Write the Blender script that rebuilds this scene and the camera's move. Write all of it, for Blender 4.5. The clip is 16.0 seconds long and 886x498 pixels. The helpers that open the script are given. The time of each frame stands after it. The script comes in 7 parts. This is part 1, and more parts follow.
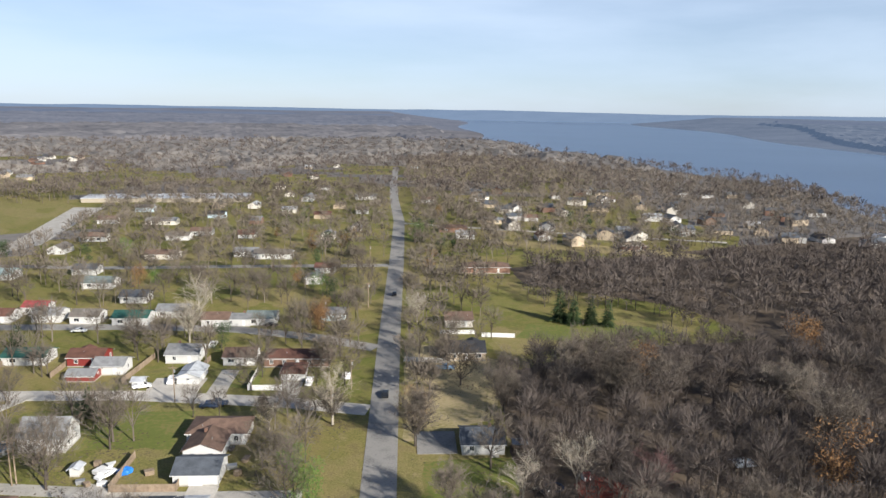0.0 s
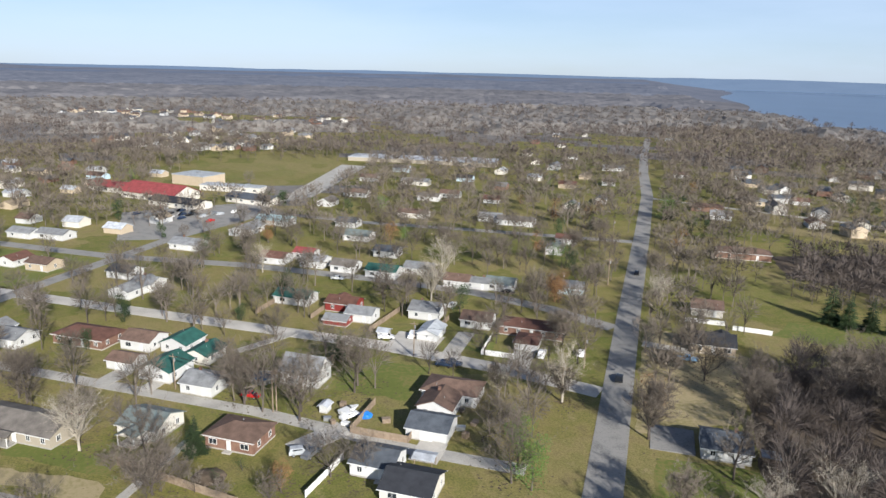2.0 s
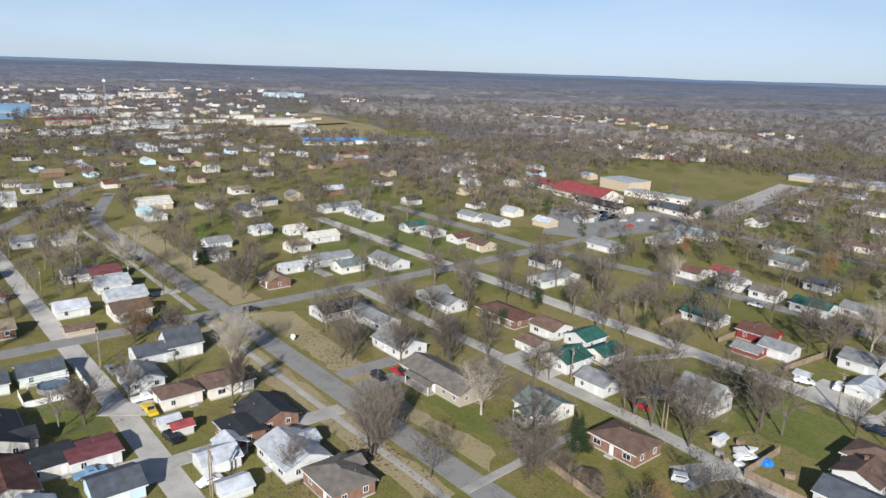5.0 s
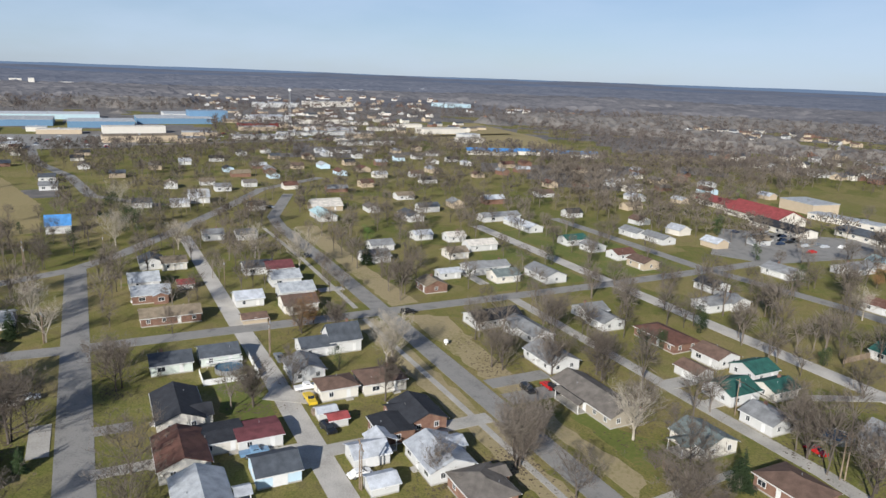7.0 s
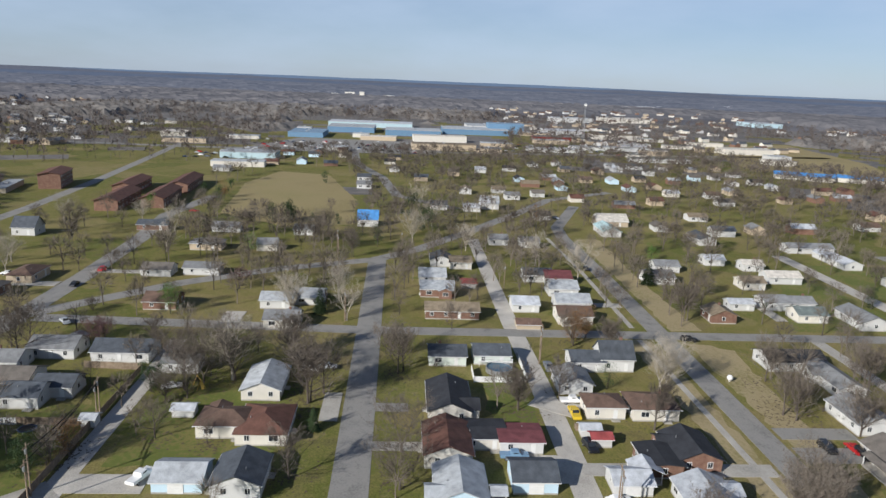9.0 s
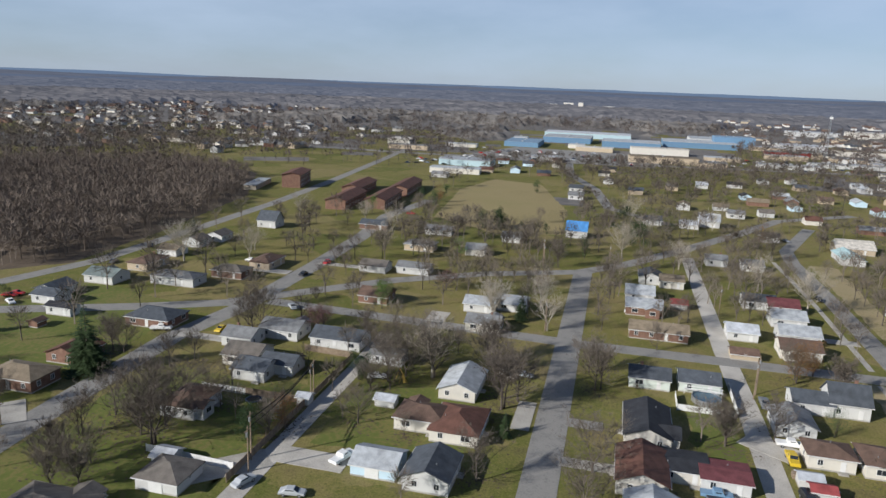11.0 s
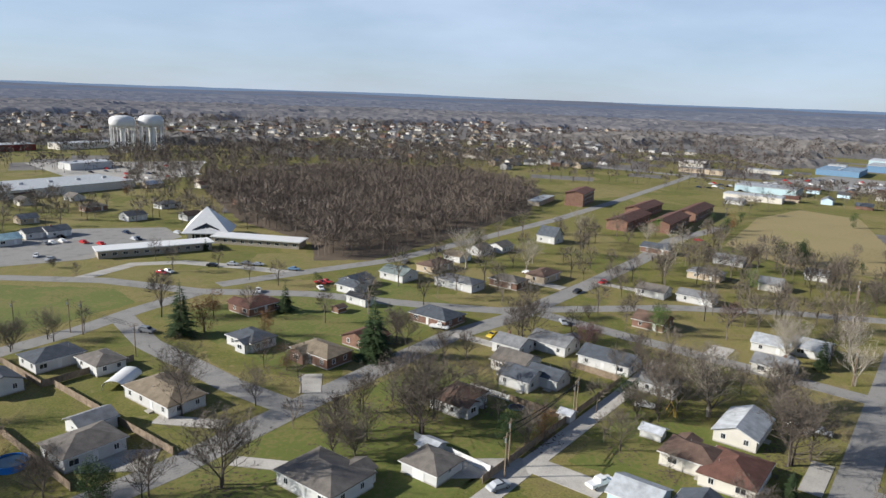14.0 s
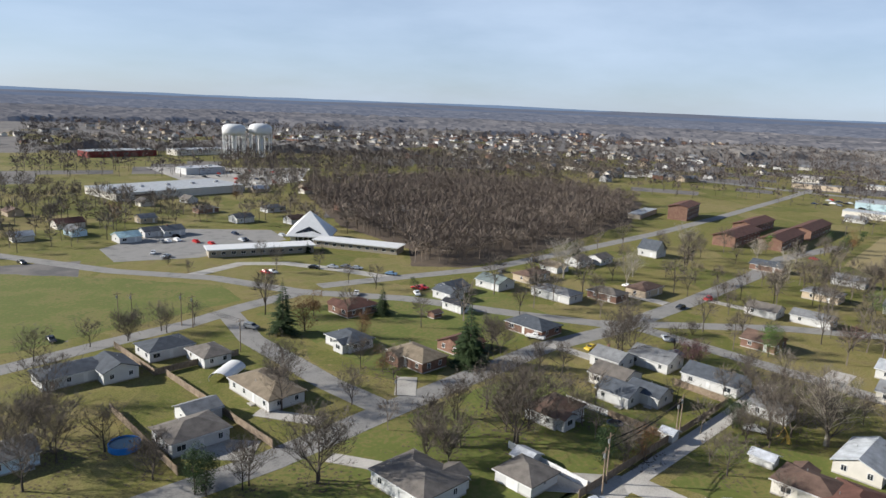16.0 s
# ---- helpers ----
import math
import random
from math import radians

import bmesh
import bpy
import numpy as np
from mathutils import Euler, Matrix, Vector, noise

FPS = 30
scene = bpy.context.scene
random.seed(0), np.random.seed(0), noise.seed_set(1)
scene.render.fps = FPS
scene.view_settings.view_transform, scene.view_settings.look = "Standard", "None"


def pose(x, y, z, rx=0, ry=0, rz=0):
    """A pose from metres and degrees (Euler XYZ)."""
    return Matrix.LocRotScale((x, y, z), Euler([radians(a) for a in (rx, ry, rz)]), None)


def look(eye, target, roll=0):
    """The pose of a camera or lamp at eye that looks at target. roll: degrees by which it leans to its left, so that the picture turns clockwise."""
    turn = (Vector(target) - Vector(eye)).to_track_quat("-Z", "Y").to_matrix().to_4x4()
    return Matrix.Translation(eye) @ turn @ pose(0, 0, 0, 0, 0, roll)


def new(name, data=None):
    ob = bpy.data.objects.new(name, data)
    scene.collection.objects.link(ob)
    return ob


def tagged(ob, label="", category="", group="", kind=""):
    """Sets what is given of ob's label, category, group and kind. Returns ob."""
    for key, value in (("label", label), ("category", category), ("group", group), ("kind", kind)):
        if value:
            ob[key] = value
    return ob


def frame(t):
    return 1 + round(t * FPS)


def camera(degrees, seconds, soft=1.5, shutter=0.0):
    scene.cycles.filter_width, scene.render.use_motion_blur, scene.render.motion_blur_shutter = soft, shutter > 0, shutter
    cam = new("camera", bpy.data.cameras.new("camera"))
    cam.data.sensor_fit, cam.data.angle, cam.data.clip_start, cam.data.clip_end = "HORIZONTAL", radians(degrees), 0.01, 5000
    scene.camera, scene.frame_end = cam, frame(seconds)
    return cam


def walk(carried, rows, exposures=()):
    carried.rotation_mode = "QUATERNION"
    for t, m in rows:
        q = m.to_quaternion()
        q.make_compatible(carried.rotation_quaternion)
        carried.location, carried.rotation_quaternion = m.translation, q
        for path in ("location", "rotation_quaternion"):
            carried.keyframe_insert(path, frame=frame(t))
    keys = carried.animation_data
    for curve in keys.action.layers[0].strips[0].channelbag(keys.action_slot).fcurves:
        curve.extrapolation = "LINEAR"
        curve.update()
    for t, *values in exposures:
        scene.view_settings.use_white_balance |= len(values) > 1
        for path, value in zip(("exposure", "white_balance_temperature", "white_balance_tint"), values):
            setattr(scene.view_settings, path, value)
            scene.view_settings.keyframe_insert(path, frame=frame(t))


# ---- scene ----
cam = camera(64.28, 16.0)
walk(cam, [
    (0.0, pose(0.00, 0.00, 75.60, 78.64, -0.96, -2.96)),
    (0.5, pose(-1.13, 4.64, 76.00, 76.09, -0.66, -1.22)),
    (1.0, pose(-1.30, 4.66, 75.98, 75.97, -0.93, 3.41)),
    (1.5, pose(-1.16, 4.88, 75.50, 75.89, -1.08, 9.90)),
    (2.0, pose(-1.62, 5.70, 75.16, 75.73, -1.33, 16.85)),
    (2.5, pose(-2.01, 6.42, 74.80, 75.57, -1.45, 24.25)),
    (3.0, pose(-1.81, 7.49, 74.06, 75.55, -1.56, 31.48)),
    (3.5, pose(-2.21, 7.89, 73.70, 75.53, -1.60, 36.94)),
    (4.0, pose(-2.55, 8.28, 73.48, 75.57, -1.70, 41.57)),
    (4.5, pose(-3.01, 8.38, 73.49, 75.58, -1.77, 45.72)),
    (5.0, pose(-3.46, 8.56, 73.40, 75.61, -1.84, 50.76)),
    (7.5, pose(-4.86, 9.24, 72.81, 76.15, -1.97, 68.43)),
    (8.0, pose(-5.87, 10.07, 72.19, 76.24, -1.95, 74.70)),
    (8.5, pose(-6.54, 9.60, 71.51, 76.38, -2.15, 81.68)),
    (11.0, pose(-8.26, 10.68, 70.58, 76.66, -2.11, 104.41)),
    (11.5, pose(-8.88, 10.26, 70.02, 76.71, -2.24, 111.78)),
    (12.0, pose(-9.85, 9.90, 69.04, 76.80, -2.32, 119.23)),
    (12.5, pose(-10.43, 9.96, 68.63, 76.94, -2.26, 123.16)),
    (13.0, pose(-10.75, 10.01, 68.44, 77.13, -2.14, 125.35)),
    (13.5, pose(-10.69, 10.01, 68.39, 77.36, -2.11, 126.42)),
    (14.0, pose(-10.83, 10.03, 68.26, 77.60, -2.05, 127.30)),
    (14.5, pose(-10.90, 10.04, 68.09, 77.82, -1.97, 127.88)),
    (15.0, pose(-10.96, 10.02, 67.73, 78.06, -1.90, 128.41)),
    (15.5, pose(-10.90, 9.71, 67.25, 78.28, -1.90, 129.20)),
    (16.0, pose(-10.92, 8.28, 66.60, 78.25, -2.25, 135.10)),
], [(0, 0.82, 6350, 10), (2, 0.74, 6080, 10), (5, 0.55, 6020, 10), (8, 0.34, 6080, 10), (11, 0.24, 6050, 10), (12.5, 0.52, 6150, 10), (16, 0.62, 6200, 10)])

# ---- world, sun, exposure ----
SUN_AZ, SUN_EL = radians(-47), radians(25)
world = bpy.data.worlds.new("sky")
world.use_nodes = True
scene.world = world
wn, wl = world.node_tree.nodes, world.node_tree.links
sky = wn.new("ShaderNodeTexSky")
sky.sky_type = "NISHITA"
sky.sun_disc = False
sky.sun_elevation = SUN_EL
sky.sun_rotation = radians(90) - SUN_AZ
sky.altitude = 200
sky.air_density, sky.dust_density, sky.ozone_density = 0.9, 0.3, 3.0
scaled, haze = wn.new("ShaderNodeMix"), wn.new("ShaderNodeMix")
scaled.data_type, scaled.blend_type = "RGBA", "MULTIPLY"
scaled.inputs["Factor"].default_value = 1.0
scaled.inputs["B"].default_value = (0.05, 0.052, 0.057, 1)
haze.data_type = "RGBA"
place_of, stretch, thin, amount = wn.new("ShaderNodeTexCoord"), wn.new("ShaderNodeMapping"), wn.new("ShaderNodeTexNoise"), wn.new("ShaderNodeMapRange")
stretch.inputs["Scale"].default_value = (1.2, 2.0, 7.0)
thin.inputs["Scale"].default_value, thin.inputs["Detail"].default_value, thin.inputs["Roughness"].default_value = 1.6, 6, 0.55
amount.inputs["From Min"].default_value, amount.inputs["From Max"].default_value = 0.35, 0.7
amount.inputs["To Min"].default_value, amount.inputs["To Max"].default_value = 0.42, 0.72
wl.new(place_of.outputs["Generated"], stretch.inputs["Vector"])
wl.new(stretch.outputs[0], thin.inputs["Vector"])
wl.new(thin.outputs[0], amount.inputs["Value"])
# the haze lies low over the land and thins out towards the zenith
up, thinning, layer = wn.new("ShaderNodeSeparateXYZ"), wn.new("ShaderNodeMapRange"), wn.new("ShaderNodeMath")
thinning.interpolation_type = "SMOOTHSTEP"
thinning.inputs["From Min"].default_value, thinning.inputs["From Max"].default_value = 0.1, 0.6
thinning.inputs["To Min"].default_value, thinning.inputs["To Max"].default_value = 1.0, 0.12
layer.operation = "MULTIPLY"
wl.new(place_of.outputs["Generated"], up.inputs[0])
wl.new(up.outputs["Z"], thinning.inputs["Value"])
wl.new(amount.outputs[0], layer.inputs[0])
wl.new(thinning.outputs[0], layer.inputs[1])
wl.new(layer.outputs[0], haze.inputs["Factor"])
haze.inputs["B"].default_value = (0.45, 0.53, 0.64, 1)
wl.new(sky.outputs[0], scaled.inputs["A"])
wl.new(scaled.outputs["Result"], haze.inputs["A"])
wl.new(haze.outputs["Result"], wn["Background"].inputs[0])
wn["Background"].inputs[1].default_value = 1.0
sun_data = bpy.data.lights.new("sun", "SUN")
sun_data.energy, sun_data.angle, sun_data.color = 5.0, radians(0.6), (1.0, 0.93, 0.82)
sun = new("sun", sun_data)
sun.matrix_world = look((math.cos(SUN_AZ) * 100, math.sin(SUN_AZ) * 100, math.tan(SUN_EL) * 100), (0, 0, 0))


# ---- materials ----
def material(name, colours, rough=0.8, scale=1.0, bump=0.0, fine=8.0, metal=0.0, rand=0.0, spread=(0.35, 0.65), spec=0.3):
    """Two scales of noise between the given colours, with grain relief; rand varies the brightness from object to object."""
    m = bpy.data.materials.new(name)
    m.use_nodes = True
    n, l = m.node_tree.nodes, m.node_tree.links
    b = n["Principled BSDF"]
    b.inputs["Roughness"].default_value, b.inputs["Metallic"].default_value = rough, metal
    b.inputs["Specular IOR Level"].default_value = spec
    geo = n.new("ShaderNodeNewGeometry")
    big, small, mix = n.new("ShaderNodeTexNoise"), n.new("ShaderNodeTexNoise"), n.new("ShaderNodeMath")
    big.inputs["Scale"].default_value, big.inputs["Detail"].default_value = scale, 4
    small.inputs["Scale"].default_value, small.inputs["Detail"].default_value = scale * fine, 3
    l.new(geo.outputs["Position"], big.inputs["Vector"])
    l.new(geo.outputs["Position"], small.inputs["Vector"])
    mix.operation = "MULTIPLY_ADD"
    mix.inputs[1].default_value = 0.4
    half = n.new("ShaderNodeMath")
    half.operation = "MULTIPLY"
    half.inputs[1].default_value = 0.6
    l.new(big.outputs[0], half.inputs[0])
    l.new(small.outputs[0], mix.inputs[0])
    l.new(half.outputs[0], mix.inputs[2])
    ramp = n.new("ShaderNodeValToRGB")
    e = ramp.color_ramp.elements
    while len(e) < len(colours):
        e.new(0.5)
    for k, c in enumerate(colours):
        e[k].position = spread[0] + (spread[1] - spread[0]) * k / max(1, len(colours) - 1)
        e[k].color = (*c, 1)
    l.new(mix.outputs[0], ramp.inputs[0])
    out = ramp.outputs[0]
    if rand:
        info, hsv, rng = n.new("ShaderNodeObjectInfo"), n.new("ShaderNodeHueSaturation"), n.new("ShaderNodeMapRange")
        rng.inputs["To Min"].default_value, rng.inputs["To Max"].default_value = 1 - rand, 1 + rand
        l.new(info.outputs["Random"], rng.inputs["Value"])
        l.new(rng.outputs[0], hsv.inputs["Value"])
        l.new(out, hsv.inputs["Color"])
        out = hsv.outputs[0]
    l.new(out, b.inputs["Base Color"])
    if bump:
        bp = n.new("ShaderNodeBump")
        bp.inputs["Strength"].default_value, bp.inputs["Distance"].default_value = bump, 0.05
        l.new(small.outputs[0], bp.inputs["Height"])
        l.new(bp.outputs[0], b.inputs["Normal"])
    return m


def tint(c, k):
    return tuple(min(1, v * k) for v in c)


def shades(c, k=0.22):
    return [tint(c, 1 - k), c, tint(c, 1 + k)]


ROOF = {
    "slate": (0.075, 0.085, 0.1), "brown": (0.13, 0.085, 0.065), "redbrown": (0.12, 0.06, 0.045), "black": (0.03, 0.032, 0.038),
    "grey": (0.2, 0.205, 0.21), "lightgrey": (0.36, 0.38, 0.4), "taupe": (0.14, 0.125, 0.11), "tan": (0.21, 0.17, 0.12),
    "sage": (0.15, 0.18, 0.175), "green": (0.025, 0.09, 0.075), "cyan": (0.36, 0.5, 0.52), "white": (0.42, 0.44, 0.47),
    "cream": (0.5, 0.47, 0.42), "red": (0.27, 0.06, 0.06), "maroon": (0.13, 0.045, 0.05), "blue": (0.08, 0.25, 0.55), "bluemetal": (0.17, 0.25, 0.34),
}
WALL = {
    "white": (0.53, 0.53, 0.52), "cream": (0.6, 0.57, 0.51), "tan": (0.45, 0.37, 0.27), "stone": (0.34, 0.3, 0.24), "mint": (0.55, 0.6, 0.55),
    "skyblue": (0.5, 0.64, 0.74), "cyan": (0.42, 0.55, 0.6), "red": (0.2, 0.034, 0.03), "bluemetal": (0.13, 0.23, 0.35),
}
roof_mat = {k: material("shingle_" + k, shades(c, 0.3), 0.85, 0.6, 0.5, 14, rand=0.12) for k, c in ROOF.items()}
wall_mat = {k: material("siding_" + k, shades(c, 0.07), 0.6, 0.5, 0.2, 10, rand=0.05) for k, c in WALL.items()}


def brick_material():
    m = material("brick_wall", [(0.14, 0.075, 0.055), (0.19, 0.11, 0.08), (0.24, 0.145, 0.105)], 0.85, 0.8, 0.4, 12, rand=0.12)
    return m


wall_mat["brick"] = brick_material()
m_asphalt = material("asphalt", [(0.155, 0.15, 0.142), (0.225, 0.218, 0.205), (0.265, 0.255, 0.238), (0.195, 0.188, 0.178)], 0.9, 0.22, 0.3, 10, spread=(0.34, 0.66))
m_concrete = material("concrete", [(0.27, 0.26, 0.235), (0.37, 0.35, 0.315), (0.44, 0.42, 0.38)], 0.9, 0.2, 0.3, 18)
m_gravel = material("gravel", [(0.32, 0.3, 0.27), (0.44, 0.415, 0.375), (0.53, 0.5, 0.45)], 0.95, 0.15, 0.6, 24)
m_canopy = material("far_canopy", [(0.076, 0.073, 0.073), (0.125, 0.117, 0.112), (0.178, 0.164, 0.15), (0.104, 0.099, 0.098), (0.148, 0.138, 0.128)], 0.95, 0.012, 0.6, 9, spread=(0.32, 0.68))


def lawn_material():
    """Winter grass: each yard greener or drier than the next, with bare and leaf-strewn spots and fine tufts."""
    m = bpy.data.materials.new("lawn")
    m.use_nodes = True
    n, l = m.node_tree.nodes, m.node_tree.links
    b = n["Principled BSDF"]
    b.inputs["Roughness"].default_value, b.inputs["Specular IOR Level"].default_value = 0.95, 0.15
    geo = n.new("ShaderNodeNewGeometry")

    def tex(scale, detail, rough=0.6):
        t = n.new("ShaderNodeTexNoise")
        t.inputs["Scale"].default_value, t.inputs["Detail"].default_value, t.inputs["Roughness"].default_value = scale, detail, rough
        l.new(geo.outputs["Position"], t.inputs["Vector"])
        return t

    def ramp(src, stops):
        r = n.new("ShaderNodeValToRGB")
        e = r.color_ramp.elements
        while len(e) < len(stops):
            e.new(0.5)
        for k, (p, c) in enumerate(stops):
            e[k].position, e[k].color = p, (*c, 1)
        l.new(src, r.inputs[0])
        return r.outputs[0]

    def blend(kind, fac, a, c):
        x = n.new("ShaderNodeMix")
        x.data_type, x.blend_type = "RGBA", kind
        if isinstance(fac, float):
            x.inputs["Factor"].default_value = fac
        else:
            l.new(fac, x.inputs["Factor"])
        l.new(a, x.inputs["A"])
        l.new(c, x.inputs["B"])
        return x.outputs["Result"]

    wob = tex(0.09, 3)
    off, add = n.new("ShaderNodeVectorMath"), n.new("ShaderNodeVectorMath")
    off.operation, add.operation = "SCALE", "ADD"
    off.inputs["Scale"].default_value = 14.0
    l.new(wob.outputs["Color"], off.inputs[0])
    l.new(geo.outputs["Position"], add.inputs[0])
    l.new(off.outputs[0], add.inputs[1])
    yards = n.new("ShaderNodeTexVoronoi")
    yards.inputs["Scale"].default_value = 0.04
    l.new(add.outputs[0], yards.inputs["Vector"])
    split = n.new("ShaderNodeSeparateColor")
    l.new(yards.outputs["Color"], split.inputs[0])
    yard = ramp(split.outputs[0], [(0.0, (0.095, 0.113, 0.023)), (0.3, (0.145, 0.142, 0.038)), (0.55, (0.195, 0.168, 0.06)), (0.8, (0.24, 0.196, 0.09)), (1.0, (0.14, 0.148, 0.038))])
    spots = ramp(tex(0.16, 7, 0.68).outputs[0], [(0.36, (0.145, 0.112, 0.064)), (0.46, (0.21, 0.178, 0.07)), (0.58, (0.118, 0.13, 0.031)), (0.68, (0.27, 0.218, 0.115))])
    mottled = blend("MIX", 0.45, yard, spots)
    grain = ramp(tex(2.2, 5, 0.7).outputs[0], [(0.3, (0.55, 0.55, 0.55)), (0.5, (1.0, 1.0, 1.0)), (0.72, (1.4, 1.38, 1.3))])
    l.new(blend("MULTIPLY", 1.0, mottled, grain), b.inputs["Base Color"])
    bp = n.new("ShaderNodeBump")
    bp.inputs["Strength"].default_value, bp.inputs["Distance"].default_value = 0.6, 0.08
    l.new(tex(3.0, 4).outputs[0], bp.inputs["Height"])
    l.new(bp.outputs[0], b.inputs["Normal"])
    return m


m_lawn = lawn_material()
m_greenlawn = material("green_lawn", [(0.165, 0.148, 0.048), (0.105, 0.126, 0.026), (0.122, 0.14, 0.031), (0.17, 0.15, 0.05), (0.1, 0.122, 0.026)], 0.95, 0.07, 0.6, 12)
m_field = material("hay_field", [(0.22, 0.182, 0.08), (0.28, 0.225, 0.108), (0.245, 0.208, 0.09)], 0.95, 0.02, 0.5, 30)
m_dry = material("dry_grass", [(0.24, 0.196, 0.1), (0.32, 0.262, 0.15), (0.2, 0.175, 0.07)], 0.95, 0.05, 0.5, 20)
m_litter = material("leaf_litter", [(0.065, 0.05, 0.036), (0.1, 0.076, 0.054), (0.14, 0.105, 0.074)], 0.95, 0.06, 0.7, 16)


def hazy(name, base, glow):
    """Farthest backdrop with its veil of air painted in as greyed base and glow."""
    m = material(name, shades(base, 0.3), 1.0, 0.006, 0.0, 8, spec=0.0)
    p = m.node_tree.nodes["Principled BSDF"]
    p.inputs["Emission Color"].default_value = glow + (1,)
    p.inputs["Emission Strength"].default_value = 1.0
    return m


# land across the lake: blue air haze put into base colour and emission
m_shore_haze = hazy("shore_haze_glow", (0.075, 0.078, 0.085), (0.045, 0.066, 0.105))
# haze grows with distance: each tier has a bluer base or stronger glow
m_middle_haze = hazy("woods_haze_glow", (0.125, 0.117, 0.114), (0.014, 0.02, 0.034))
m_beyond_haze = hazy("far_woods_haze_glow", (0.09, 0.088, 0.092), (0.038, 0.05, 0.078))
m_haze = hazy("hills_haze_glow", (0.03, 0.034, 0.04), (0.105, 0.15, 0.225))
m_ridge_haze = hazy("ridge_haze_glow", (0.05, 0.052, 0.058), (0.06, 0.08, 0.125))
m_bark = material("bark", [(0.055, 0.045, 0.038), (0.085, 0.07, 0.058), (0.13, 0.108, 0.09)], 0.9, 0.5, 0.4, 10, rand=0.25)
m_twig = material("twigs", [(0.09, 0.074, 0.058), (0.138, 0.115, 0.093), (0.195, 0.166, 0.136)], 0.9, 0.05, 0.0, 12, rand=0.25)
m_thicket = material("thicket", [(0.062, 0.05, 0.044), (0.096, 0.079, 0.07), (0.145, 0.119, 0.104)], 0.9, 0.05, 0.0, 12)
m_copse = material("copse", [(0.1, 0.08, 0.066), (0.155, 0.125, 0.102), (0.22, 0.178, 0.145)], 0.9, 0.05, 0.0, 12)
m_pale = material("pale_bark", [(0.25, 0.22, 0.17), (0.35, 0.31, 0.25), (0.45, 0.41, 0.34)], 0.8, 0.5, 0.3, 10)
m_red = material("red_buds", [(0.11, 0.058, 0.056), (0.155, 0.082, 0.08), (0.2, 0.11, 0.105)], 0.9, 0.5, 0.0, 10)
m_rust = material("dry_leaves", [(0.14, 0.075, 0.03), (0.2, 0.11, 0.05), (0.25, 0.15, 0.07)], 0.9, 0.5, 0.0, 10, rand=0.2)
m_needle = material("needles", [(0.02, 0.035, 0.014), (0.035, 0.058, 0.02), (0.05, 0.08, 0.03)], 0.85, 0.8, 0.0, 10, rand=0.3)
m_fresh = material("fresh_leaves", [(0.06, 0.12, 0.02), (0.09, 0.16, 0.03), (0.13, 0.19, 0.05)], 0.8, 0.8, 0.0, 10, rand=0.2)
m_white = material("white_paint", [(0.62, 0.62, 0.61), (0.7, 0.7, 0.69)], 0.5, 0.8, 0.1, 8)
m_wood = material("weathered_wood", [(0.16, 0.12, 0.085), (0.23, 0.175, 0.125), (0.29, 0.23, 0.17)], 0.85, 1.2, 0.3, 8, rand=0.15)
m_metal = material("steel", [(0.38, 0.39, 0.4), (0.46, 0.47, 0.48)], 0.45, 1.0, 0.1, 8, metal=0.7)
m_water = material("lake_water", [(0.035, 0.07, 0.14), (0.045, 0.085, 0.165), (0.06, 0.1, 0.18)], 0.3, 0.004, 0.5, 60, spec=0.18)
m_black = material("black_rubber", [(0.012, 0.012, 0.012), (0.022, 0.022, 0.022)], 0.8, 3.0)


def glass_material():
    m = bpy.data.materials.new("window_glass")
    m.use_nodes = True
    b = m.node_tree.nodes["Principled BSDF"]
    b.inputs["Base Color"].default_value = (0.025, 0.03, 0.037, 1)
    b.inputs["Roughness"].default_value = 0.08
    return m


m_glass = glass_material()


# ---- building blocks ----
def inside(x, y, poly):
    hit, j = False, len(poly) - 1
    for i in range(len(poly)):
        (xa, ya), (xb, yb) = poly[i], poly[j]
        if (ya > y) != (yb > y) and x < (xb - xa) * (y - ya) / (yb - ya) + xa:
            hit = not hit
        j = i
    return hit


def mesh_of(name, bm, mat):
    me = bpy.data.meshes.new(name)
    bm.to_mesh(me)
    bm.free()
    me.materials.append(mat)
    return me


def part(name, bm, mat, parent, label=""):
    """One mesh object under a thing or a part."""
    ob = new(name, mesh_of(name, bm, mat))
    ob.parent = parent
    return tagged(ob, label)


def share(name, me, parent, m):
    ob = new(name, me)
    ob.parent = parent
    ob.matrix_basis = m
    return ob


def thing(name, m, label, category, group="", kind=""):
    ob = new(name)
    ob.empty_display_size = 0.5
    ob.matrix_basis = m
    return tagged(ob, label, category, group, kind)


def box(bm, x0, x1, y0, y1, z0, z1):
    v = [bm.verts.new((x, y, z)) for z in (z0, z1) for x, y in ((x0, y0), (x1, y0), (x1, y1), (x0, y1))]
    for f in ((3, 2, 1, 0), (4, 5, 6, 7), (0, 1, 5, 4), (1, 2, 6, 5), (2, 3, 7, 6), (3, 0, 4, 7)):
        bm.faces.new([v[i] for i in f])


def tube(bm, x, y, z0, z1, r0, r1, n=10):
    a = [bm.verts.new((x + r0 * math.cos(k * math.tau / n), y + r0 * math.sin(k * math.tau / n), z0)) for k in range(n)]
    b = [bm.verts.new((x + r1 * math.cos(k * math.tau / n), y + r1 * math.sin(k * math.tau / n), z1)) for k in range(n)]
    for k in range(n):
        bm.faces.new((a[k], a[(k + 1) % n], b[(k + 1) % n], b[k]))
    bm.faces.new(b)


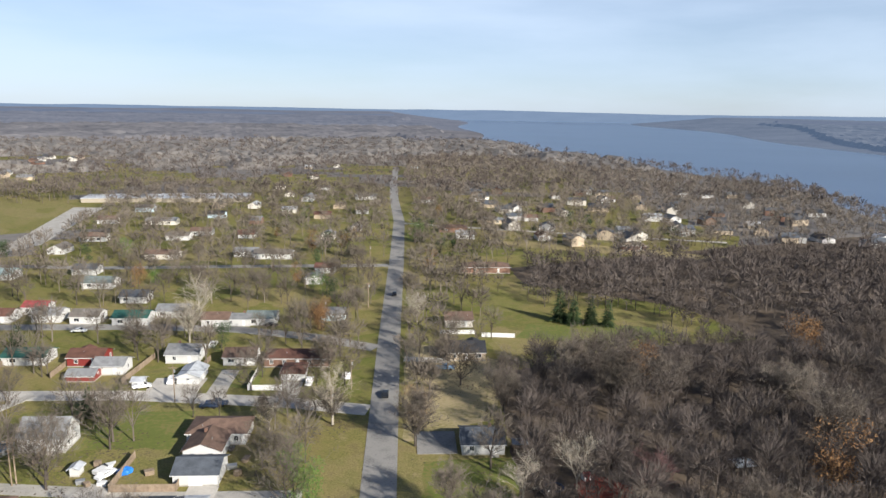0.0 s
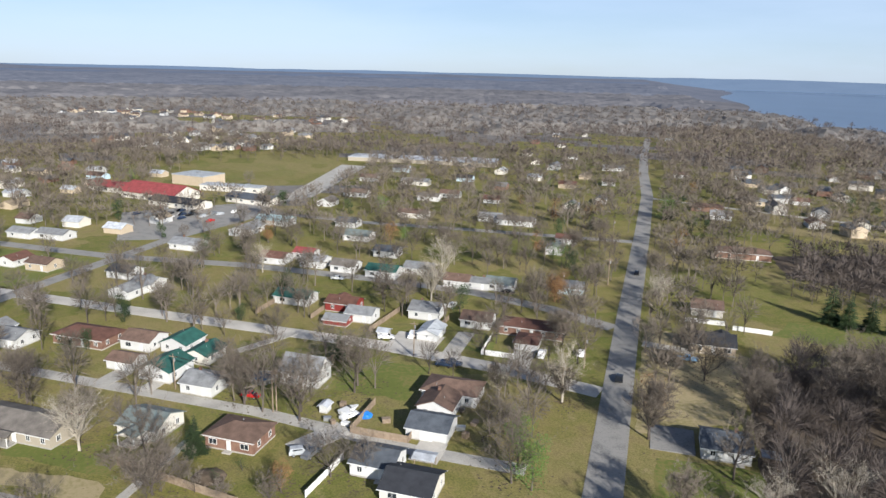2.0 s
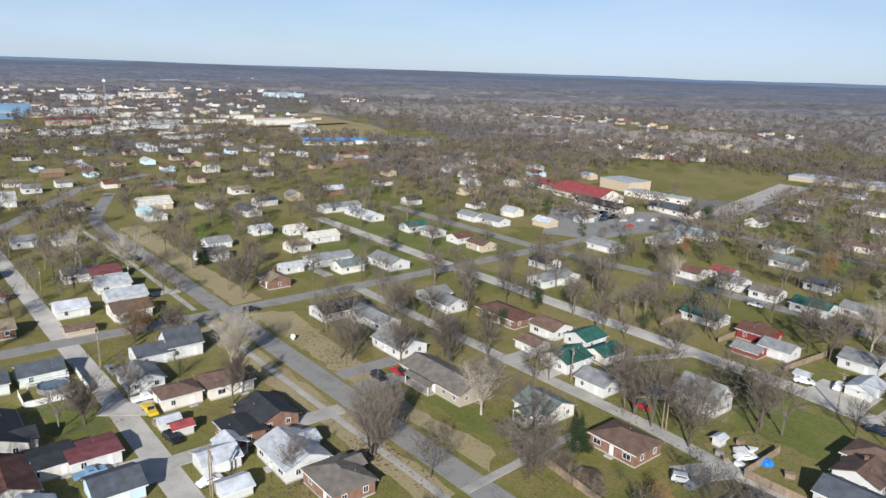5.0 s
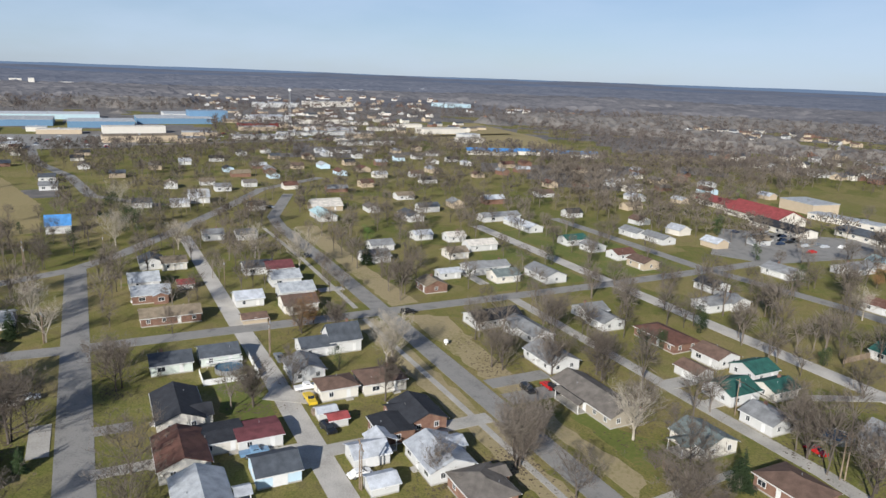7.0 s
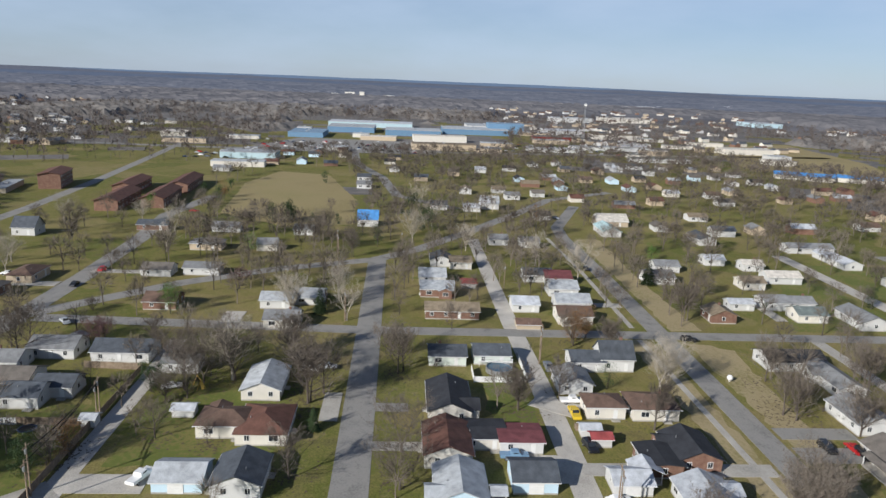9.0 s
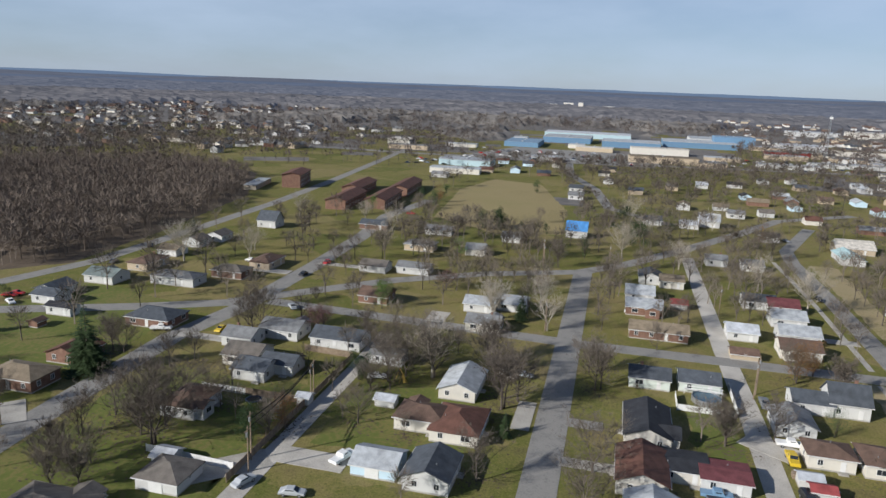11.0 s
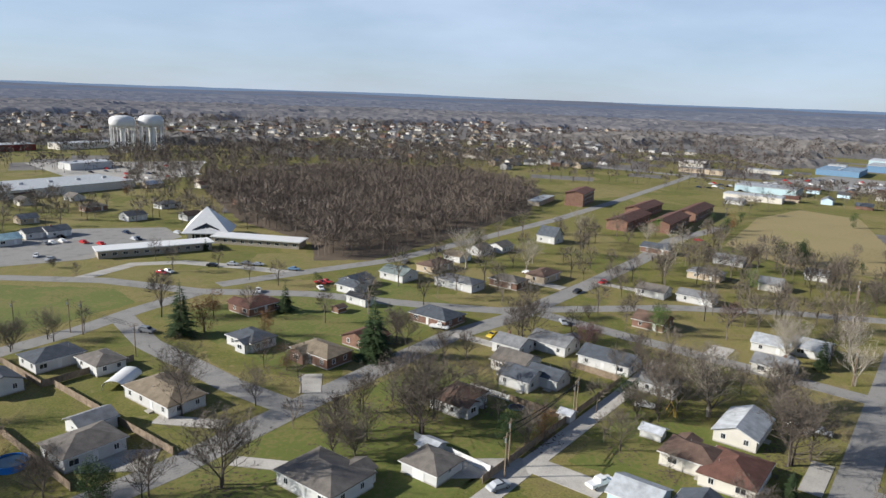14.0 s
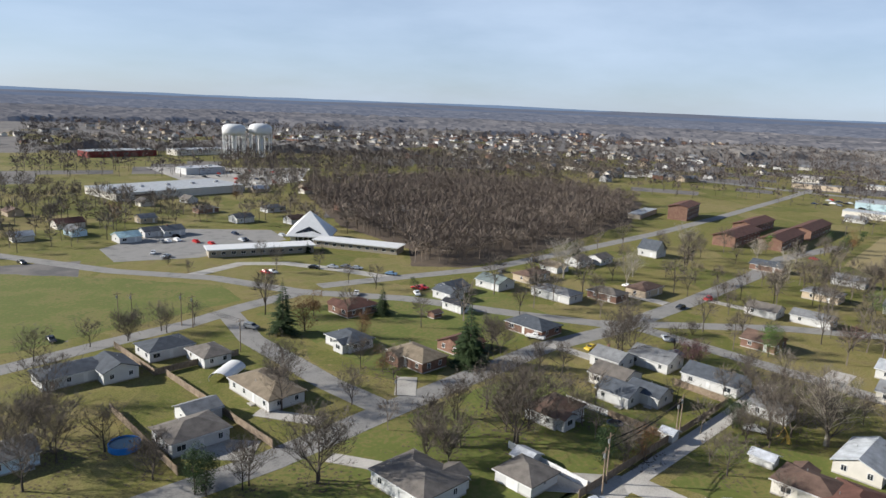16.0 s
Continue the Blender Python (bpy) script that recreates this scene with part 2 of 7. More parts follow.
def solid(bm, pts, z0, z1):
    """A prism over an outline."""
    a = [bm.verts.new((x, y, z0)) for x, y in pts]
    b = [bm.verts.new((x, y, z1)) for x, y in pts]
    n = len(pts)
    for k in range(n):
        bm.faces.new((a[k], a[(k + 1) % n], b[(k + 1) % n], b[k]))
    top = bm.faces.new(b)
    bmesh.ops.triangulate(bm, faces=[top])
    bmesh.ops.recalc_face_normals(bm, faces=bm.faces)


# ---- ground ----
def lake(x, y):
    """How far a place lies inside the lake: 0 on land, 1 on open water."""
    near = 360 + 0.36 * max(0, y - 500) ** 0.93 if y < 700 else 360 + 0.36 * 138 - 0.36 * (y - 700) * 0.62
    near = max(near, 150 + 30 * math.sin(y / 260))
    far = 850 + 0.22 * (y - 900) + 60 * math.sin(y / 330)
    a = min(1, max(0, (x - near) / (40 + 0.1 * max(0, y - 700)) + 0.5)) if y > 420 else 0
    b = min(1, max(0, (far - x) / (60 + 0.14 * max(0, y - 700)) + 0.5))
    return a * b


def rise(x, y):
    r = math.hypot(x, y)
    k = max(0, (r - 1300) / 3600)
    return 50 * k ** 1.4 + (7 * noise.noise((x / 900, y / 900, 3)) * min(1, k * 4))


def height(x, y):
    w = lake(x, y)
    return rise(x, y) * (1 - w) - 3 * w if w < 1 else -3


def ground_sheet():
    rings = [0, 60, 120, 200, 300, 400] + [440 + 30 * k for k in range(29)]
    while rings[-1] < 4850:
        rings.append(rings[-1] * 1.045)
    seg = 288
    verts, faces = [], []
    for r in rings:
        for k in range(seg):
            a = k * math.tau / seg
            x, y = r * math.cos(a), r * math.sin(a)
            verts.append((x, y, height(x, y)))
    for i in range(len(rings) - 1):
        for k in range(seg):
            j = (k + 1) % seg
            faces.append((i * seg + k, (i + 1) * seg + k, (i + 1) * seg + j, i * seg + j))
    me = bpy.data.meshes.new("ground")
    me.from_pydata(verts, [], faces)
    me.materials.append(m_lawn)
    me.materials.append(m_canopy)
    me.materials.append(m_middle_haze)
    me.materials.append(m_beyond_haze)
    me.materials.append(m_shore_haze)
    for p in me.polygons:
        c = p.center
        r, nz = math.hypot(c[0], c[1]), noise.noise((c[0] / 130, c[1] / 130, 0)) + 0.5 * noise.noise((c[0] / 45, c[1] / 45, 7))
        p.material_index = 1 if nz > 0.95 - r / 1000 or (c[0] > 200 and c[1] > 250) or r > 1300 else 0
        # far rings take the colours with distance haze painted in
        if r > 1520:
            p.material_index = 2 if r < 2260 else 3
        # ground across the lake gets the blue haze-painted colour
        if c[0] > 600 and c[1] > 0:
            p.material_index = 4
    return tagged(new("ground", me), "wide ground of winter lawn and distant bare woods", "ground", kind="structure")


ground_sheet()
wm = bmesh.new()
solid(wm, [(100, 480), (1200, 480), (2600, 4300), (700, 4700), (100, 4700)], -1.2, -0.6)
tagged(new("water", mesh_of("water", wm, m_water)), "broad calm blue lake between wooded banks", "lake", kind="structure")


STREETS = []


def strip(name, pts, width, mat, z, label, category="road"):
    """A road or path along a line of places."""
    STREETS.extend((a[0], a[1], b[0], b[1], width / 2) for a, b in zip(pts, pts[1:]))
    bm = bmesh.new()
    left, right = [], []
    for k, p in enumerate(pts):
        a, b = Vector(pts[max(0, k - 1)]), Vector(pts[min(len(pts) - 1, k + 1)])
        d = (b - a).normalized()
        nrm = Vector((-d.y, d.x)) * width / 2
        left.append((p[0] + nrm.x, p[1] + nrm.y))
        right.append((p[0] - nrm.x, p[1] - nrm.y))
    lo = [[bm.verts.new((x, y, zz)) for x, y in side] for side in (left, right) for zz in (z, -0.2)]
    for k in range(len(pts) - 1):
        bm.faces.new((lo[0][k], lo[2][k], lo[2][k + 1], lo[0][k + 1]))
        bm.faces.new((lo[0][k], lo[0][k + 1], lo[1][k + 1], lo[1][k]))
        bm.faces.new((lo[2][k], lo[3][k], lo[3][k + 1], lo[2][k + 1]))
    bmesh.ops.recalc_face_normals(bm, faces=bm.faces)
    return tagged(new(name, mesh_of(name, bm, mat)), label, category, kind="structure")


def patch(name, pts, mat, z, label, category, ragged=0.0):
    """A flat piece of ground; a ragged one has an uneven, grown edge."""
    if ragged:
        fine = []
        for (xa, ya), (xb, yb) in zip(pts, pts[1:] + pts[:1]):
            n = max(1, int(math.hypot(xb - xa, yb - ya) / 3))
            for k in range(n):
                x, y = xa + (xb - xa) * k / n, ya + (yb - ya) * k / n
                fine.append((x + ragged * noise.noise((x / 4, y / 4, 1)), y + ragged * noise.noise((x / 4, y / 4, 9))))
        pts = fine
    bm = bmesh.new()
    solid(bm, pts, -0.2, z)
    return tagged(new(name, mesh_of(name, bm, mat)), label, category, kind="structure")


def far_hills(r0, r1, base, swing, seed, mat, label):
    """Low hills along the rim of the ground, all round."""
    verts, faces, seg = [], [], 360
    for k in range(seg):
        a = k * math.tau / seg
        c, s = math.cos(a), math.sin(a)
        top = base + swing * noise.noise((4 * c, 4 * s, seed)) + 0.4 * swing * noise.noise((19 * c, 19 * s, seed))
        if r0 < 4000 and max(lake(r0 * c, r0 * s), lake(r1 * c, r1 * s), lake(r1 * c, r1 * s + 150)) > 0:
            top = -30
        verts += [(r0 * c, r0 * s, min(top, height(r0 * c, r0 * s)) - 6), (r1 * c, r1 * s, top), ((r1 + 60) * c, (r1 + 60) * s, 0)]
    for k in range(seg):
        i, j = 3 * k, 3 * ((k + 1) % seg)
        faces += [(i, j, j + 1, i + 1), (i + 1, j + 1, j + 2, i + 2)]
    me = bpy.data.meshes.new("backdrop")
    me.from_pydata(verts, [], faces)
    me.materials.append(mat)
    return tagged(new("backdrop", me), label, "hills", kind="structure")


# both rims glow faintly blue to stand for the air in front
far_hills(4300, 4860, 57, 9, 5, m_haze, "low hills along the horizon with blue haze painted in as glow")
far_hills(3300, 3900, 37, 8, 8, m_ridge_haze, "wooded ridge with grey-blue haze painted in, in front of far hills")
# ---- roads and ground patches ----
ROAD = "grey worn asphalt street between lawns"
strip("road", [(-5, -60), (-5, 129), (-5, 224), (-4, 362), (-4, 470), (-9, 577), (-12, 708), (-12, 900)], 7.3, m_asphalt, 0.06, "straight grey asphalt main road with patched lanes")
strip("road", [(-420, 112), (-355, 88), (-332, 86), (-275, 87), (-82, 87), (-5, 87)], 6.2, m_asphalt, 0.058, ROAD)
strip("road", [(-205, -95), (-202, -38), (-200, 0), (-200, 171), (-202, 234), (-206, 330)], 6.2, m_asphalt, 0.054, ROAD)
strip("road", [(-60, 1.5), (-121, 1.5), (-178, 1), (-281, 0)], 7.0, m_asphalt, 0.05, ROAD)
strip("road", [(-200, -106), (-243, -65), (-264, -36), (-281, -1), (-300, 16), (-338, 41), (-393, 74), (-440, 100), (-480, 150)], 6.6, m_asphalt, 0.046, ROAD)
strip("road", [(-40, -99), (-75, -98), (-111, -101), (-167, -104), (-196, -100), (-250, -100), (-307, -102), (-360, -108), (-420, -100)], 7.4, m_asphalt, 0.042, ROAD)
strip("road", [(-70, -330), (-106, -259), (-131, -228), (-145, -194), (-169, -165), (-186, -129), (-204, -97)], 6.8, m_asphalt, 0.038, ROAD)
strip("road", [(-30, -174), (-80, -181), (-99, -183), (-121, -189), (-145, -193)], 6.8, m_asphalt, 0.034, ROAD)
strip("road", [(-114, -186), (-107, -160), (-106, -138), (-105, -121), (-106, -104)], 7.0, m_asphalt, 0.03, ROAD)
strip("road", [(-155, -196), (-185, -189), (-227, -178), (-298, -178), (-369, -179), (-460, -185), (-620, -200), (-760, -215)], 6.8, m_asphalt, 0.026, ROAD)
strip("road", [(-124, -236), (-150, -243), (-165, -233), (-176, -212), (-184, -190)], 6.0, m_concrete, 0.022, "pale curved driveway loop in front of the church", "driveway")
strip("road", [(-9, 168), (-30, 173), (-71, 178), (-230, 178), (-306, 178)], 6.4, m_gravel, 0.048, "pale worn residential street with gravel edges")
strip("road", [(-9, 215), (-30, 226), (-57, 234), (-87, 237), (-150, 236), (-206, 228), (-310, 228)], 6.4, m_asphalt, 0.044, ROAD)
strip("road", [(-200, 330), (-140, 326), (-90, 330), (-8, 335)], 6.0, m_asphalt, 0.04, ROAD)
strip("road", [(-4, 462), (60, 440), (120, 420), (190, 400)], 5.0, m_concrete, 0.036, "pale farm lane through grass", "lane")
strip("road", [(-720, -40), (-600, -30), (-520, -6), (-440, 6), (-400, 40)], 7.0, m_asphalt, 0.032, ROAD)
strip("road", [(-700, -420), (-690, -200), (-705, 0), (-760, 300), (-800, 500)], 14.0, m_asphalt, 0.03, "wide grey highway past the shops")
strip("alley", [(-200, 133), (-128, 132), (-81, 132), (-44, 128), (-20, 128)], 4.0, m_concrete, 0.052, "narrow pale concrete alley between back yards", "alley")
strip("alley", [(-60, 44), (-111, 44), (-166, 44), (-209, 43), (-324, 42)], 5.2, m_gravel, 0.05, "pale gravelled alley between back yards", "alley")
strip("alley", [(-60, -49), (-106, -49), (-162, -49), (-190, -50)], 4.2, m_gravel, 0.05, "narrow pale gravel alley beside fences", "alley")
strip("pavement", [(-196, 79), (-150, 79.5), (-80, 80)], 1.6, m_concrete, 0.07, "narrow concrete pavement along the street", "pavement")
strip("pavement", [(-330, 78), (-270, 80), (-206, 80)], 1.6, m_concrete, 0.07, "narrow concrete pavement along the street", "pavement")
# driveways
DRIVE = "pale concrete driveway beside a house"
for lift, (x0, y0, x1, y1, w, mt) in enumerate((
    (-50, 178, -50, 196, 5, m_concrete), (-62, 178, -62, 190, 14, m_gravel), (-31, 176, -31, 187, 6, m_concrete), (-126, 44, -126, 83, 4.5, m_concrete),
    (-141, 91, -141, 108, 5, m_asphalt), (-132, 91, -132, 104, 6, m_asphalt), (-120, -49, -120, -34, 6, m_gravel), (-118, -49, -108, -60, 7, m_concrete),
    (-131, 41, -121, 41, 8, m_gravel), (-156, 41, -150, 50, 7, m_gravel), (-144, -5, -158, -5, 4, m_concrete), (-134, 4, -134, 16, 3.5, m_concrete),
    (-151, 4, -151, 12, 4, m_asphalt), (-214, -40, -204, -40, 6, m_gravel), (-114, -104, -122, -112, 5, m_concrete),
    (-66, -112, -75, -103, 8, m_concrete), (-92, -105, -84, -118, 4, m_gravel), (-84, -92, -92, -78, 3.5, m_gravel), (-170, -104, -170, -84, 4, m_concrete),
    (-255, -100, -255, -82, 4, m_concrete), (3, 150, 12, 150, 11, m_asphalt), (0, 205, 14, 203, 4, m_concrete), (-236, 132, -215, 132, 4, m_concrete),
    (-228, 83, -228, 74, 4, m_concrete), (-40, 132, -40, 124, 6, m_gravel), (-60, 132, -66, 120, 6, m_gravel), (-86, 84, -88, 116, 2.0, m_concrete),
    (-112, 132, -112, 146, 4, m_gravel), (-124, 132, -124, 140, 5, m_concrete), (-97, 178, -105, 160, 3, m_concrete), (-238, -104, -238, -118, 5, m_concrete))):
    strip("driveway", [(x0, y0), (x1, y1)], w, mt, 0.066 + 0.003 * lift, DRIVE, "driveway")
patch("school_lot", [(-190, 336), (-216, 352), (-262, 300), (-222, 250), (-200, 262)], m_asphalt, 0.03, "dark asphalt car park beside the school", "car park")
patch("school_drive", [(-205, 352), (-240, 520), (-218, 520), (-204, 436), (-194, 380)], m_concrete, 0.034, "pale bare yard beside the school", "yard")
patch("ball_field", [(-349, 446), (-380, 560), (-263, 560), (-235, 482), (-258, 451)], m_lawn, 0.03, "worn brown and green ball field", "field", 1.6)
patch("hay_field", [(-369, -84), (-473, -94), (-535, -82), (-525, -45), (-420, -18), (-349, -14), (-340, -47)], m_field, 0.03, "mown straw-coloured hay field", "field", 1.6)
patch("meadow", [(-891, 380), (-639, 330), (-600, 451), (-748, 510), (-984, 545)], m_field, 0.03, "wide pale meadow behind the houses", "field", 1.6)
patch("church_lot", [(-116, -300), (-162, -328), (-199, -300), (-192, -275), (-142, -262), (-112, -273)], m_asphalt, 0.03, "dark empty asphalt car park of the church", "car park")
patch("lawn", [(-50, -300), (-104, -247), (-128, -216), (-124, -196), (-60, -188), (-20, -190)], m_greenlawn, 0.02, "wide open green lawn beside the street", "lawn", 1.6)
patch("store_lot", [(-268, -620), (-400, -560), (-330, -470), (-270, -455), (-250, -500)], m_concrete, 0.03, "wide pale car park of the store", "car park")
patch("shop_lot", [(-680, -150), (-830, -110), (-820, 60), (-690, 40)], m_asphalt, 0.024, "grey car park in front of the shops", "car park")
patch("litter_floor", [(22, 90), (26, 190), (48, 205), (70, 214), (120, 222), (110, 262), (52, 300), (50, 330), (150, 372), (330, 440), (420, 560), (420, 60), (60, 60)], m_litter, 0.02, "brown leaf litter under bare woods", "woodland floor", 1.6)
patch("litter_floor", [(-203, -199), (-222, -184), (-279, -188), (-385, -205), (-480, -250), (-520, -330), (-470, -430), (-314, -450), (-235, -290), (-226, -226)], m_litter, 0.02, "brown leaf litter under bare woods", "woodland floor", 1.6)
patch("dry_verge", [(-195, 92), (-189, 104), (-146, 100), (-116, 96), (-92, 98), (-88, 92)], m_dry, 0.02, "dry straw-coloured verge beside the street", "verge", 1.6)
patch("dry_verge", [(-330, 92), (-204, 91.5), (-205, 101), (-262, 100), (-330, 103)], m_dry, 0.019, "dry straw-coloured verge beside the street", "verge", 1.6)
patch("dry_verge", [(-196, 75), (-86, 76), (-86, 82.5), (-196, 82.5)], m_dry, 0.017, "dry straw-coloured verge beside the street", "verge", 1.6)
patch("dry_verge", [(0, 150), (0, 222), (30, 203), (23, 163)], m_dry, 0.018, "dry straw-coloured verge beside the street", "verge", 1.6)
patch("green_yard", [(-76, 148), (-52, 148), (-52, 168), (-74, 168)], m_greenlawn, 0.016, "bright green back lawn", "lawn", 1.6)
patch("green_yard", [(-56, 182), (-40, 182), (-40, 198), (-56, 198)], m_greenlawn, 0.016, "bright green back lawn", "lawn", 1.6)
patch("green_yard", [(-120, 100), (-92, 100), (-92, 124), (-106, 108), (-120, 104)], m_greenlawn, 0.016, "bright green front lawn", "lawn", 1.6)
patch("green_yard", [(-166, 30), (-142, 30), (-142, 40), (-166, 40)], m_greenlawn, 0.016, "bright green back lawn", "lawn", 1.6)
patch("green_yard", [(-160, -44), (-126, -44), (-126, -14), (-160, -14)], m_greenlawn, 0.016, "green back yard lawn", "lawn", 1.6)
patch("green_yard", [(-205, -160), (-120, -180), (-118, -112), (-190, -112)], m_greenlawn, 0.014, "green lawn between houses", "lawn", 1.6)
patch("green_yard", [(-150, -96), (-66, -96), (-66, -54), (-150, -54)], m_greenlawn, 0.014, "green lawn between houses", "lawn", 1.6)
patch("green_yard", [(4, 90), (22, 90), (24, 142), (4, 142)], m_greenlawn, 0.016, "green front lawn beside the road", "lawn", 1.6)
patch("green_yard", [(-250, 150), (-206, 130), (-206, 172), (-290, 172)], m_greenlawn, 0.014, "bright green lawn between houses", "lawn", 1.6)
patch("green_yard", [(-196, 182), (-206, 182), (-206, 222), (-290, 222), (-290, 182)], m_greenlawn, 0.014, "bright green lawn between houses", "lawn", 1.6)
patch("clearing", [(38, 226), (44, 240), (85, 238), (98, 226), (60, 220)], m_greenlawn, 0.03, "grass clearing beside the woods", "field", 1.5)
patch("clearing", [(46, 402), (60, 384), (150, 352), (172, 358), (100, 394)], m_field, 0.03, "pale grass clearing beside the woods", "field", 1.5)


# ---- houses ----
def frame_mesh(w, h):
    bm = bmesh.new()
    for x0, x1, z0, z1 in ((-w / 2, w / 2, -h / 2, -h / 2 + 0.1), (-w / 2, w / 2, h / 2 - 0.1, h / 2), (-w / 2, -w / 2 + 0.1, -h / 2 + 0.1, h / 2 - 0.1), (w / 2 - 0.1, w / 2, -h / 2 + 0.1, h / 2 - 0.1), (-0.03, 0.03, -h / 2 + 0.1, h / 2 - 0.1)):
        box(bm, x0, x1, -0.05, 0.05, z0, z1)
    return mesh_of("window", bm, m_white)


def pane_mesh(w, h):
    bm = bmesh.new()
    box(bm, -w / 2 + 0.05, w / 2 - 0.05, -0.015, 0.02, -h / 2 + 0.05, h / 2 - 0.05)
    return mesh_of("pane", bm, m_glass)


WIN = {k: (frame_mesh(*k), pane_mesh(*k)) for k in ((1.1, 1.3), (1.9, 1.3), (0.8, 0.7))}
bm_d = bmesh.new()
box(bm_d, -0.48, 0.48, -0.05, 0.05, 0, 2.05)
DOOR = mesh_of("door", bm_d, m_white)
bm_d = bmesh.new()
for k in range(4):
    box(bm_d, -1.35, 1.35, -0.06, 0.05, 0.03 + k * 0.54, 0.54 + k * 0.54)
GARAGE_DOOR = mesh_of("garage_door", bm_d, m_white)
bm_d = bmesh.new()
box(bm_d, -0.32, 0.32, -0.28, 0.28, -1.2, 0.6)
box(bm_d, -0.37, 0.37, -0.33, 0.33, 0.6, 0.7)
CHIMNEY = mesh_of("chimney", bm_d, wall_mat["brick"])
bm_d = bmesh.new()
tube(bm_d, 0, 0, -0.2, 0.45, 0.07, 0.07, 8)
VENT = mesh_of("vent_pipe", bm_d, m_metal)
SAYS = {"g": "gabled", "h": "hipped", "l": "low flat", "t": "steep gabled"}


def wall_bm(L, D, h, gable):
    bm = bmesh.new()
    box(bm, -L / 2, L / 2, -D / 2, D / 2, 0, h)
    if gable:
        for s in (-1, 1):
            a = [bm.verts.new((s * (L / 2 - e), y, z)) for e in (0, 0.2) for y, z in ((-D / 2, h), (D / 2, h), (0, h + gable))]
            for f in ((0, 1, 2), (5, 4, 3), (0, 3, 4, 1), (1, 4, 5, 2), (2, 5, 3, 0)):
                bm.faces.new([a[i] for i in f])
    bmesh.ops.recalc_face_normals(bm, faces=bm.faces)
    return bm


def gable_roof(L, D, h, g, over=0.38, thick=0.18):
    """Two sloping slabs that meet at the ridge."""
    bm = bmesh.new()
    e = over
    drop = g * e / (D / 2)
    for s in (-1, 1):
        a = [bm.verts.new((x, y, z + dz)) for dz in (0, thick) for x, y, z in ((-L / 2 - e, 0, h + g), (L / 2 + e, 0, h + g), (L / 2 + e, s * (D / 2 + e), h - drop), (-L / 2 - e, s * (D / 2 + e), h - drop))]
        for f in ((0, 1, 2, 3), (4, 5, 6, 7), (0, 1, 5, 4), (1, 2, 6, 5), (2, 3, 7, 6), (3, 0, 4, 7)):
            bm.faces.new([a[i] for i in f])
    bmesh.ops.recalc_face_normals(bm, faces=bm.faces)
    return bm


def hip_roof(L, D, h, g, over=0.42):
    bm = bmesh.new()
    e = over
    x, y = L / 2 + e, D / 2 + e
    r = max(0.2, x - y)
    low = [bm.verts.new(p) for p in ((-x, -y, h - 0.1), (x, -y, h - 0.1), (x, y, h - 0.1), (-x, y, h - 0.1))]
    mid = [bm.verts.new((v.co.x, v.co.y, h + 0.1)) for v in low]
    top = [bm.verts.new((-r, 0, h + g)), bm.verts.new((r, 0, h + g))]
    bm.faces.new(low)
    for k in range(4):
        bm.faces.new((low[k], low[(k + 1) % 4], mid[(k + 1) % 4], mid[k]))
    bm.faces.new((mid[0], mid[1], top[1], top[0]))
    bm.faces.new((mid[1], mid[2], top[1]))
    bm.faces.new((mid[2], mid[3], top[0], top[1]))
    bm.faces.new((mid[3], mid[0], top[0]))
    bmesh.ops.recalc_face_normals(bm, faces=bm.faces)
    return bm


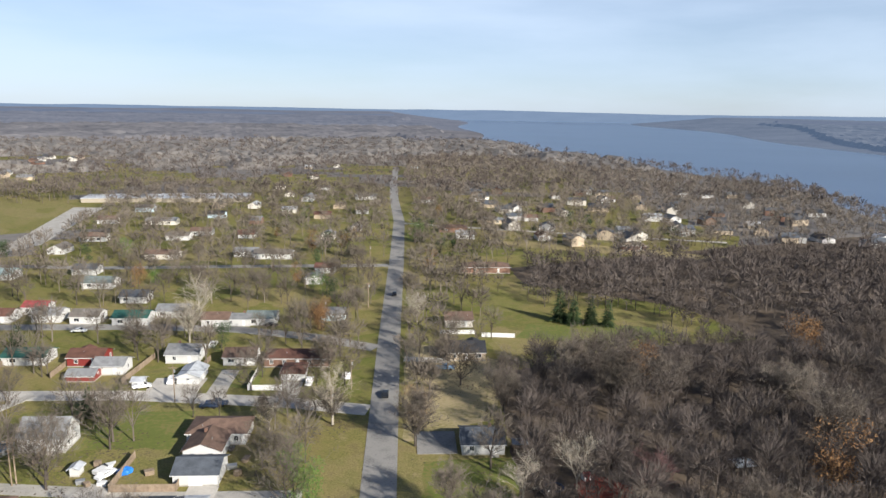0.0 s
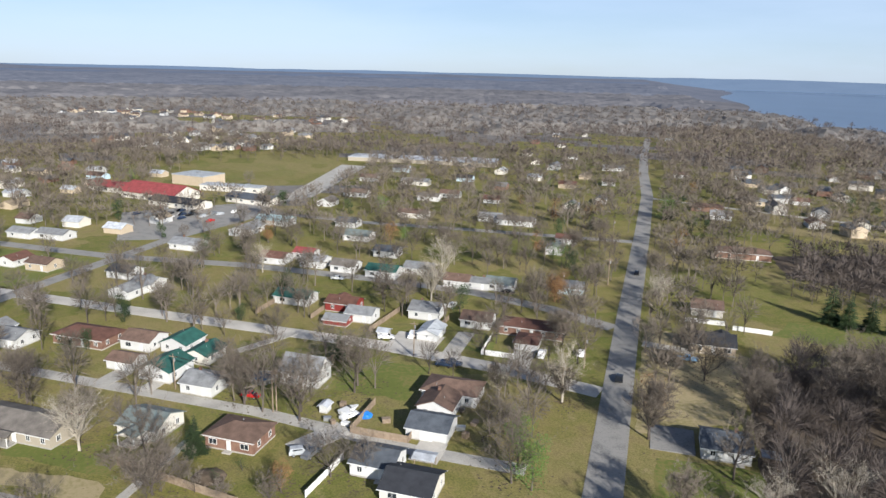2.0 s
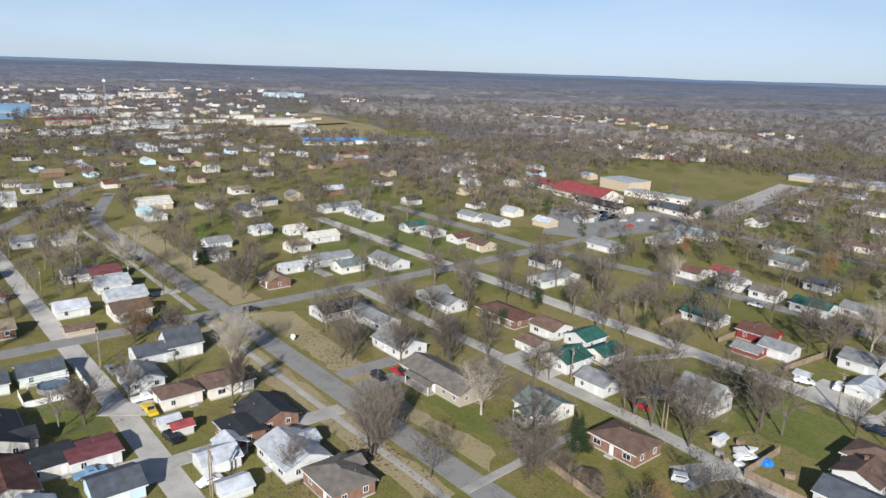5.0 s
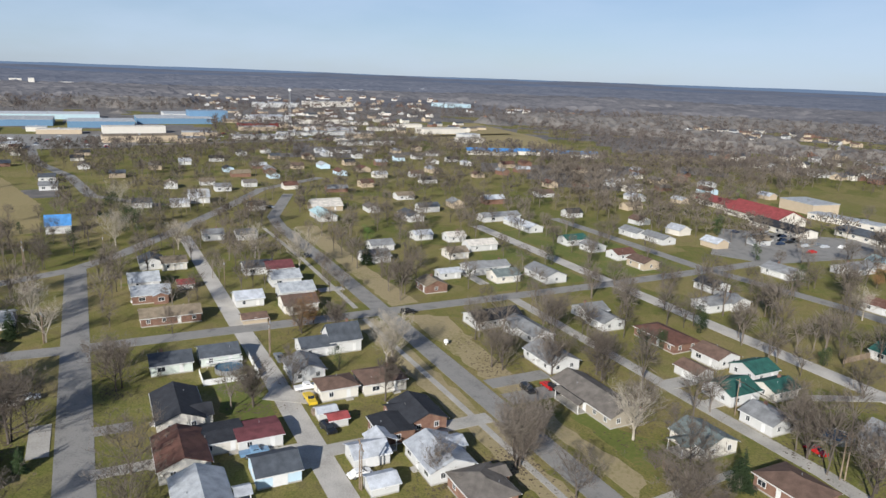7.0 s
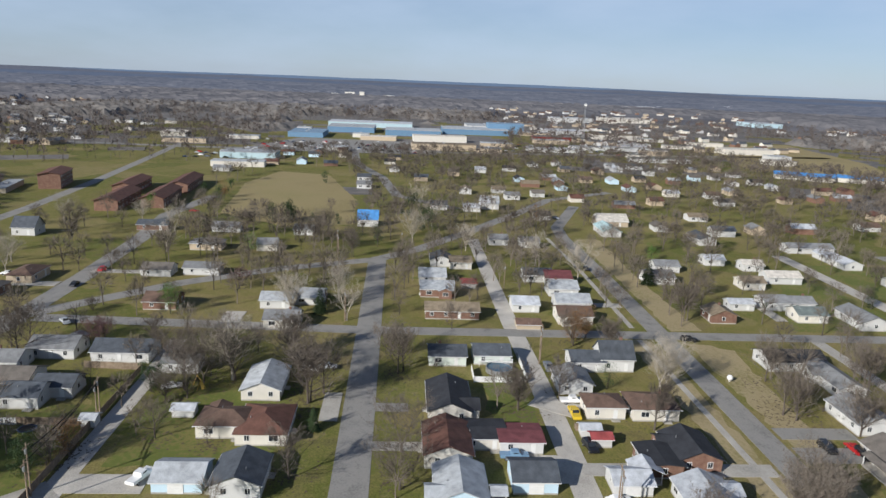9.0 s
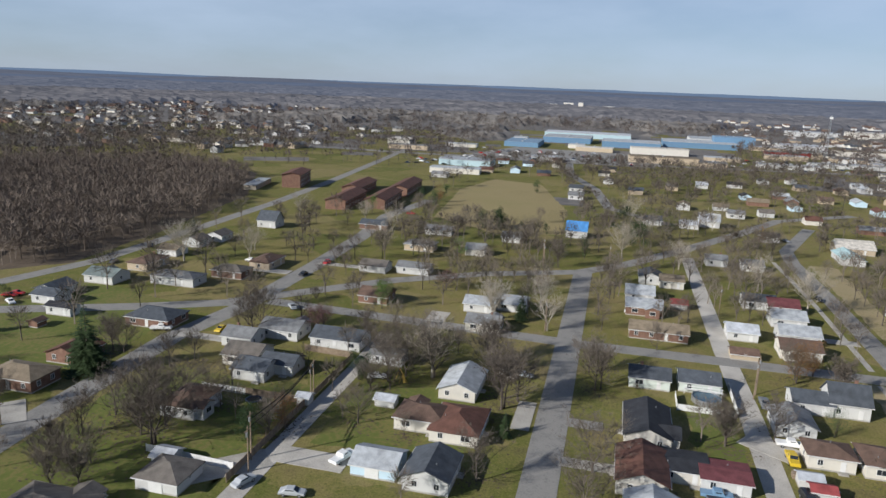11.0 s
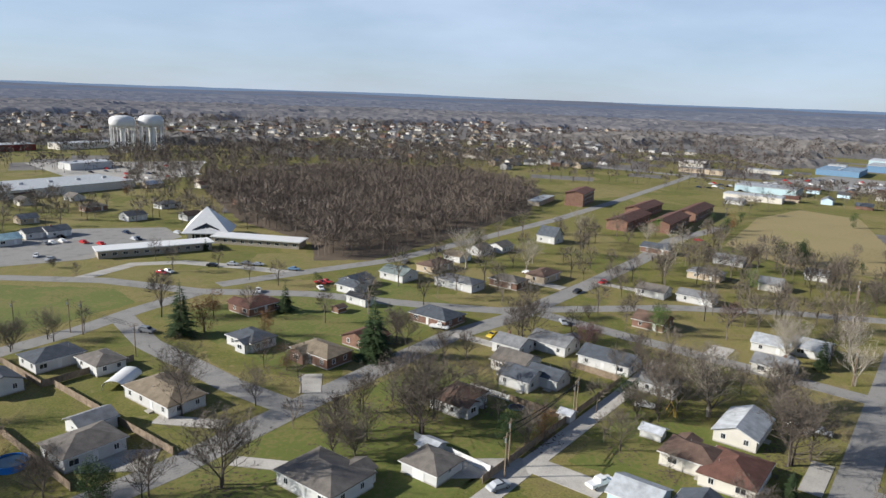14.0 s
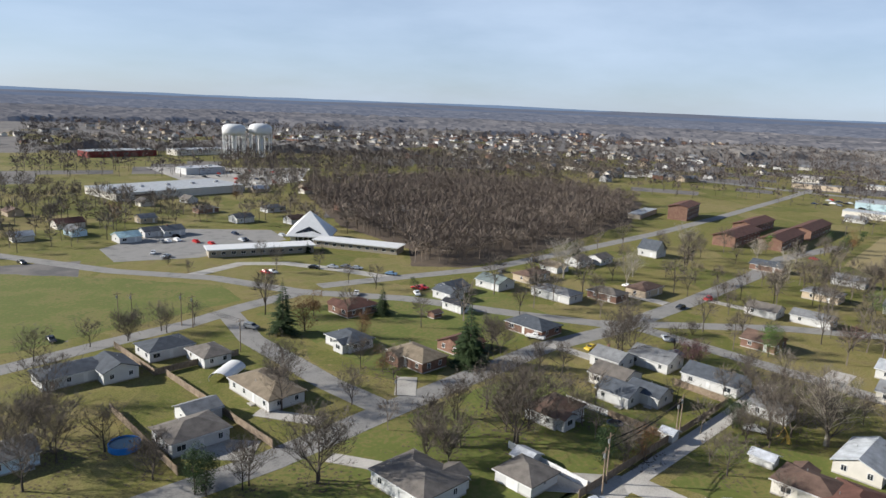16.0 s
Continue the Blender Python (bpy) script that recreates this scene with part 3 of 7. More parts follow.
def house(x, y, L, D, rot, roof, wall, style="g", name="house", floors=1, far=False, garage=False):
    """A house on its own base: walls, roof with eaves, trim, windows with panes, doors, chimney and vents."""
    rnd = random.Random(int(x * 13 + y * 7))
    dist = math.hypot(x, y)
    h = 2.7 * floors if name == "house" else 2.4 if name == "garage" else 1.8
    h += rnd.uniform(-0.1, 0.25)
    g = {"g": 0.2, "h": 0.2, "l": 0.05, "t": 0.42}[style] * D
    if style == "t":
        h += 0.9
    stone = {"brick": "red-brown brick", "stone": "tan stone", "red": "red board", "skyblue": "pale blue siding", "mint": "pale green siding"}.get(wall, wall + " siding")
    ob = thing(name, pose(x, y, height(x, y), 0, 0, rot), "%s %s with a %s %s roof" % (stone, name.replace("_", " "), roof, SAYS[style]), name.replace("_", " "), "houses of the town")
    part("wall", wall_bm(L, D, h, 0 if style == "h" else g), wall_mat[wall], ob)
    part("roof", hip_roof(L, D, h, g) if style == "h" else gable_roof(L, D, h, g), roof_mat[roof], ob)
    sides = ((0, -1, L, D), (180, 1, L, D), (90, 1, D, L), (270, -1, D, L))
    if far:
        for a, s, w, d in sides[:2]:
            for k in (-1, 1):
                m = pose(0, 0, 0, 0, 0, a) @ pose(k * w * 0.25, -d / 2, 1.5)
                wo = share("window", WIN[(1.9, 1.3)][0], ob, m)
                share("pane", WIN[(1.9, 1.3)][1], wo, Matrix())
        return ob
    for s in (-1, 1):
        tb = bmesh.new()
        box(tb, -L / 2 - 0.4, L / 2 + 0.4, s * (D / 2 + 0.44) - 0.05, s * (D / 2 + 0.44) + 0.05, h - g * 0.4 / (D / 2) - 0.06, h - g * 0.4 / (D / 2) + 0.08) if style != "h" else box(tb, -L / 2 - 0.47, L / 2 + 0.47, s * (D / 2 + 0.47) - 0.05, s * (D / 2 + 0.47) + 0.05, h - 0.12, h + 0.04)
        part("gutter", tb, m_white, ob, "white eaves gutter")
    fb = bmesh.new()
    box(fb, -L / 2 - 0.04, L / 2 + 0.04, -D / 2 - 0.04, D / 2 + 0.04, -0.1, 0.3)
    part("foundation", fb, m_concrete, ob, "grey concrete foundation")
    for a, s, w, d in sides:
        for fl in range(floors):
            n = max(1, int(w / 3.6)) if name == "house" else (1 if w > 4.5 else 0)
            if dist > 230:
                n = min(n, 2 if a in (0, 180) else 1)
            for k in range(n):
                px = (k + 0.5 - n / 2) * w / n + rnd.uniform(-0.25, 0.25)
                m = pose(0, 0, 0, 0, 0, a)
                if fl == 0 and garage and a == 0 and k == n - 1 and w > 5:
                    share("garage_door", GARAGE_DOOR, ob, m @ pose(px, -d / 2 - 0.02, 0.04))
                    continue
                if fl == 0 and k == n // 2 and a in (0, 180) and name == "house" and n > 1:
                    share("door", DOOR, ob, m @ pose(px, -d / 2 - 0.02, 0.3))
                    if dist > 170:
                        continue
                    sb = bmesh.new()
                    box(sb, -0.9, 0.9, -1.2, 0, -0.1, 0.26)
                    st = part("step", sb, m_concrete, ob, "concrete door step")
                    st.matrix_basis = m @ pose(px, -d / 2, 0)
                    continue
                kind = (1.9, 1.3) if rnd.random() < 0.35 and w > 9 else (1.1, 1.3)
                if name != "house":
                    kind = (0.8, 0.7)
                wo = share("window", WIN[kind][0], ob, m @ pose(px, -d / 2 - 0.01, 1.6 + fl * 2.75 if floors > 1 else 1.65))
                share("pane", WIN[kind][1], wo, Matrix())
    if name == "house" and style in "gh" and L > 9.8 and dist < 260 and int(x * 3 + y) % 5 < 2:
        side = -1 if int(y) % 2 else 1
        w, px, deep, gg = L * 0.38, L * 0.24 * (1 if int(x) % 2 else -1), D * 0.5 + 1.7, L * 0.38 * 0.2
        turn = pose(px, 0, 0) @ pose(0, side * deep / 2, 0, 0, 0, 90)
        for nm, bm, mt in (("wall", wall_bm(deep, w, h - 0.06, gg), wall_mat[wall]), ("roof", gable_roof(deep, w, h - 0.06, gg, 0.34, 0.16), roof_mat[roof])):
            part(nm, bm, mt, ob).matrix_basis = turn
        m = pose(px, side * (deep + 0.01), 1.65, 0, 0, 0 if side < 0 else 180)
        wo = share("window", WIN[(1.9, 1.3)][0], ob, m)
        share("pane", WIN[(1.9, 1.3)][1], wo, Matrix())
    if name == "house":
        if rnd.random() < 0.22:
            share("chimney", CHIMNEY, ob, pose(rnd.choice((-1, 1)) * L * 0.2, 0.6, h + g))
        for _ in range(1):
            vy = rnd.uniform(0.15, 0.3) * D * rnd.choice((-1, 1))
            share("vent_pipe", VENT, ob, pose(rnd.uniform(-0.35, 0.35) * L, vy, h + g * (1 - abs(vy) / (D / 2)) + 0.1))
    return ob


house(17.7, 148.4, 9.5, 9.0, 0, "slate", "white", "g")
house(19.1, 240.6, 9.5, 9.0, 0, "brown", "cream", "g")
house(19.0, 208.1, 11.4, 10.0, 0, "black", "tan", "g")
house(35.4, 409.1, 10.7, 9.0, 0, "grey", "white", "g")
house(126.3, 378.5, 12.9, 8.1, 0, "tan", "brick", "h")
house(171.0, 583.7, 10.8, 9.0, 0, "brown", "white", "g", far=True)
house(-42.2, 154.0, 13.0, 8.6, 0, "brown", "white", "h")
house(-43.1, 145.9, 8.5, 8.0, 90, "brown", "white", "g")
house(-41.8, 136.1, 9.0, 8.0, 0, "slate", "white", "g", name="garage", garage=True)
house(-47.3, 119.4, 8.5, 8.0, 0, "slate", "white", "g")
house(-38.4, 113.9, 9.5, 9.0, 0, "black", "cream", "g")
house(-98.2, 117.8, 9.5, 9.0, 0, "sage", "cream", "g")
house(-77.8, 119.6, 11.0, 8.5, 0, "brown", "brick", "h")
house(-99.1, 138.3, 8.5, 8.0, 0, "grey", "white", "g")
house(-79.0, 150.4, 10.0, 7.5, 0, "grey", "white", "t")
house(-119.9, 158.0, 8.5, 8.0, 90, "green", "white", "g")
house(-113.1, 142.1, 9.5, 9.0, 90, "green", "white", "g")
house(-109.9, 153.6, 8.5, 7.0, 90, "green", "cream", "g")
house(-130.5, 155.6, 9.2, 8.0, 0, "brown", "white", "g")
house(-125.6, 142.9, 7.5, 6.0, 0, "brown", "white", "g", name="garage", garage=True)
house(-146.8, 153.2, 16.2, 9.0, 0, "redbrown", "brick", "h")
house(-173.9, 147.0, 8.6, 8.0, 90, "grey", "white", "g")
house(-164.2, 145.3, 8.5, 8.0, 0, "grey", "white", "g")
house(-179.0, 114.2, 15.6, 9.0, 90, "black", "white", "g")
house(-166.3, 119.0, 15.4, 7.0, 0, "grey", "white", "g")
house(-146.4, 113.1, 12.5, 9.0, 0, "grey", "white", "g")
house(-122.2, 108.8, 22.0, 9.0, 0, "taupe", "stone", "g")
house(-65.6, 205.9, 9.5, 9.0, 0, "grey", "white", "g")
house(-59.0, 189.5, 9.0, 6.0, 90, "lightgrey", "white", "g", name="garage", garage=True)
house(-48.5, 203.5, 9.2, 8.0, 0, "brown", "white", "g")
house(-31.5, 202.2, 18.8, 8.1, 0, "redbrown", "brick", "h")
house(-31.0, 191.4, 8.0, 6.3, 90, "redbrown", "white", "h", name="garage", garage=True)
house(-92.5, 202.7, 10.0, 7.5, 0, "redbrown", "red", "g")
house(-88.8, 190.0, 7.5, 5.5, 0, "grey", "red", "g", name="shed")
house(-110.4, 203.8, 12.1, 8.0, 0, "green", "white", "g")
house(-83.3, 195.8, 8.5, 7.0, 0, "grey", "white", "g")
house(-65.2, 240.6, 9.1, 8.0, 0, "brown", "white", "g")
house(-57.6, 240.2, 8.5, 6.0, 0, "grey", "white", "g")
house(-49.9, 242.1, 10.1, 8.0, 0, "sage", "white", "g")
house(-94.4, 241.9, 11.9, 8.0, 0, "green", "white", "g")
house(-110.5, 243.6, 9.6, 8.0, 0, "taupe", "white", "g")
house(-124.1, 245.2, 9.6, 8.0, 0, "grey", "white", "g")
house(-141.0, 244.4, 10.5, 8.0, 0, "redbrown", "white", "g")
house(-132.8, 254.4, 8.5, 7.0, 0, "red", "white", "g")
house(-83.5, 251.1, 10.3, 8.0, 0, "grey", "white", "g")
house(-25.6, 247.2, 8.5, 8.0, 0, "grey", "cyan", "g")
house(-36.6, 320.1, 8.9, 7.0, 0, "redbrown", "white", "g")
house(-38.9, 300.6, 8.6, 7.0, 90, "grey", "white", "g")
house(-141.7, 315.3, 10.5, 8.0, 0, "slate", "white", "g")
house(-126.1, 292.0, 12.2, 9.0, 0, "sage", "white", "g")
house(-176.3, 306.1, 17.4, 9.0, 0, "cyan", "white", "g")
house(-178.7, 284.2, 16.2, 9.0, 90, "grey", "white", "g")
house(-185.5, 250.5, 13.1, 9.0, 0, "grey", "white", "g")
house(-103.8, 270.2, 10.0, 8.0, 0, "slate", "white", "g")
house(-181.1, 207.6, 9.6, 8.0, 0, "slate", "white", "g")
house(-164.0, 198.8, 8.5, 8.0, 0, "grey", "white", "g")
house(-79.9, 355.3, 11.6, 8.0, 0, "grey", "white", "g")
house(-65.6, 350.8, 18.7, 8.0, 0, "taupe", "white", "g")
house(-127.2, 398.8, 12.6, 8.0, 0, "taupe", "white", "g")
house(-118.6, 413.9, 12.0, 8.0, 0, "brown", "white", "g", far=True)
house(-119.7, 349.0, 15.5, 8.0, 0, "brown", "cream", "g")
house(-171.7, 394.1, 14.2, 8.0, 0, "brown", "white", "g", far=True)
house(-153.5, 450.9, 18.7, 8.0, 0, "grey", "cream", "g", far=True)
house(-78.1, 575.4, 24.0, 9.0, 90, "grey", "white", "g", far=True)
house(-32.4, 584.7, 17.2, 9.0, 0, "grey", "white", "g", far=True)
house(18.2, 568.5, 10.9, 9.0, 0, "brown", "white", "g", far=True)
house(29.6, 432.0, 17.5, 8.1, 0, "brown", "brick", "h", far=True)
house(38.0, 323.1, 22.1, 9.0, 0, "brown", "brick", "h")
house(57.0, 465.5, 17.4, 9.0, 0, "grey", "tan", "h", far=True)
house(138.2, 428.8, 12.2, 9.0, 0, "grey", "white", "g", far=True)
house(-130.6, 67.5, 11.0, 8.6, 0, "black", "brick", "g")
house(-127.2, 60.0, 8.5, 7.0, 0, "black", "brick", "l")
house(-112.8, 64.1, 12.0, 9.0, 0, "white", "white", "g")
house(-150.1, 66.3, 10.2, 8.5, 90, "brown", "cream", "h")
house(-149.9, 55.4, 8.5, 6.8, 90, "brown", "cream", "h")
house(-100.3, 66.6, 10.5, 8.5, 0, "taupe", "brick", "h")
house(-120.1, 52.2, 7.0, 6.0, 90, "white", "white", "g", name="garage", garage=True)
house(-109.7, 51.0, 5.2, 4.5, 90, "white", "white", "g", name="shed")
house(-176.6, 65.5, 8.5, 8.0, 90, "slate", "white", "t")
house(-176.2, 57.9, 8.5, 8.0, 90, "slate", "white", "g")
house(-163.3, 51.5, 9.2, 8.0, 0, "grey", "white", "g")
house(-262.8, 156.1, 13.3, 8.0, 90, "cream", "white", "g")
house(-280.4, 152.6, 8.5, 7.0, 90, "cream", "white", "g")
house(-253.9, 139.6, 8.5, 8.0, 90, "tan", "cream", "g")
house(-230.0, 135.8, 8.5, 8.0, 90, "grey", "white", "g")
house(-227.7, 123.2, 8.5, 5.0, 90, "white", "white", "g")
house(-230.2, 145.0, 8.5, 7.0, 90, "grey", "white", "g")
house(-218.0, 141.3, 9.8, 8.0, 90, "sage", "cream", "g")
house(-214.8, 157.6, 14.6, 9.0, 0, "grey", "white", "g")
house(-216.1, 111.1, 8.5, 8.0, 0, "tan", "brick", "g")
house(-275.9, 115.0, 9.9, 8.0, 90, "grey", "white", "g")
house(-258.8, 105.9, 10.8, 9.0, 90, "grey", "white", "g")
house(-330.1, 152.9, 15.5, 8.0, 0, "slate", "white", "g")
house(-372.9, 120.7, 15.9, 10.0, 90, "cream", "white", "g")
house(-344.4, 110.9, 18.0, 9.0, 0, "cyan", "white", "g")
house(-386.9, 173.1, 10.7, 8.0, 90, "tan", "white", "g", far=True)
house(-315.2, 196.5, 21.8, 8.0, 90, "grey", "white", "g")
house(-294.4, 198.2, 24.0, 8.0, 0, "white", "white", "g")
house(-258.0, 201.9, 11.2, 8.0, 90, "green", "white", "g")
house(-244.8, 203.0, 8.5, 8.0, 0, "grey", "white", "g")
house(-229.8, 206.1, 9.3, 8.0, 90, "redbrown", "white", "g")
house(-215.1, 205.2, 10.1, 8.0, 0, "brown", "tan", "g")
house(-262.4, 241.5, 12.5, 8.0, 0, "grey", "white", "g")
house(-248.7, 244.2, 14.7, 8.0, 0, "grey", "white", "g")
house(-165.0, 193.2, 15.6, 8.0, 90, "grey", "white", "g")
house(-288.1, 139.8, 8.5, 7.0, 90, "white", "white", "g")
house(-178.6, 22.1, 9.5, 8.0, 90, "slate", "mint", "g")
house(-179.9, 33.7, 9.4, 8.0, 90, "slate", "mint", "g")
house(-151.8, 20.9, 15.5, 9.2, 0, "black", "cream", "g")
house(-132.4, 19.5, 13.0, 9.0, 0, "redbrown", "cream", "g")
house(-136.7, 26.8, 9.2, 8.0, 90, "black", "cream", "l")
house(-135.1, 34.3, 8.5, 7.5, 90, "maroon", "white", "l")
house(-117.3, 21.0, 11.5, 8.8, 0, "lightgrey", "skyblue", "g")
house(-121.6, 34.6, 8.0, 8.0, 90, "slate", "skyblue", "g", name="garage", garage=True)
house(-146.5, -35.2, 4.5, 3.2, 90, "white", "white", "g", name="shed")
house(-160.1, -20.8, 13.5, 8.5, 0, "lightgrey", "cream", "g")
house(-140.3, -24.8, 10.6, 8.1, 90, "brown", "cream", "h")
house(-139.8, -16.9, 12.4, 9.9, 0, "redbrown", "cream", "h")
house(-221.1, -28.8, 9.6, 8.0, 90, "lightgrey", "white", "g")
house(-225.9, -19.2, 9.5, 9.0, 90, "lightgrey", "white", "g")
house(-348.3, -7.2, 9.8, 9.0, 90, "blue", "white", "t")
house(-253.8, 20.9, 9.5, 10.0, 90, "lightgrey", "white", "g")
house(-237.1, 21.9, 11.2, 9.0, 90, "lightgrey", "brick", "g")
house(-214.7, 25.6, 16.4, 8.0, 90, "tan", "brick", "g")
house(-277.1, 25.0, 9.6, 8.0, 0, "slate", "white", "g")
house(-273.3, 32.5, 8.5, 8.0, 90, "tan", "cream", "g")
house(-222.7, 49.6, 8.5, 8.0, 90, "white", "white", "g")
house(-257.5, 59.8, 10.4, 8.0, 90, "slate", "white", "g")
house(-254.9, 66.8, 9.5, 9.0, 90, "maroon", "white", "g")
house(-240.9, 65.6, 10.1, 9.0, 90, "lightgrey", "white", "g")
house(-225.7, 65.6, 11.1, 9.0, 90, "lightgrey", "white", "g")
house(-212.6, 63.1, 10.5, 9.0, 90, "brown", "cream", "g")
house(-312.2, 66.2, 8.5, 8.0, 90, "grey", "white", "g")
house(-315.5, 52.7, 8.5, 8.0, 90, "grey", "white", "g")
house(-396.1, 48.1, 9.5, 8.0, 90, "white", "white", "g")
house(-405.3, 58.9, 10.6, 8.0, 90, "white", "white", "t")
house(-441.7, 77.4, 9.3, 8.0, 90, "grey", "white", "g", far=True)
house(-377.4, 84.2, 8.6, 8.0, 90, "black", "white", "g")
house(-366.1, 118.5, 16.6, 10.0, 90, "cream", "tan", "g")
house(-399.2, 29.6, 9.5, 9.0, 90, "slate", "white", "g")
house(-325.2, -35.0, 8.6, 8.0, 90, "grey", "white", "g")
house(-293.0, -69.7, 12.6, 8.1, 90, "grey", "tan", "h")
house(-502.9, -17.9, 9.5, 9.0, 90, "slate", "white", "g", far=True)
house(-469.0, -15.9, 9.5, 9.0, 90, "grey", "white", "g", far=True)
house(-159.3, -76.5, 9.5, 9.0, 90, "taupe", "cream", "g")
house(-151.8, -70.3, 8.5, 8.0, 90, "slate", "white", "g")
house(-156.7, -65.7, 8.5, 7.0, 90, "slate", "white", "g")
house(-179.3, -76.3, 11.3, 9.0, 90, "grey", "white", "g")
house(-177.8, -59.0, 14.0, 9.0, 90, "slate", "white", "g")
house(-170.0, -84.0, 8.5, 8.0, 90, "grey", "white", "g")
house(-218.3, -63.0, 9.7, 9.0, 90, "brown", "brick", "g")
house(-253.4, -76.1, 10.3, 8.0, 90, "taupe", "white", "g")
house(-255.9, -61.3, 12.4, 7.0, 90, "grey", "white", "g")
house(-175.9, -115.0, 13.7, 9.9, 90, "slate", "brick", "h")
house(-181.5, -156.6, 8.5, 7.0, 90, "slate", "white", "g")
house(-206.2, -156.6, 11.2, 9.0, 90, "sage", "white", "g")
house(-212.6, -133.2, 16.5, 8.1, 90, "grey", "white", "h")
house(-120.8, -27.9, 8.5, 7.5, 90, "lightgrey", "skyblue", "g", name="garage", garage=True)
house(-120.4, -17.6, 10.0, 8.5, 0, "slate", "white", "g")
house(-227.0, -121.2, 11.9, 8.1, 90, "taupe", "brick", "h")
house(-243.8, -116.2, 12.6, 8.1, 0, "brown", "tan", "h")
house(-246.3, -158.9, 8.5, 8.0, 90, "tan", "white", "g")
house(-262.9, -159.0, 8.5, 8.0, 0, "taupe", "white", "g")
house(-275.5, -156.1, 9.0, 8.0, 0, "taupe", "white", "g")
house(-326.7, -102.3, 13.7, 8.0, 90, "slate", "brick", "g")
house(-327.3, -70.0, 12.6, 8.0, 90, "grey", "white", "g")
house(-310.5, -149.9, 9.5, 9.0, 90, "slate", "white", "t")
house(-89.2, -72.8, 13.5, 10.3, 90, "taupe", "white", "h")
house(-105.4, -61.6, 8.2, 7.7, 90, "taupe", "white", "h", name="garage", garage=True)
house(-67.7, -114.7, 11.5, 9.0, 0, "taupe", "white", "h")
house(-73.5, -123.4, 7.5, 6.0, 0, "grey", "white", "g", name="garage", garage=True)
house(-90.2, -124.4, 17.0, 9.0, 90, "tan", "white", "h")
house(-90.6, -152.5, 9.7, 7.2, 90, "taupe", "white", "h")
house(-84.2, -163.9, 11.5, 9.0, 0, "slate", "white", "h")
house(-130.5, -117.6, 13.0, 8.6, 90, "tan", "brick", "h")
house(-125.0, -139.2, 10.6, 8.1, 90, "slate", "white", "h")
house(-145.6, -163.6, 12.4, 9.9, 0, "redbrown", "brick", "h")
house(-188.3, -161.2, 9.2, 8.0, 0, "slate", "white", "g")
house(-146.8, -117.4, 9.5, 9.0, 0, "redbrown", "brick", "g")
house(-131.6, -74.5, 10.6, 8.1, 0, "brown", "white", "h")
house(-226.7, -155.4, 13.2, 8.1, 0, "brown", "tan", "h")
house(-131.5, -310.3, 9.7, 9.0, 0, "cyan", "white", "g")
house(-145.0, -316.9, 8.5, 8.0, 0, "slate", "white", "g")
house(-153.7, -314.6, 10.0, 9.0, 0, "slate", "white", "g")
house(-158.0, -353.5, 8.5, 8.0, 0, "grey", "tan", "g")
house(-198.6, -328.8, 10.1, 9.0, 0, "slate", "white", "g")
house(-197.7, -367.2, 11.7, 8.1, 0, "taupe", "brick", "h")
house(-231.7, -351.3, 12.3, 8.1, 0, "slate", "white", "h", far=True)
house(-135.7, 51.1, 4.0, 3.0, 90, "red", "white", "g", name="shed")
house(-139.7, 49.9, 4.0, 3.0, 90, "white", "white", "g", name="shed")
house(-246.3, 33.5, 5.0, 5.0, 90, "red", "white", "g", name="shed")
house(-205.1, 47.8, 7.0, 5.0, 90, "brown", "tan", "g", name="shed")
house(-170.4, -42.7, 8.5, 6.0, 90, "grey", "white", "g")
house(-203.6, -24.2, 10.0, 8.0, 90, "grey", "cream", "g")
house(-111.3, -66.2, 4.0, 4.0, 90, "white", "white", "g", name="shed")
house(-141.3, -52.5, 2.8, 2.5, 90, "white", "white", "g", name="shed")
house(-68.9, -157.4, 10.0, 8.0, 90, "slate", "white", "g")
house(-161.9, -143.3, 3.4, 3.0, 0, "brown", "brick", "g", name="shed")
house(-172.7, -144.5, 8.5, 4.0, 90, "black", "white", "g")
house(-72.0, 185.1, 3.0, 3.0, 0, "white", "white", "g", name="shed")
house(-67.4, 137.4, 2.4, 1.8, 90, "white", "white", "g", name="shed")
house(-60.6, -160.8, 14.5, 8.1, 0, "slate", "white", "h")
house(-39.0, -127.4, 9.0, 8.0, 0, "grey", "skyblue", "g")

# ---- trees ----
def limb(V, F, p, q, r0, r1, n=3):
    d = (q - p).normalized()
    u = d.orthogonal().normalized()
    w = d.cross(u)
    i = len(V)
    for c, r in ((p, r0), (q, r1)):
        for k in range(n):
            a = k * math.tau / n
            V.append(c + u * (r * math.cos(a)) + w * (r * math.sin(a)))
    for k in range(n):
        j = (k + 1) % n
        F.append((i + k, i + j, i + n + j, i + n + k))


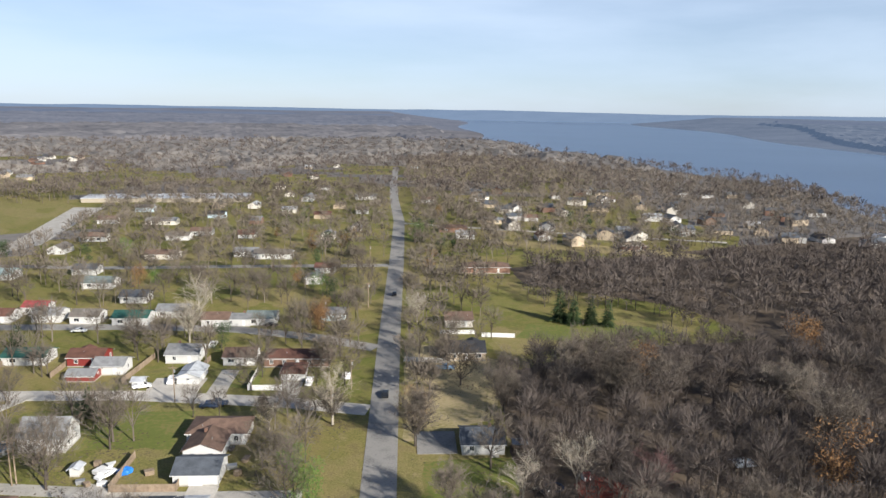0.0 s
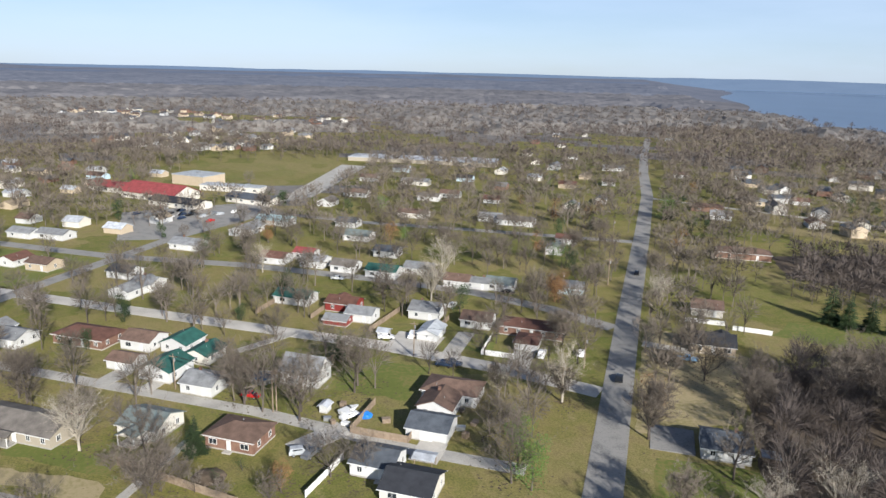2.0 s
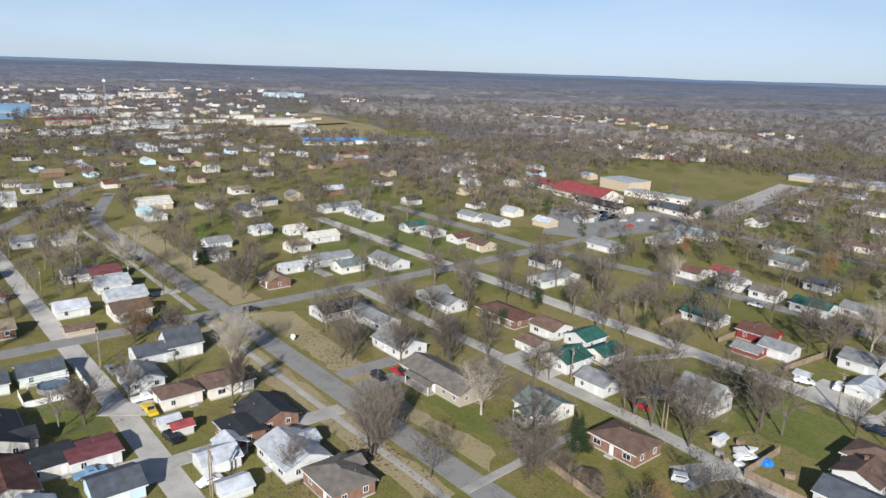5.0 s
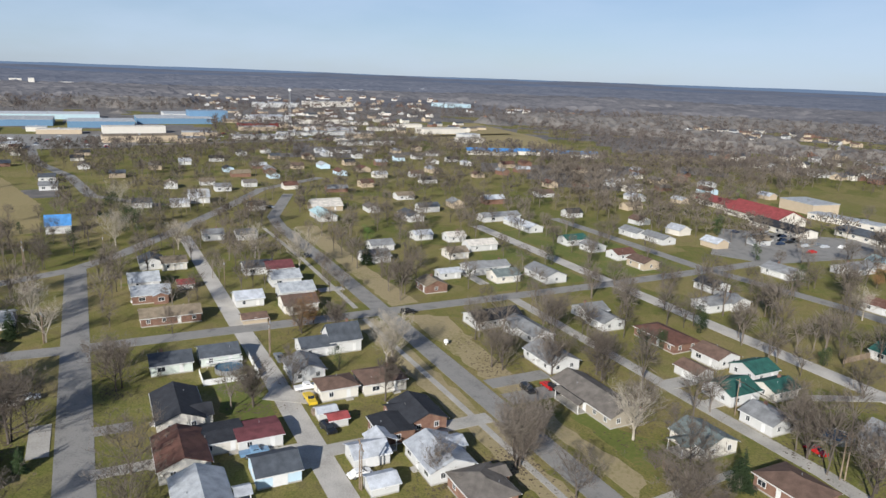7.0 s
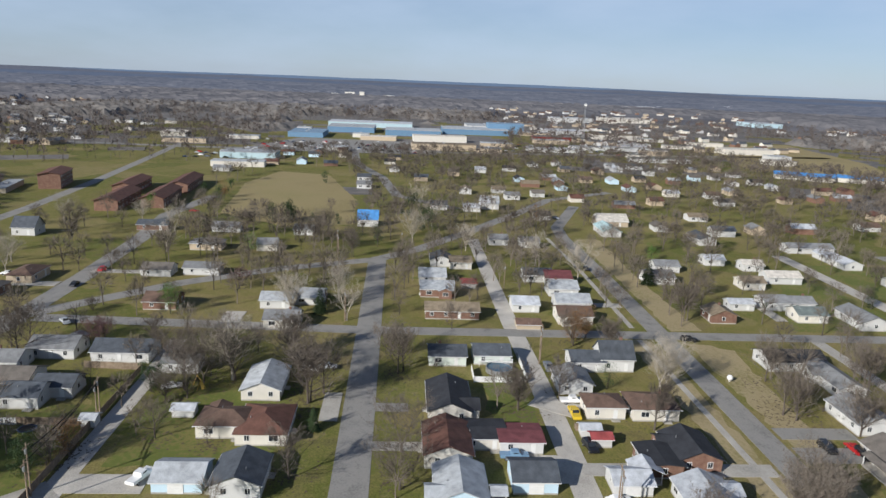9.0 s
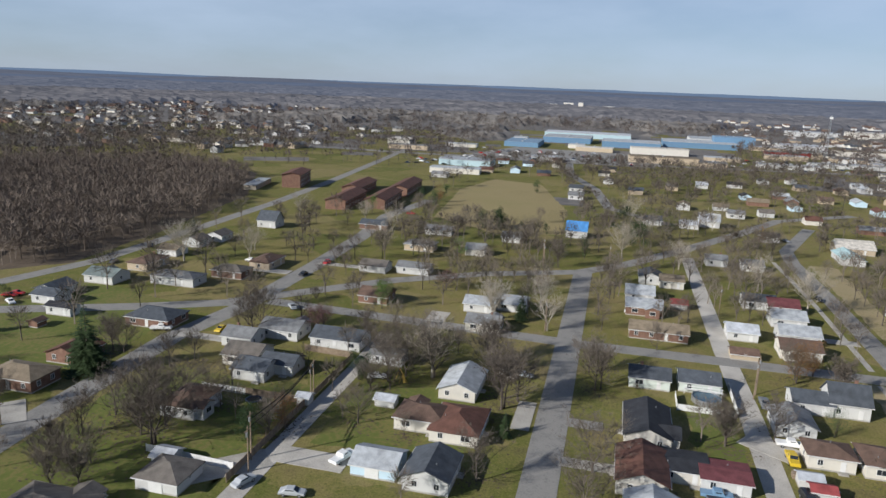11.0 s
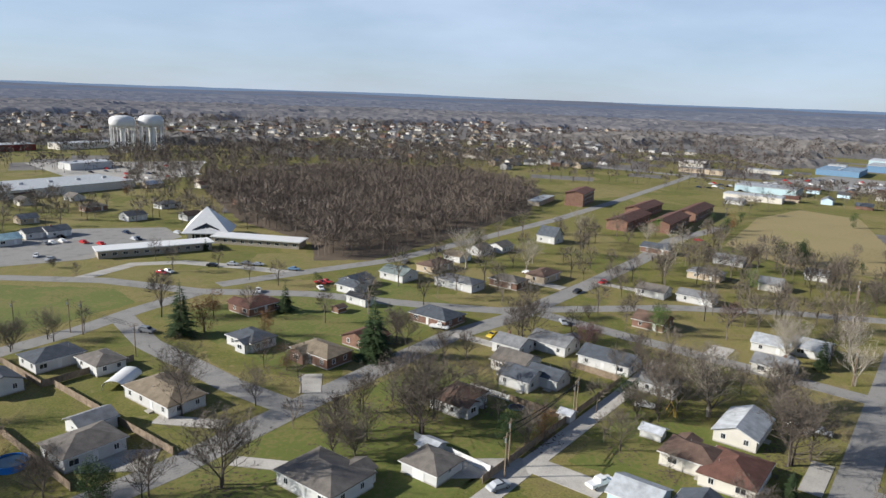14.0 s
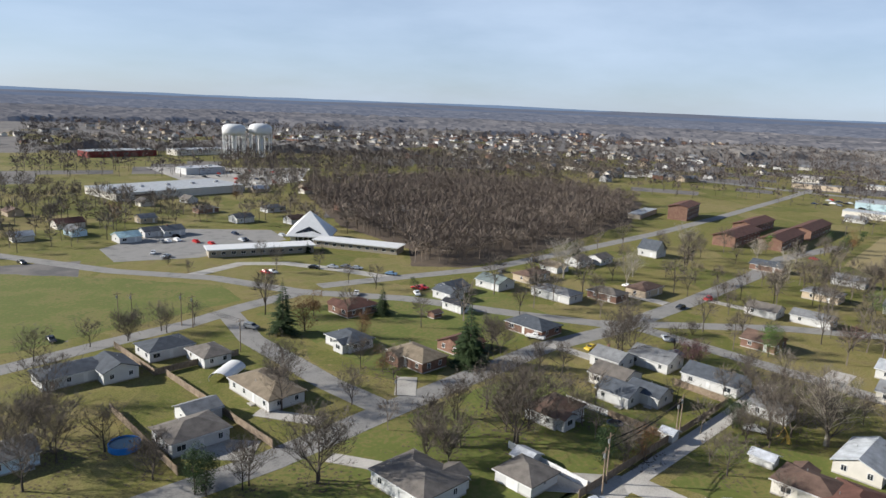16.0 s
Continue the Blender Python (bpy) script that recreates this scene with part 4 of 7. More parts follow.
def bare_tree(rnd, H, spread, twigs, depth=4, fork=0.2, fine=0.0021):
    """Leaders that fork low, limbs curving up and out of them, and fine twigs on every limb."""
    V, F, TV, TF = [], [], [], []

    def twig(p, d, l, w):
        side = d.cross(Vector((rnd.gauss(0, 1), rnd.gauss(0, 1), rnd.gauss(0, 1)))).normalized() * w
        i = len(TV)
        TV.extend((p - side, p + side, p + d * l))
        TF.append((i, i + 1, i + 2))

    def fan(p, d, n, l):
        for _ in range(n):
            t = Vector((rnd.gauss(0, 0.8), rnd.gauss(0, 0.8), rnd.gauss(0.25, 0.6)))
            twig(p, (d + t).normalized(), l * rnd.uniform(0.5, 1.2), fine * H)

    def branch(p, d, l, r, level):
        steps = 3 if level == 0 else 2
        q = p
        for s in range(steps):
            d = (d + Vector((rnd.uniform(-0.22, 0.22), rnd.uniform(-0.22, 0.22), rnd.uniform(0.02, 0.3)))).normalized()
            nq = q + d * l / steps
            if level < 2:
                limb(V, F, q, nq, r * (1 - 0.8 * s / steps), r * (1 - 0.8 * (s + 1) / steps), 3)
            elif s == 0:
                twig(q, d, l, max(0.012, r * 0.6))
            if level < 2 and s > 0 or level == 0:
                for k in range(2 if level == 0 else 1):
                    out = Vector((rnd.gauss(0, 1), rnd.gauss(0, 1), rnd.gauss(0.2, 0.5))).normalized()
                    branch(q.lerp(nq, rnd.random()), (d * 0.8 + out * 0.8).normalized(), l * rnd.uniform(0.38, 0.6), r * 0.5, level + 1 if depth > 3 else 2)
            fan(q.lerp(nq, rnd.random()), d, twigs if level else twigs // 2, 0.11 * H)
            q = nq
        fan(q, d, twigs + 1, 0.11 * H)

    leaders = rnd.choice((1, 2, 3)) if spread > 0.75 else 1
    base = Vector((rnd.uniform(-0.1, 0.1), rnd.uniform(-0.1, 0.1), H * fork * rnd.uniform(0.7, 1.1)))
    limb(V, F, Vector((0, 0, -0.3)), base, H * 0.022, H * 0.017, 7)
    a0 = rnd.random() * math.tau
    for n in range(leaders):
        a = a0 + n * math.tau / leaders
        lean = 0.0 if leaders == 1 else 0.42 * spread
        d = Vector((math.cos(a) * lean, math.sin(a) * lean, 1)).normalized()
        q, r = base, H * 0.016 * (0.8 if leaders > 1 else 1)
        steps = 6
        for s in range(steps):
            d = (d + Vector((rnd.uniform(-0.1, 0.1), rnd.uniform(-0.1, 0.1), 0.1))).normalized()
            nq = q + d * H * (0.72 - fork * 0.6) / steps
            limb(V, F, q, nq, r * (1 - 0.85 * s / steps), r * (1 - 0.85 * (s + 1) / steps), 5)
            count = (3 if leaders == 1 else 2) if s < steps - 1 else 3
            for k in range(count):
                b = rnd.random() * math.tau
                up = rnd.uniform(0.3, 0.95)
                bd = Vector((math.cos(b), math.sin(b), up)).normalized()
                size = H * spread * (0.46 - 0.045 * s) * rnd.uniform(0.75, 1.15)
                branch(q.lerp(nq, rnd.random()), bd, size, max(0.012, r * 0.45 * (1 - 0.1 * s)), 0 if size > 0.2 * H else 1)
            q = nq
    return V, F, TV, TF


def spruce_tree(rnd, H, R, gaps=0.1):
    """A trunk and drooping boughs of needle tufts, in whorls."""
    V, F, TV, TF = [], [], [], []
    limb(V, F, Vector((0, 0, -0.2)), Vector((0, 0, H * 0.97)), H * 0.018, 0.03, 6)
    z = H * 0.06
    while z < H * 0.985:
        rad = R * (1 - z / H) ** 0.85 * rnd.uniform(0.8, 1.12)
        for k in range(max(4, int(12 * (1 - z / H) + 5))):
            if rnd.random() < gaps:
                continue
            a = rnd.random() * math.tau
            l = rad * rnd.uniform(0.7, 1.1)
            out = Vector((math.cos(a), math.sin(a), 0))
            side = Vector((-out.y, out.x, 0))
            base, tip = Vector((0, 0, z)), out * l + Vector((0, 0, z - 0.22 * l + 0.05))
            for s in range(5):
                c = base.lerp(tip, 0.25 + 0.19 * s)
                for e in (-1, 1):
                    w = l * 0.3 * (1.1 - 0.17 * s)
                    i = len(TV)
                    TV.extend((c, c + side * e * w + out * w * 0.5 - Vector((0, 0, rnd.uniform(0.05, 0.35) * w)), c + out * w * 0.9 + Vector((0, 0, rnd.uniform(-0.1, 0.2) * w))))
                    TF.append((i, i + 1, i + 2))
        z += H * 0.028
    return V, F, TV, TF


def leafy_tree(rnd, H, R, leaves, low=0.1):
    """Limbs under an uneven crown of many small leaf clumps."""
    V, F, TV, TF = bare_tree(rnd, H * 0.9, 0.55, 0, 3, 0.15)
    lobes = [(Vector((rnd.uniform(-0.5, 0.5) * R, rnd.uniform(-0.5, 0.5) * R, H * rnd.uniform(low + 0.15, 0.85))), R * rnd.uniform(0.35, 0.65)) for _ in range(9)]
    for _ in range(leaves):
        c, r = rnd.choice(lobes)
        d = Vector((rnd.gauss(0, 1), rnd.gauss(0, 1), rnd.gauss(0, 1))).normalized()
        p = c + d * r * rnd.uniform(0.55, 1.05)
        a, b = Vector((rnd.uniform(-1, 1), rnd.uniform(-1, 1), rnd.uniform(-1, 1))) * 0.28, Vector((rnd.uniform(-1, 1), rnd.uniform(-1, 1), rnd.uniform(-1, 1))) * 0.28
        i = len(TV)
        TV.extend((p, p + a, p + b))
        TF.append((i, i + 1, i + 2))
    return V, F, TV, TF


def raw_mesh(name, V, F, mat):
    me = bpy.data.meshes.new(name)
    me.from_pydata([tuple(v) for v in V], [], F)
    me.materials.append(mat)
    return me


NOMINAL = 12.0
KINDS = {
    "bare": ("bare brown deciduous tree with a wide twiggy crown", m_bark, m_twig, 6),
    "tall": ("tall bare grey tree with upright limbs", m_bark, m_twig, 4),
    "pale": ("bare pale-barked sycamore tree", m_pale, m_pale, 3),
    "red": ("bare tree with dark red buds", m_bark, m_red, 2),
    "rust": ("oak tree still holding dry brown leaves", m_bark, m_rust, 2),
    "spruce": ("dark green pointed spruce tree", m_bark, m_needle, 3),
    "cedar": ("dense green cedar tree", m_bark, m_needle, 2),
    "fresh": ("tree with fresh green leaves", m_bark, m_fresh, 2),
    "bush": ("low rounded green bush", m_bark, m_needle, 2),
    "brush": ("low bare twiggy shrub", m_bark, m_twig, 2),
}
LONE = []


def lone(x, y, h):
    """A far street tree, built with the others of its kind."""
    LONE.append((x, y, h))


tree_data, tree_count, shed = {}, {}, []


def tree_meshes(kind, k):
    rnd = random.Random("%s%d" % (kind, k))
    name, bark, crown, _ = KINDS[kind]
    if kind in ("bare", "red"):
        d = bare_tree(rnd, NOMINAL, 1.35, 3, 4, 0.18)
    elif kind == "tall":
        d = bare_tree(rnd, NOMINAL, 0.95, 4, 4, 0.2)
    elif kind == "pale":
        d = bare_tree(rnd, NOMINAL, 0.95, 2, 4, 0.2, 0.001)
    elif kind == "rust":
        d = leafy_tree(rnd, NOMINAL, 4.6, 2200, 0.1)
    elif kind == "spruce":
        d = spruce_tree(rnd, NOMINAL, 3.5)
    elif kind == "cedar":
        d = leafy_tree(rnd, NOMINAL, 4.2, 2600, -0.1)
    elif kind == "fresh":
        d = leafy_tree(rnd, NOMINAL, 4.6, 2400, 0.0)
    elif kind == "brush":
        d = bare_tree(rnd, NOMINAL, 1.3, 6, 3, 0.05)
    else:
        d = leafy_tree(rnd, NOMINAL, 6.5, 1000, -0.1)
    top = max(v.z for v in (d[2] or d[0]))
    s = NOMINAL / top
    return raw_mesh("trunk", [v * s for v in d[0]], d[1], bark), raw_mesh("crown", [v * s for v in d[2]], d[3], crown)


def tree(kind, x, y, h):
    if kind in ("bare", "tall") and math.hypot(x, y) > 205:
        return lone(x, y, h * 1.2)
    k = tree_count[kind] = tree_count.get(kind, -1) + 1
    k %= KINDS[kind][3]
    rnd = random.Random(int(x * 31 + y * 17))
    s = h / NOMINAL * (1.28 if kind in ("bare", "tall", "pale") else 1.12)
    m = pose(x, y, height(x, y), 0, 0, rnd.uniform(0, 360)) @ Matrix.Diagonal((s * rnd.uniform(0.9, 1.1), s * rnd.uniform(0.9, 1.1), s, 1))
    if (kind, k) not in tree_data:
        tree_data[kind, k] = tree_meshes(kind, k)
    if kind in ("bare", "rust", "tall"):
        shed.append((x, y, 0.42 * h))
    cat = "bush" if kind in ("bush", "brush") else "tree"
    ob = thing(cat, m, KINDS[kind][0], cat, "trees of the town")
    for name, me in zip(("trunk", "crown"), tree_data[kind, k]):
        share(name, me, ob, Matrix())
    return ob


def template(seed, level):
    """A light tree for woods, as arrays: trunk, a few limbs, and sprays of twigs that fan up and outwards."""
    rnd = random.Random(seed)
    V, F = [], []
    sprays, width, limbs = ((290, 0.055, 8), (108, 0.15, 4), (34, 0.32, 0))[level]
    limb(V, F, Vector((0, 0, -0.2)), Vector((rnd.uniform(-0.4, 0.4), rnd.uniform(-0.4, 0.4), 6.5)), 0.2, 0.1, 3)
    R = rnd.uniform(2.8, 3.8)
    for k in range(limbs):
        a = k * math.tau / limbs + rnd.uniform(-0.4, 0.4)
        limb(V, F, Vector((0, 0, rnd.uniform(2.5, 5))), Vector((R * 0.75 * math.cos(a), R * 0.75 * math.sin(a), rnd.uniform(7, 10.5))), 0.09, 0.03, 3)
    F = [t for f in F for t in ((f[0], f[1], f[2]), (f[0], f[2], f[3]))]
    for _ in range(sprays):
        d = Vector((rnd.gauss(0, 1), rnd.gauss(0, 1), rnd.gauss(0.35, 0.8))).normalized()
        p = Vector((d.x * R, d.y * R, 7.6 + d.z * 3.9)) * 1.0
        p = Vector((0, 0, 6.0)).lerp(p, rnd.uniform(0.4, 0.85))
        out = (d + Vector((rnd.uniform(-0.5, 0.5), rnd.uniform(-0.5, 0.5), 0.5))).normalized()
        side = out.cross(Vector((rnd.gauss(0, 1), rnd.gauss(0, 1), rnd.gauss(0, 1)))).normalized() * width * rnd.uniform(0.6, 1.4)
        n = len(V)
        l = rnd.uniform(1.2, 2.6)
        if level < 2:
            V += [p - side, p + side, p + out * l]
        else:
            V += [p, p + out * l + side, p + out * l * rnd.uniform(0.8, 1.1) - side]
        F.append((n, n + 1, n + 2))
    V = np.array([tuple(v) for v in V])
    V[:, 2] *= 12 / V[:, 2].max()
    return V, np.array(F)


TEMPLATES = {lv: [template(50 + lv * 10 + k, lv) for k in range(6)] for lv in (0, 1, 2)}


def woods(name, places, level, mat, label):
    """One object of many light trees: places are (x, y, height)."""
    VV, FF, n = [], [], 0
    rng = np.random.default_rng(len(places))
    for x, y, h in places:
        V, F = TEMPLATES[level][int(rng.integers(6))]
        a, s = rng.uniform(0, math.tau), h / 12
        c, q = math.cos(a) * s, math.sin(a) * s
        W = np.stack([V[:, 0] * c - V[:, 1] * q + x, V[:, 0] * q + V[:, 1] * c + y, V[:, 2] * s + height(x, y) - 0.1], 1)
        VV.append(W)
        FF.append(F + n)
        n += len(V)
    VV, FF = np.concatenate(VV), np.concatenate(FF)
    me = bpy.data.meshes.new(name)
    me.from_pydata(VV.tolist(), [], FF.tolist())
    me.materials.append(mat)
    return tagged(new(name, me), label, "woods", kind="stuff")


def fill(poly, gap, seed, lo=9, hi=15, keep=1.0):
    rnd = random.Random(seed)
    xs, ys = [p[0] for p in poly], [p[1] for p in poly]
    out, y = [], min(ys)
    while y < max(ys):
        x = min(xs)
        while x < max(xs):
            px, py = x + rnd.uniform(-0.5, 0.5) * gap, y + rnd.uniform(-0.5, 0.5) * gap
            if inside(px, py, poly) and rnd.random() < keep and lake(px, py) < 0.3:
                out.append((px, py, rnd.uniform(lo, hi)))
            x += gap
        y += gap
    return out


tree("tall", 2.6, 148.4, 12)
tree("bare", 15.7, 184.1, 11)
tree("pale", 23.3, 124.5, 9)
tree("pale", 35.0, 128.8, 11)
tree("tall", 30.5, 139.0, 9)
tree("fresh", -21.5, 127.6, 9)
tree("rust", 3.2, 161.6, 9)
tree("bare", 3.4, 154.0, 11)
tree("spruce", 8.2, 396.8, 14)
tree("cedar", 13.6, 404.1, 11)
tree("fresh", 5.9, 393.3, 13)
tree("rust", -28.2, 233.2, 9)
tree("spruce", 56.1, 243.1, 13)
tree("spruce", 60.5, 239.7, 11)
tree("spruce", 66.7, 239.7, 11)
tree("spruce", 72.3, 237.7, 10)
tree("bush", 26.8, 191.2, 5)
tree("bare", 0.8, 198.1, 10)
tree("bare", 1.8, 224.1, 11)
tree("bare", 4.0, 250.0, 11)
tree("bare", 29.1, 224.1, 11)
tree("tall", -34.1, 221.3, 12)
tree("bare", -17.0, 213.1, 9)
tree("bare", -21.1, 218.5, 9)
tree("cedar", 24.3, 355.4, 9)
tree("cedar", 18.8, 362.3, 8)
lone(5.9, 301.2, 11)
tree("rust", 11.6, 323.1, 10)
tree("bare", 17.3, 282.2, 12)
tree("bare", 28.0, 250.0, 11)
tree("cedar", 109.7, 456.5, 10)
tree("cedar", 115.6, 435.1, 10)
tree("cedar", 127.4, 425.5, 9)
tree("cedar", 156.6, 398.6, 9)
tree("bare", 6.9, 181.0, 9)
tree("red", 50.3, 125.9, 10)
lone(2.3, 335.0, 10)
tree("bare", 0.9, 273.3, 11)
lone(-20.9, 334.5, 12)
lone(-24.9, 334.4, 12)
tree("cedar", -40.1, 375.6, 9)
tree("cedar", -136.5, 669.7, 9)
tree("bare", -65.0, 148.1, 14)
tree("bare", -70.6, 131.3, 13)
tree("bare", -86.0, 134.0, 13)
tree("bare", -78.3, 222.4, 10)
tree("bare", -71.8, 225.2, 11)
tree("cedar", -82.8, 110.5, 7)
tree("cedar", -117.2, 181.8, 5)
tree("spruce", -119.4, 212.7, 8)
tree("cedar", -41.5, 367.7, 10)
tree("bare", -36.7, 235.3, 11)
tree("rust", -29.6, 233.8, 10)
tree("fresh", -17.8, 121.6, 10)
tree("bare", -21.8, 122.7, 11)
tree("tall", -32.0, 157.0, 8)
tree("tall", -17.3, 160.1, 8)
tree("bare", -20.2, 226.8, 9)
tree("bare", -14.9, 219.4, 8)
tree("bare", -139.1, 175.9, 11)
tree("bare", -125.4, 194.1, 11)
tree("bare", -92.9, 254.7, 11)
tree("bare", -60.9, 271.0, 12)
tree("bare", -54.5, 268.2, 12)
tree("bare", -67.4, 269.3, 12)
tree("bare", -45.1, 266.3, 11)
lone(-86.1, 293.3, 11)
lone(-98.0, 290.3, 10)
lone(-99.1, 337.9, 11)
lone(-91.7, 354.1, 11)
lone(-95.3, 423.4, 12)
tree("rust", -48.8, 365.7, 12)
tree("cedar", -75.3, 451.1, 9)
tree("fresh", -68.1, 477.4, 9)
tree("cedar", -130.0, 634.7, 9)
tree("cedar", -152.8, 340.6, 8)
tree("cedar", -207.6, 350.8, 7)
lone(-141.7, 390.5, 12)
lone(-118.8, 362.2, 11)
lone(-101.3, 367.0, 12)
lone(-141.9, 355.9, 11)
lone(-173.0, 411.5, 11)
lone(-55.0, 301.2, 12)
lone(-49.4, 313.5, 12)
lone(-63.8, 333.9, 12)
tree("fresh", -33.2, 277.8, 9)
tree("fresh", -37.8, 285.7, 8)
lone(-30.6, 307.4, 10)
lone(-20.8, 309.8, 10)
tree("bare", -13.2, 266.0, 9)
lone(-130.8, 282.0, 10)
tree("rust", 22.7, 479.8, 9)
tree("bare", -23.5, 271.6, 8)
tree("bare", -18.2, 260.9, 8)
tree("bare", -21.0, 256.4, 8)
tree("bare", -65.8, 151.8, 14)
tree("bare", -72.3, 135.2, 13)
tree("bare", -86.9, 135.9, 12)
tree("bare", -72.9, 202.6, 11)
tree("pale", -69.0, 220.5, 12)
tree("bare", -35.8, 227.5, 12)
tree("rust", -28.7, 241.2, 10)
tree("pale", -31.9, 157.3, 8)
tree("pale", -17.2, 159.8, 13)
tree("bare", -16.2, 183.5, 12)
lone(-79.3, 288.8, 11)
tree("bare", -58.1, 272.6, 12)
tree("bare", -21.8, 213.5, 13)
lone(-110.2, 266.1, 10)
tree("bare", -24.4, 136.2, 10)
tree("fresh", -23.2, 139.6, 7)
tree("bare", -29.8, 139.1, 9)
tree("bare", -48.8, 115.7, 8)
lone(-31.1, 301.6, 12)
lone(-49.3, 285.2, 12)
lone(-47.6, 318.0, 12)
lone(-26.6, 326.2, 12)
lone(-80.5, 324.7, 12)
lone(-67.0, 337.3, 12)
tree("bare", -99.7, 192.1, 9)
tree("bare", -100.0, 172.9, 9)
lone(-101.3, 305.2, 11)
lone(-99.0, 336.2, 11)
tree("bare", -143.2, 230.1, 10)
tree("bare", -162.6, 212.3, 10)
tree("cedar", -40.4, 324.6, 9)
tree("bare", -17.4, 244.8, 12)
tree("pale", -105.8, 106.0, 11)
tree("bare", -149.7, 97.1, 11)
tree("bare", -168.4, 102.4, 10)
tree("bare", -165.2, 123.2, 12)
tree("bare", -105.7, 77.0, 12)
tree("pale", -161.5, 72.7, 12)
tree("bush", -117.2, 182.2, 5)
tree("cedar", -148.6, 168.9, 6)
tree("cedar", -143.8, 141.9, 6)
tree("cedar", -142.4, 148.1, 6)
tree("bare", -93.2, 82.0, 9)
tree("bare", -132.3, 118.7, 11)
tree("bare", -170.9, 158.4, 11)
tree("bare", -188.8, 159.1, 10)
tree("brush", -85.8, 106.4, 5)
tree("brush", -86.1, 103.3, 5)
tree("brush", -87.2, 99.6, 5)
tree("brush", -79.9, 102.9, 5)
tree("brush", -75.7, 101.2, 5)
tree("brush", -70.1, 100.9, 4)
tree("brush", -81.9, 96.1, 5)
tree("rust", -61.0, 106.1, 6)
tree("brush", -61.7, 103.3, 6)
tree("bare", -54.7, 113.6, 9)
tree("bush", -71.4, 110.0, 3)
tree("bush", -74.0, 105.2, 3)
tree("bare", -152.5, 201.3, 11)
tree("bare", -141.4, 176.8, 11)
tree("bare", -136.7, 189.0, 11)
tree("bare", -126.3, 182.7, 10)
tree("bare", -168.6, 173.0, 10)
tree("bare", -105.0, 116.8, 6)
tree("cedar", -222.0, 129.2, 4)
tree("bare", -219.6, 96.5, 12)
tree("bare", -208.6, 96.3, 12)
tree("bare", -239.4, 113.5, 11)
lone(-291.7, 200.2, 11)
lone(-275.1, 199.3, 12)
tree("cedar", -194.9, 346.7, 8)
lone(-244.0, 391.4, 13)
lone(-265.2, 265.2, 12)
lone(-321.7, 267.0, 12)
lone(-369.2, 205.6, 12)
lone(-272.7, 237.4, 11)
tree("bare", -106.9, 78.3, 11)
tree("spruce", -83.4, 112.3, 8)
tree("bare", -225.3, 109.1, 11)
tree("bare", -213.3, 98.6, 13)
tree("bare", -235.3, 100.0, 12)
tree("spruce", -253.8, 101.0, 10)
tree("bare", -239.7, 81.0, 8)
tree("rust", -197.1, 63.5, 9)
tree("bare", -193.0, 58.3, 9)
tree("bush", -186.9, 45.6, 3)
tree("brush", -90.4, 100.9, 5)
tree("brush", -85.5, 100.6, 5)
tree("brush", -81.5, 99.5, 5)
tree("brush", -94.9, 102.1, 5)
tree("bush", -162.8, 60.5, 6)
tree("brush", -165.5, 48.6, 7)
tree("tall", -150.5, 36.5, 9)
tree("bare", -135.9, 119.9, 10)
tree("bare", -160.9, 124.3, 13)
tree("bare", -151.4, 100.9, 10)
tree("bare", -178.5, 107.0, 9)
tree("bare", -202.6, 137.5, 10)
tree("bare", -188.5, 159.1, 10)
tree("bare", -167.5, 156.6, 11)
tree("bare", -136.8, 172.9, 12)
tree("bare", -124.0, 191.7, 12)
tree("cedar", -150.8, 171.2, 7)
tree("bare", -161.7, 226.7, 12)
lone(-156.7, 249.1, 12)
lone(-303.3, 293.7, 12)
lone(-331.2, 243.7, 12)
lone(-316.2, 174.0, 12)
tree("cedar", -195.7, 350.6, 8)
tree("cedar", -206.4, 260.1, 7)
lone(-168.4, 246.6, 11)
tree("bare", -128.6, 204.3, 11)
tree("bare", -112.8, 199.1, 11)
tree("spruce", -121.8, 219.7, 7)
tree("bush", -116.9, 182.9, 5)
tree("bare", -74.5, 211.3, 12)
tree("bare", -69.7, 221.8, 12)
lone(-173.9, 416.9, 12)
lone(-451.1, 259.6, 12)
lone(-436.7, 288.7, 12)
lone(-465.1, 231.2, 12)
lone(-473.7, 213.9, 13)
lone(-457.7, 187.1, 12)
lone(-339.2, 268.4, 12)
lone(-327.6, 334.1, 12)
tree("bare", -152.3, -10.2, 13)
tree("bare", -157.5, -7.3, 12)
tree("bare", -214.0, 100.1, 12)
tree("bare", -259.9, 97.3, 10)
tree("bare", -108.9, 81.0, 12)
tree("bare", -106.9, 107.1, 12)
tree("bare", -158.1, -38.8, 11)
tree("bare", -162.7, -35.7, 10)
lone(-456.7, 242.4, 12)
lone(-327.8, 184.2, 11)
lone(-261.6, 195.8, 10)
lone(-241.6, 206.0, 11)
lone(-254.1, 251.1, 11)
lone(-342.7, 348.6, 12)
lone(-357.8, 385.0, 12)
tree("bare", -264.8, 7.4, 9)
tree("bare", -221.4, -41.5, 11)
lone(-367.0, -60.1, 10)
lone(-317.9, 46.6, 9)
lone(-332.9, 136.4, 11)
lone(-299.9, 102.5, 10)
lone(-324.1, 218.3, 11)
lone(-318.6, 269.8, 11)
lone(-384.7, 296.9, 11)
tree("bare", -170.8, 10.8, 11)
tree("bare", -107.6, 61.5, 8)
tree("bare", -140.1, 109.1, 11)
tree("pale", -164.2, -29.5, 14)
tree("bare", -153.2, -9.8, 12)
tree("bare", -169.4, 9.5, 11)
tree("bare", -131.7, 10.7, 11)
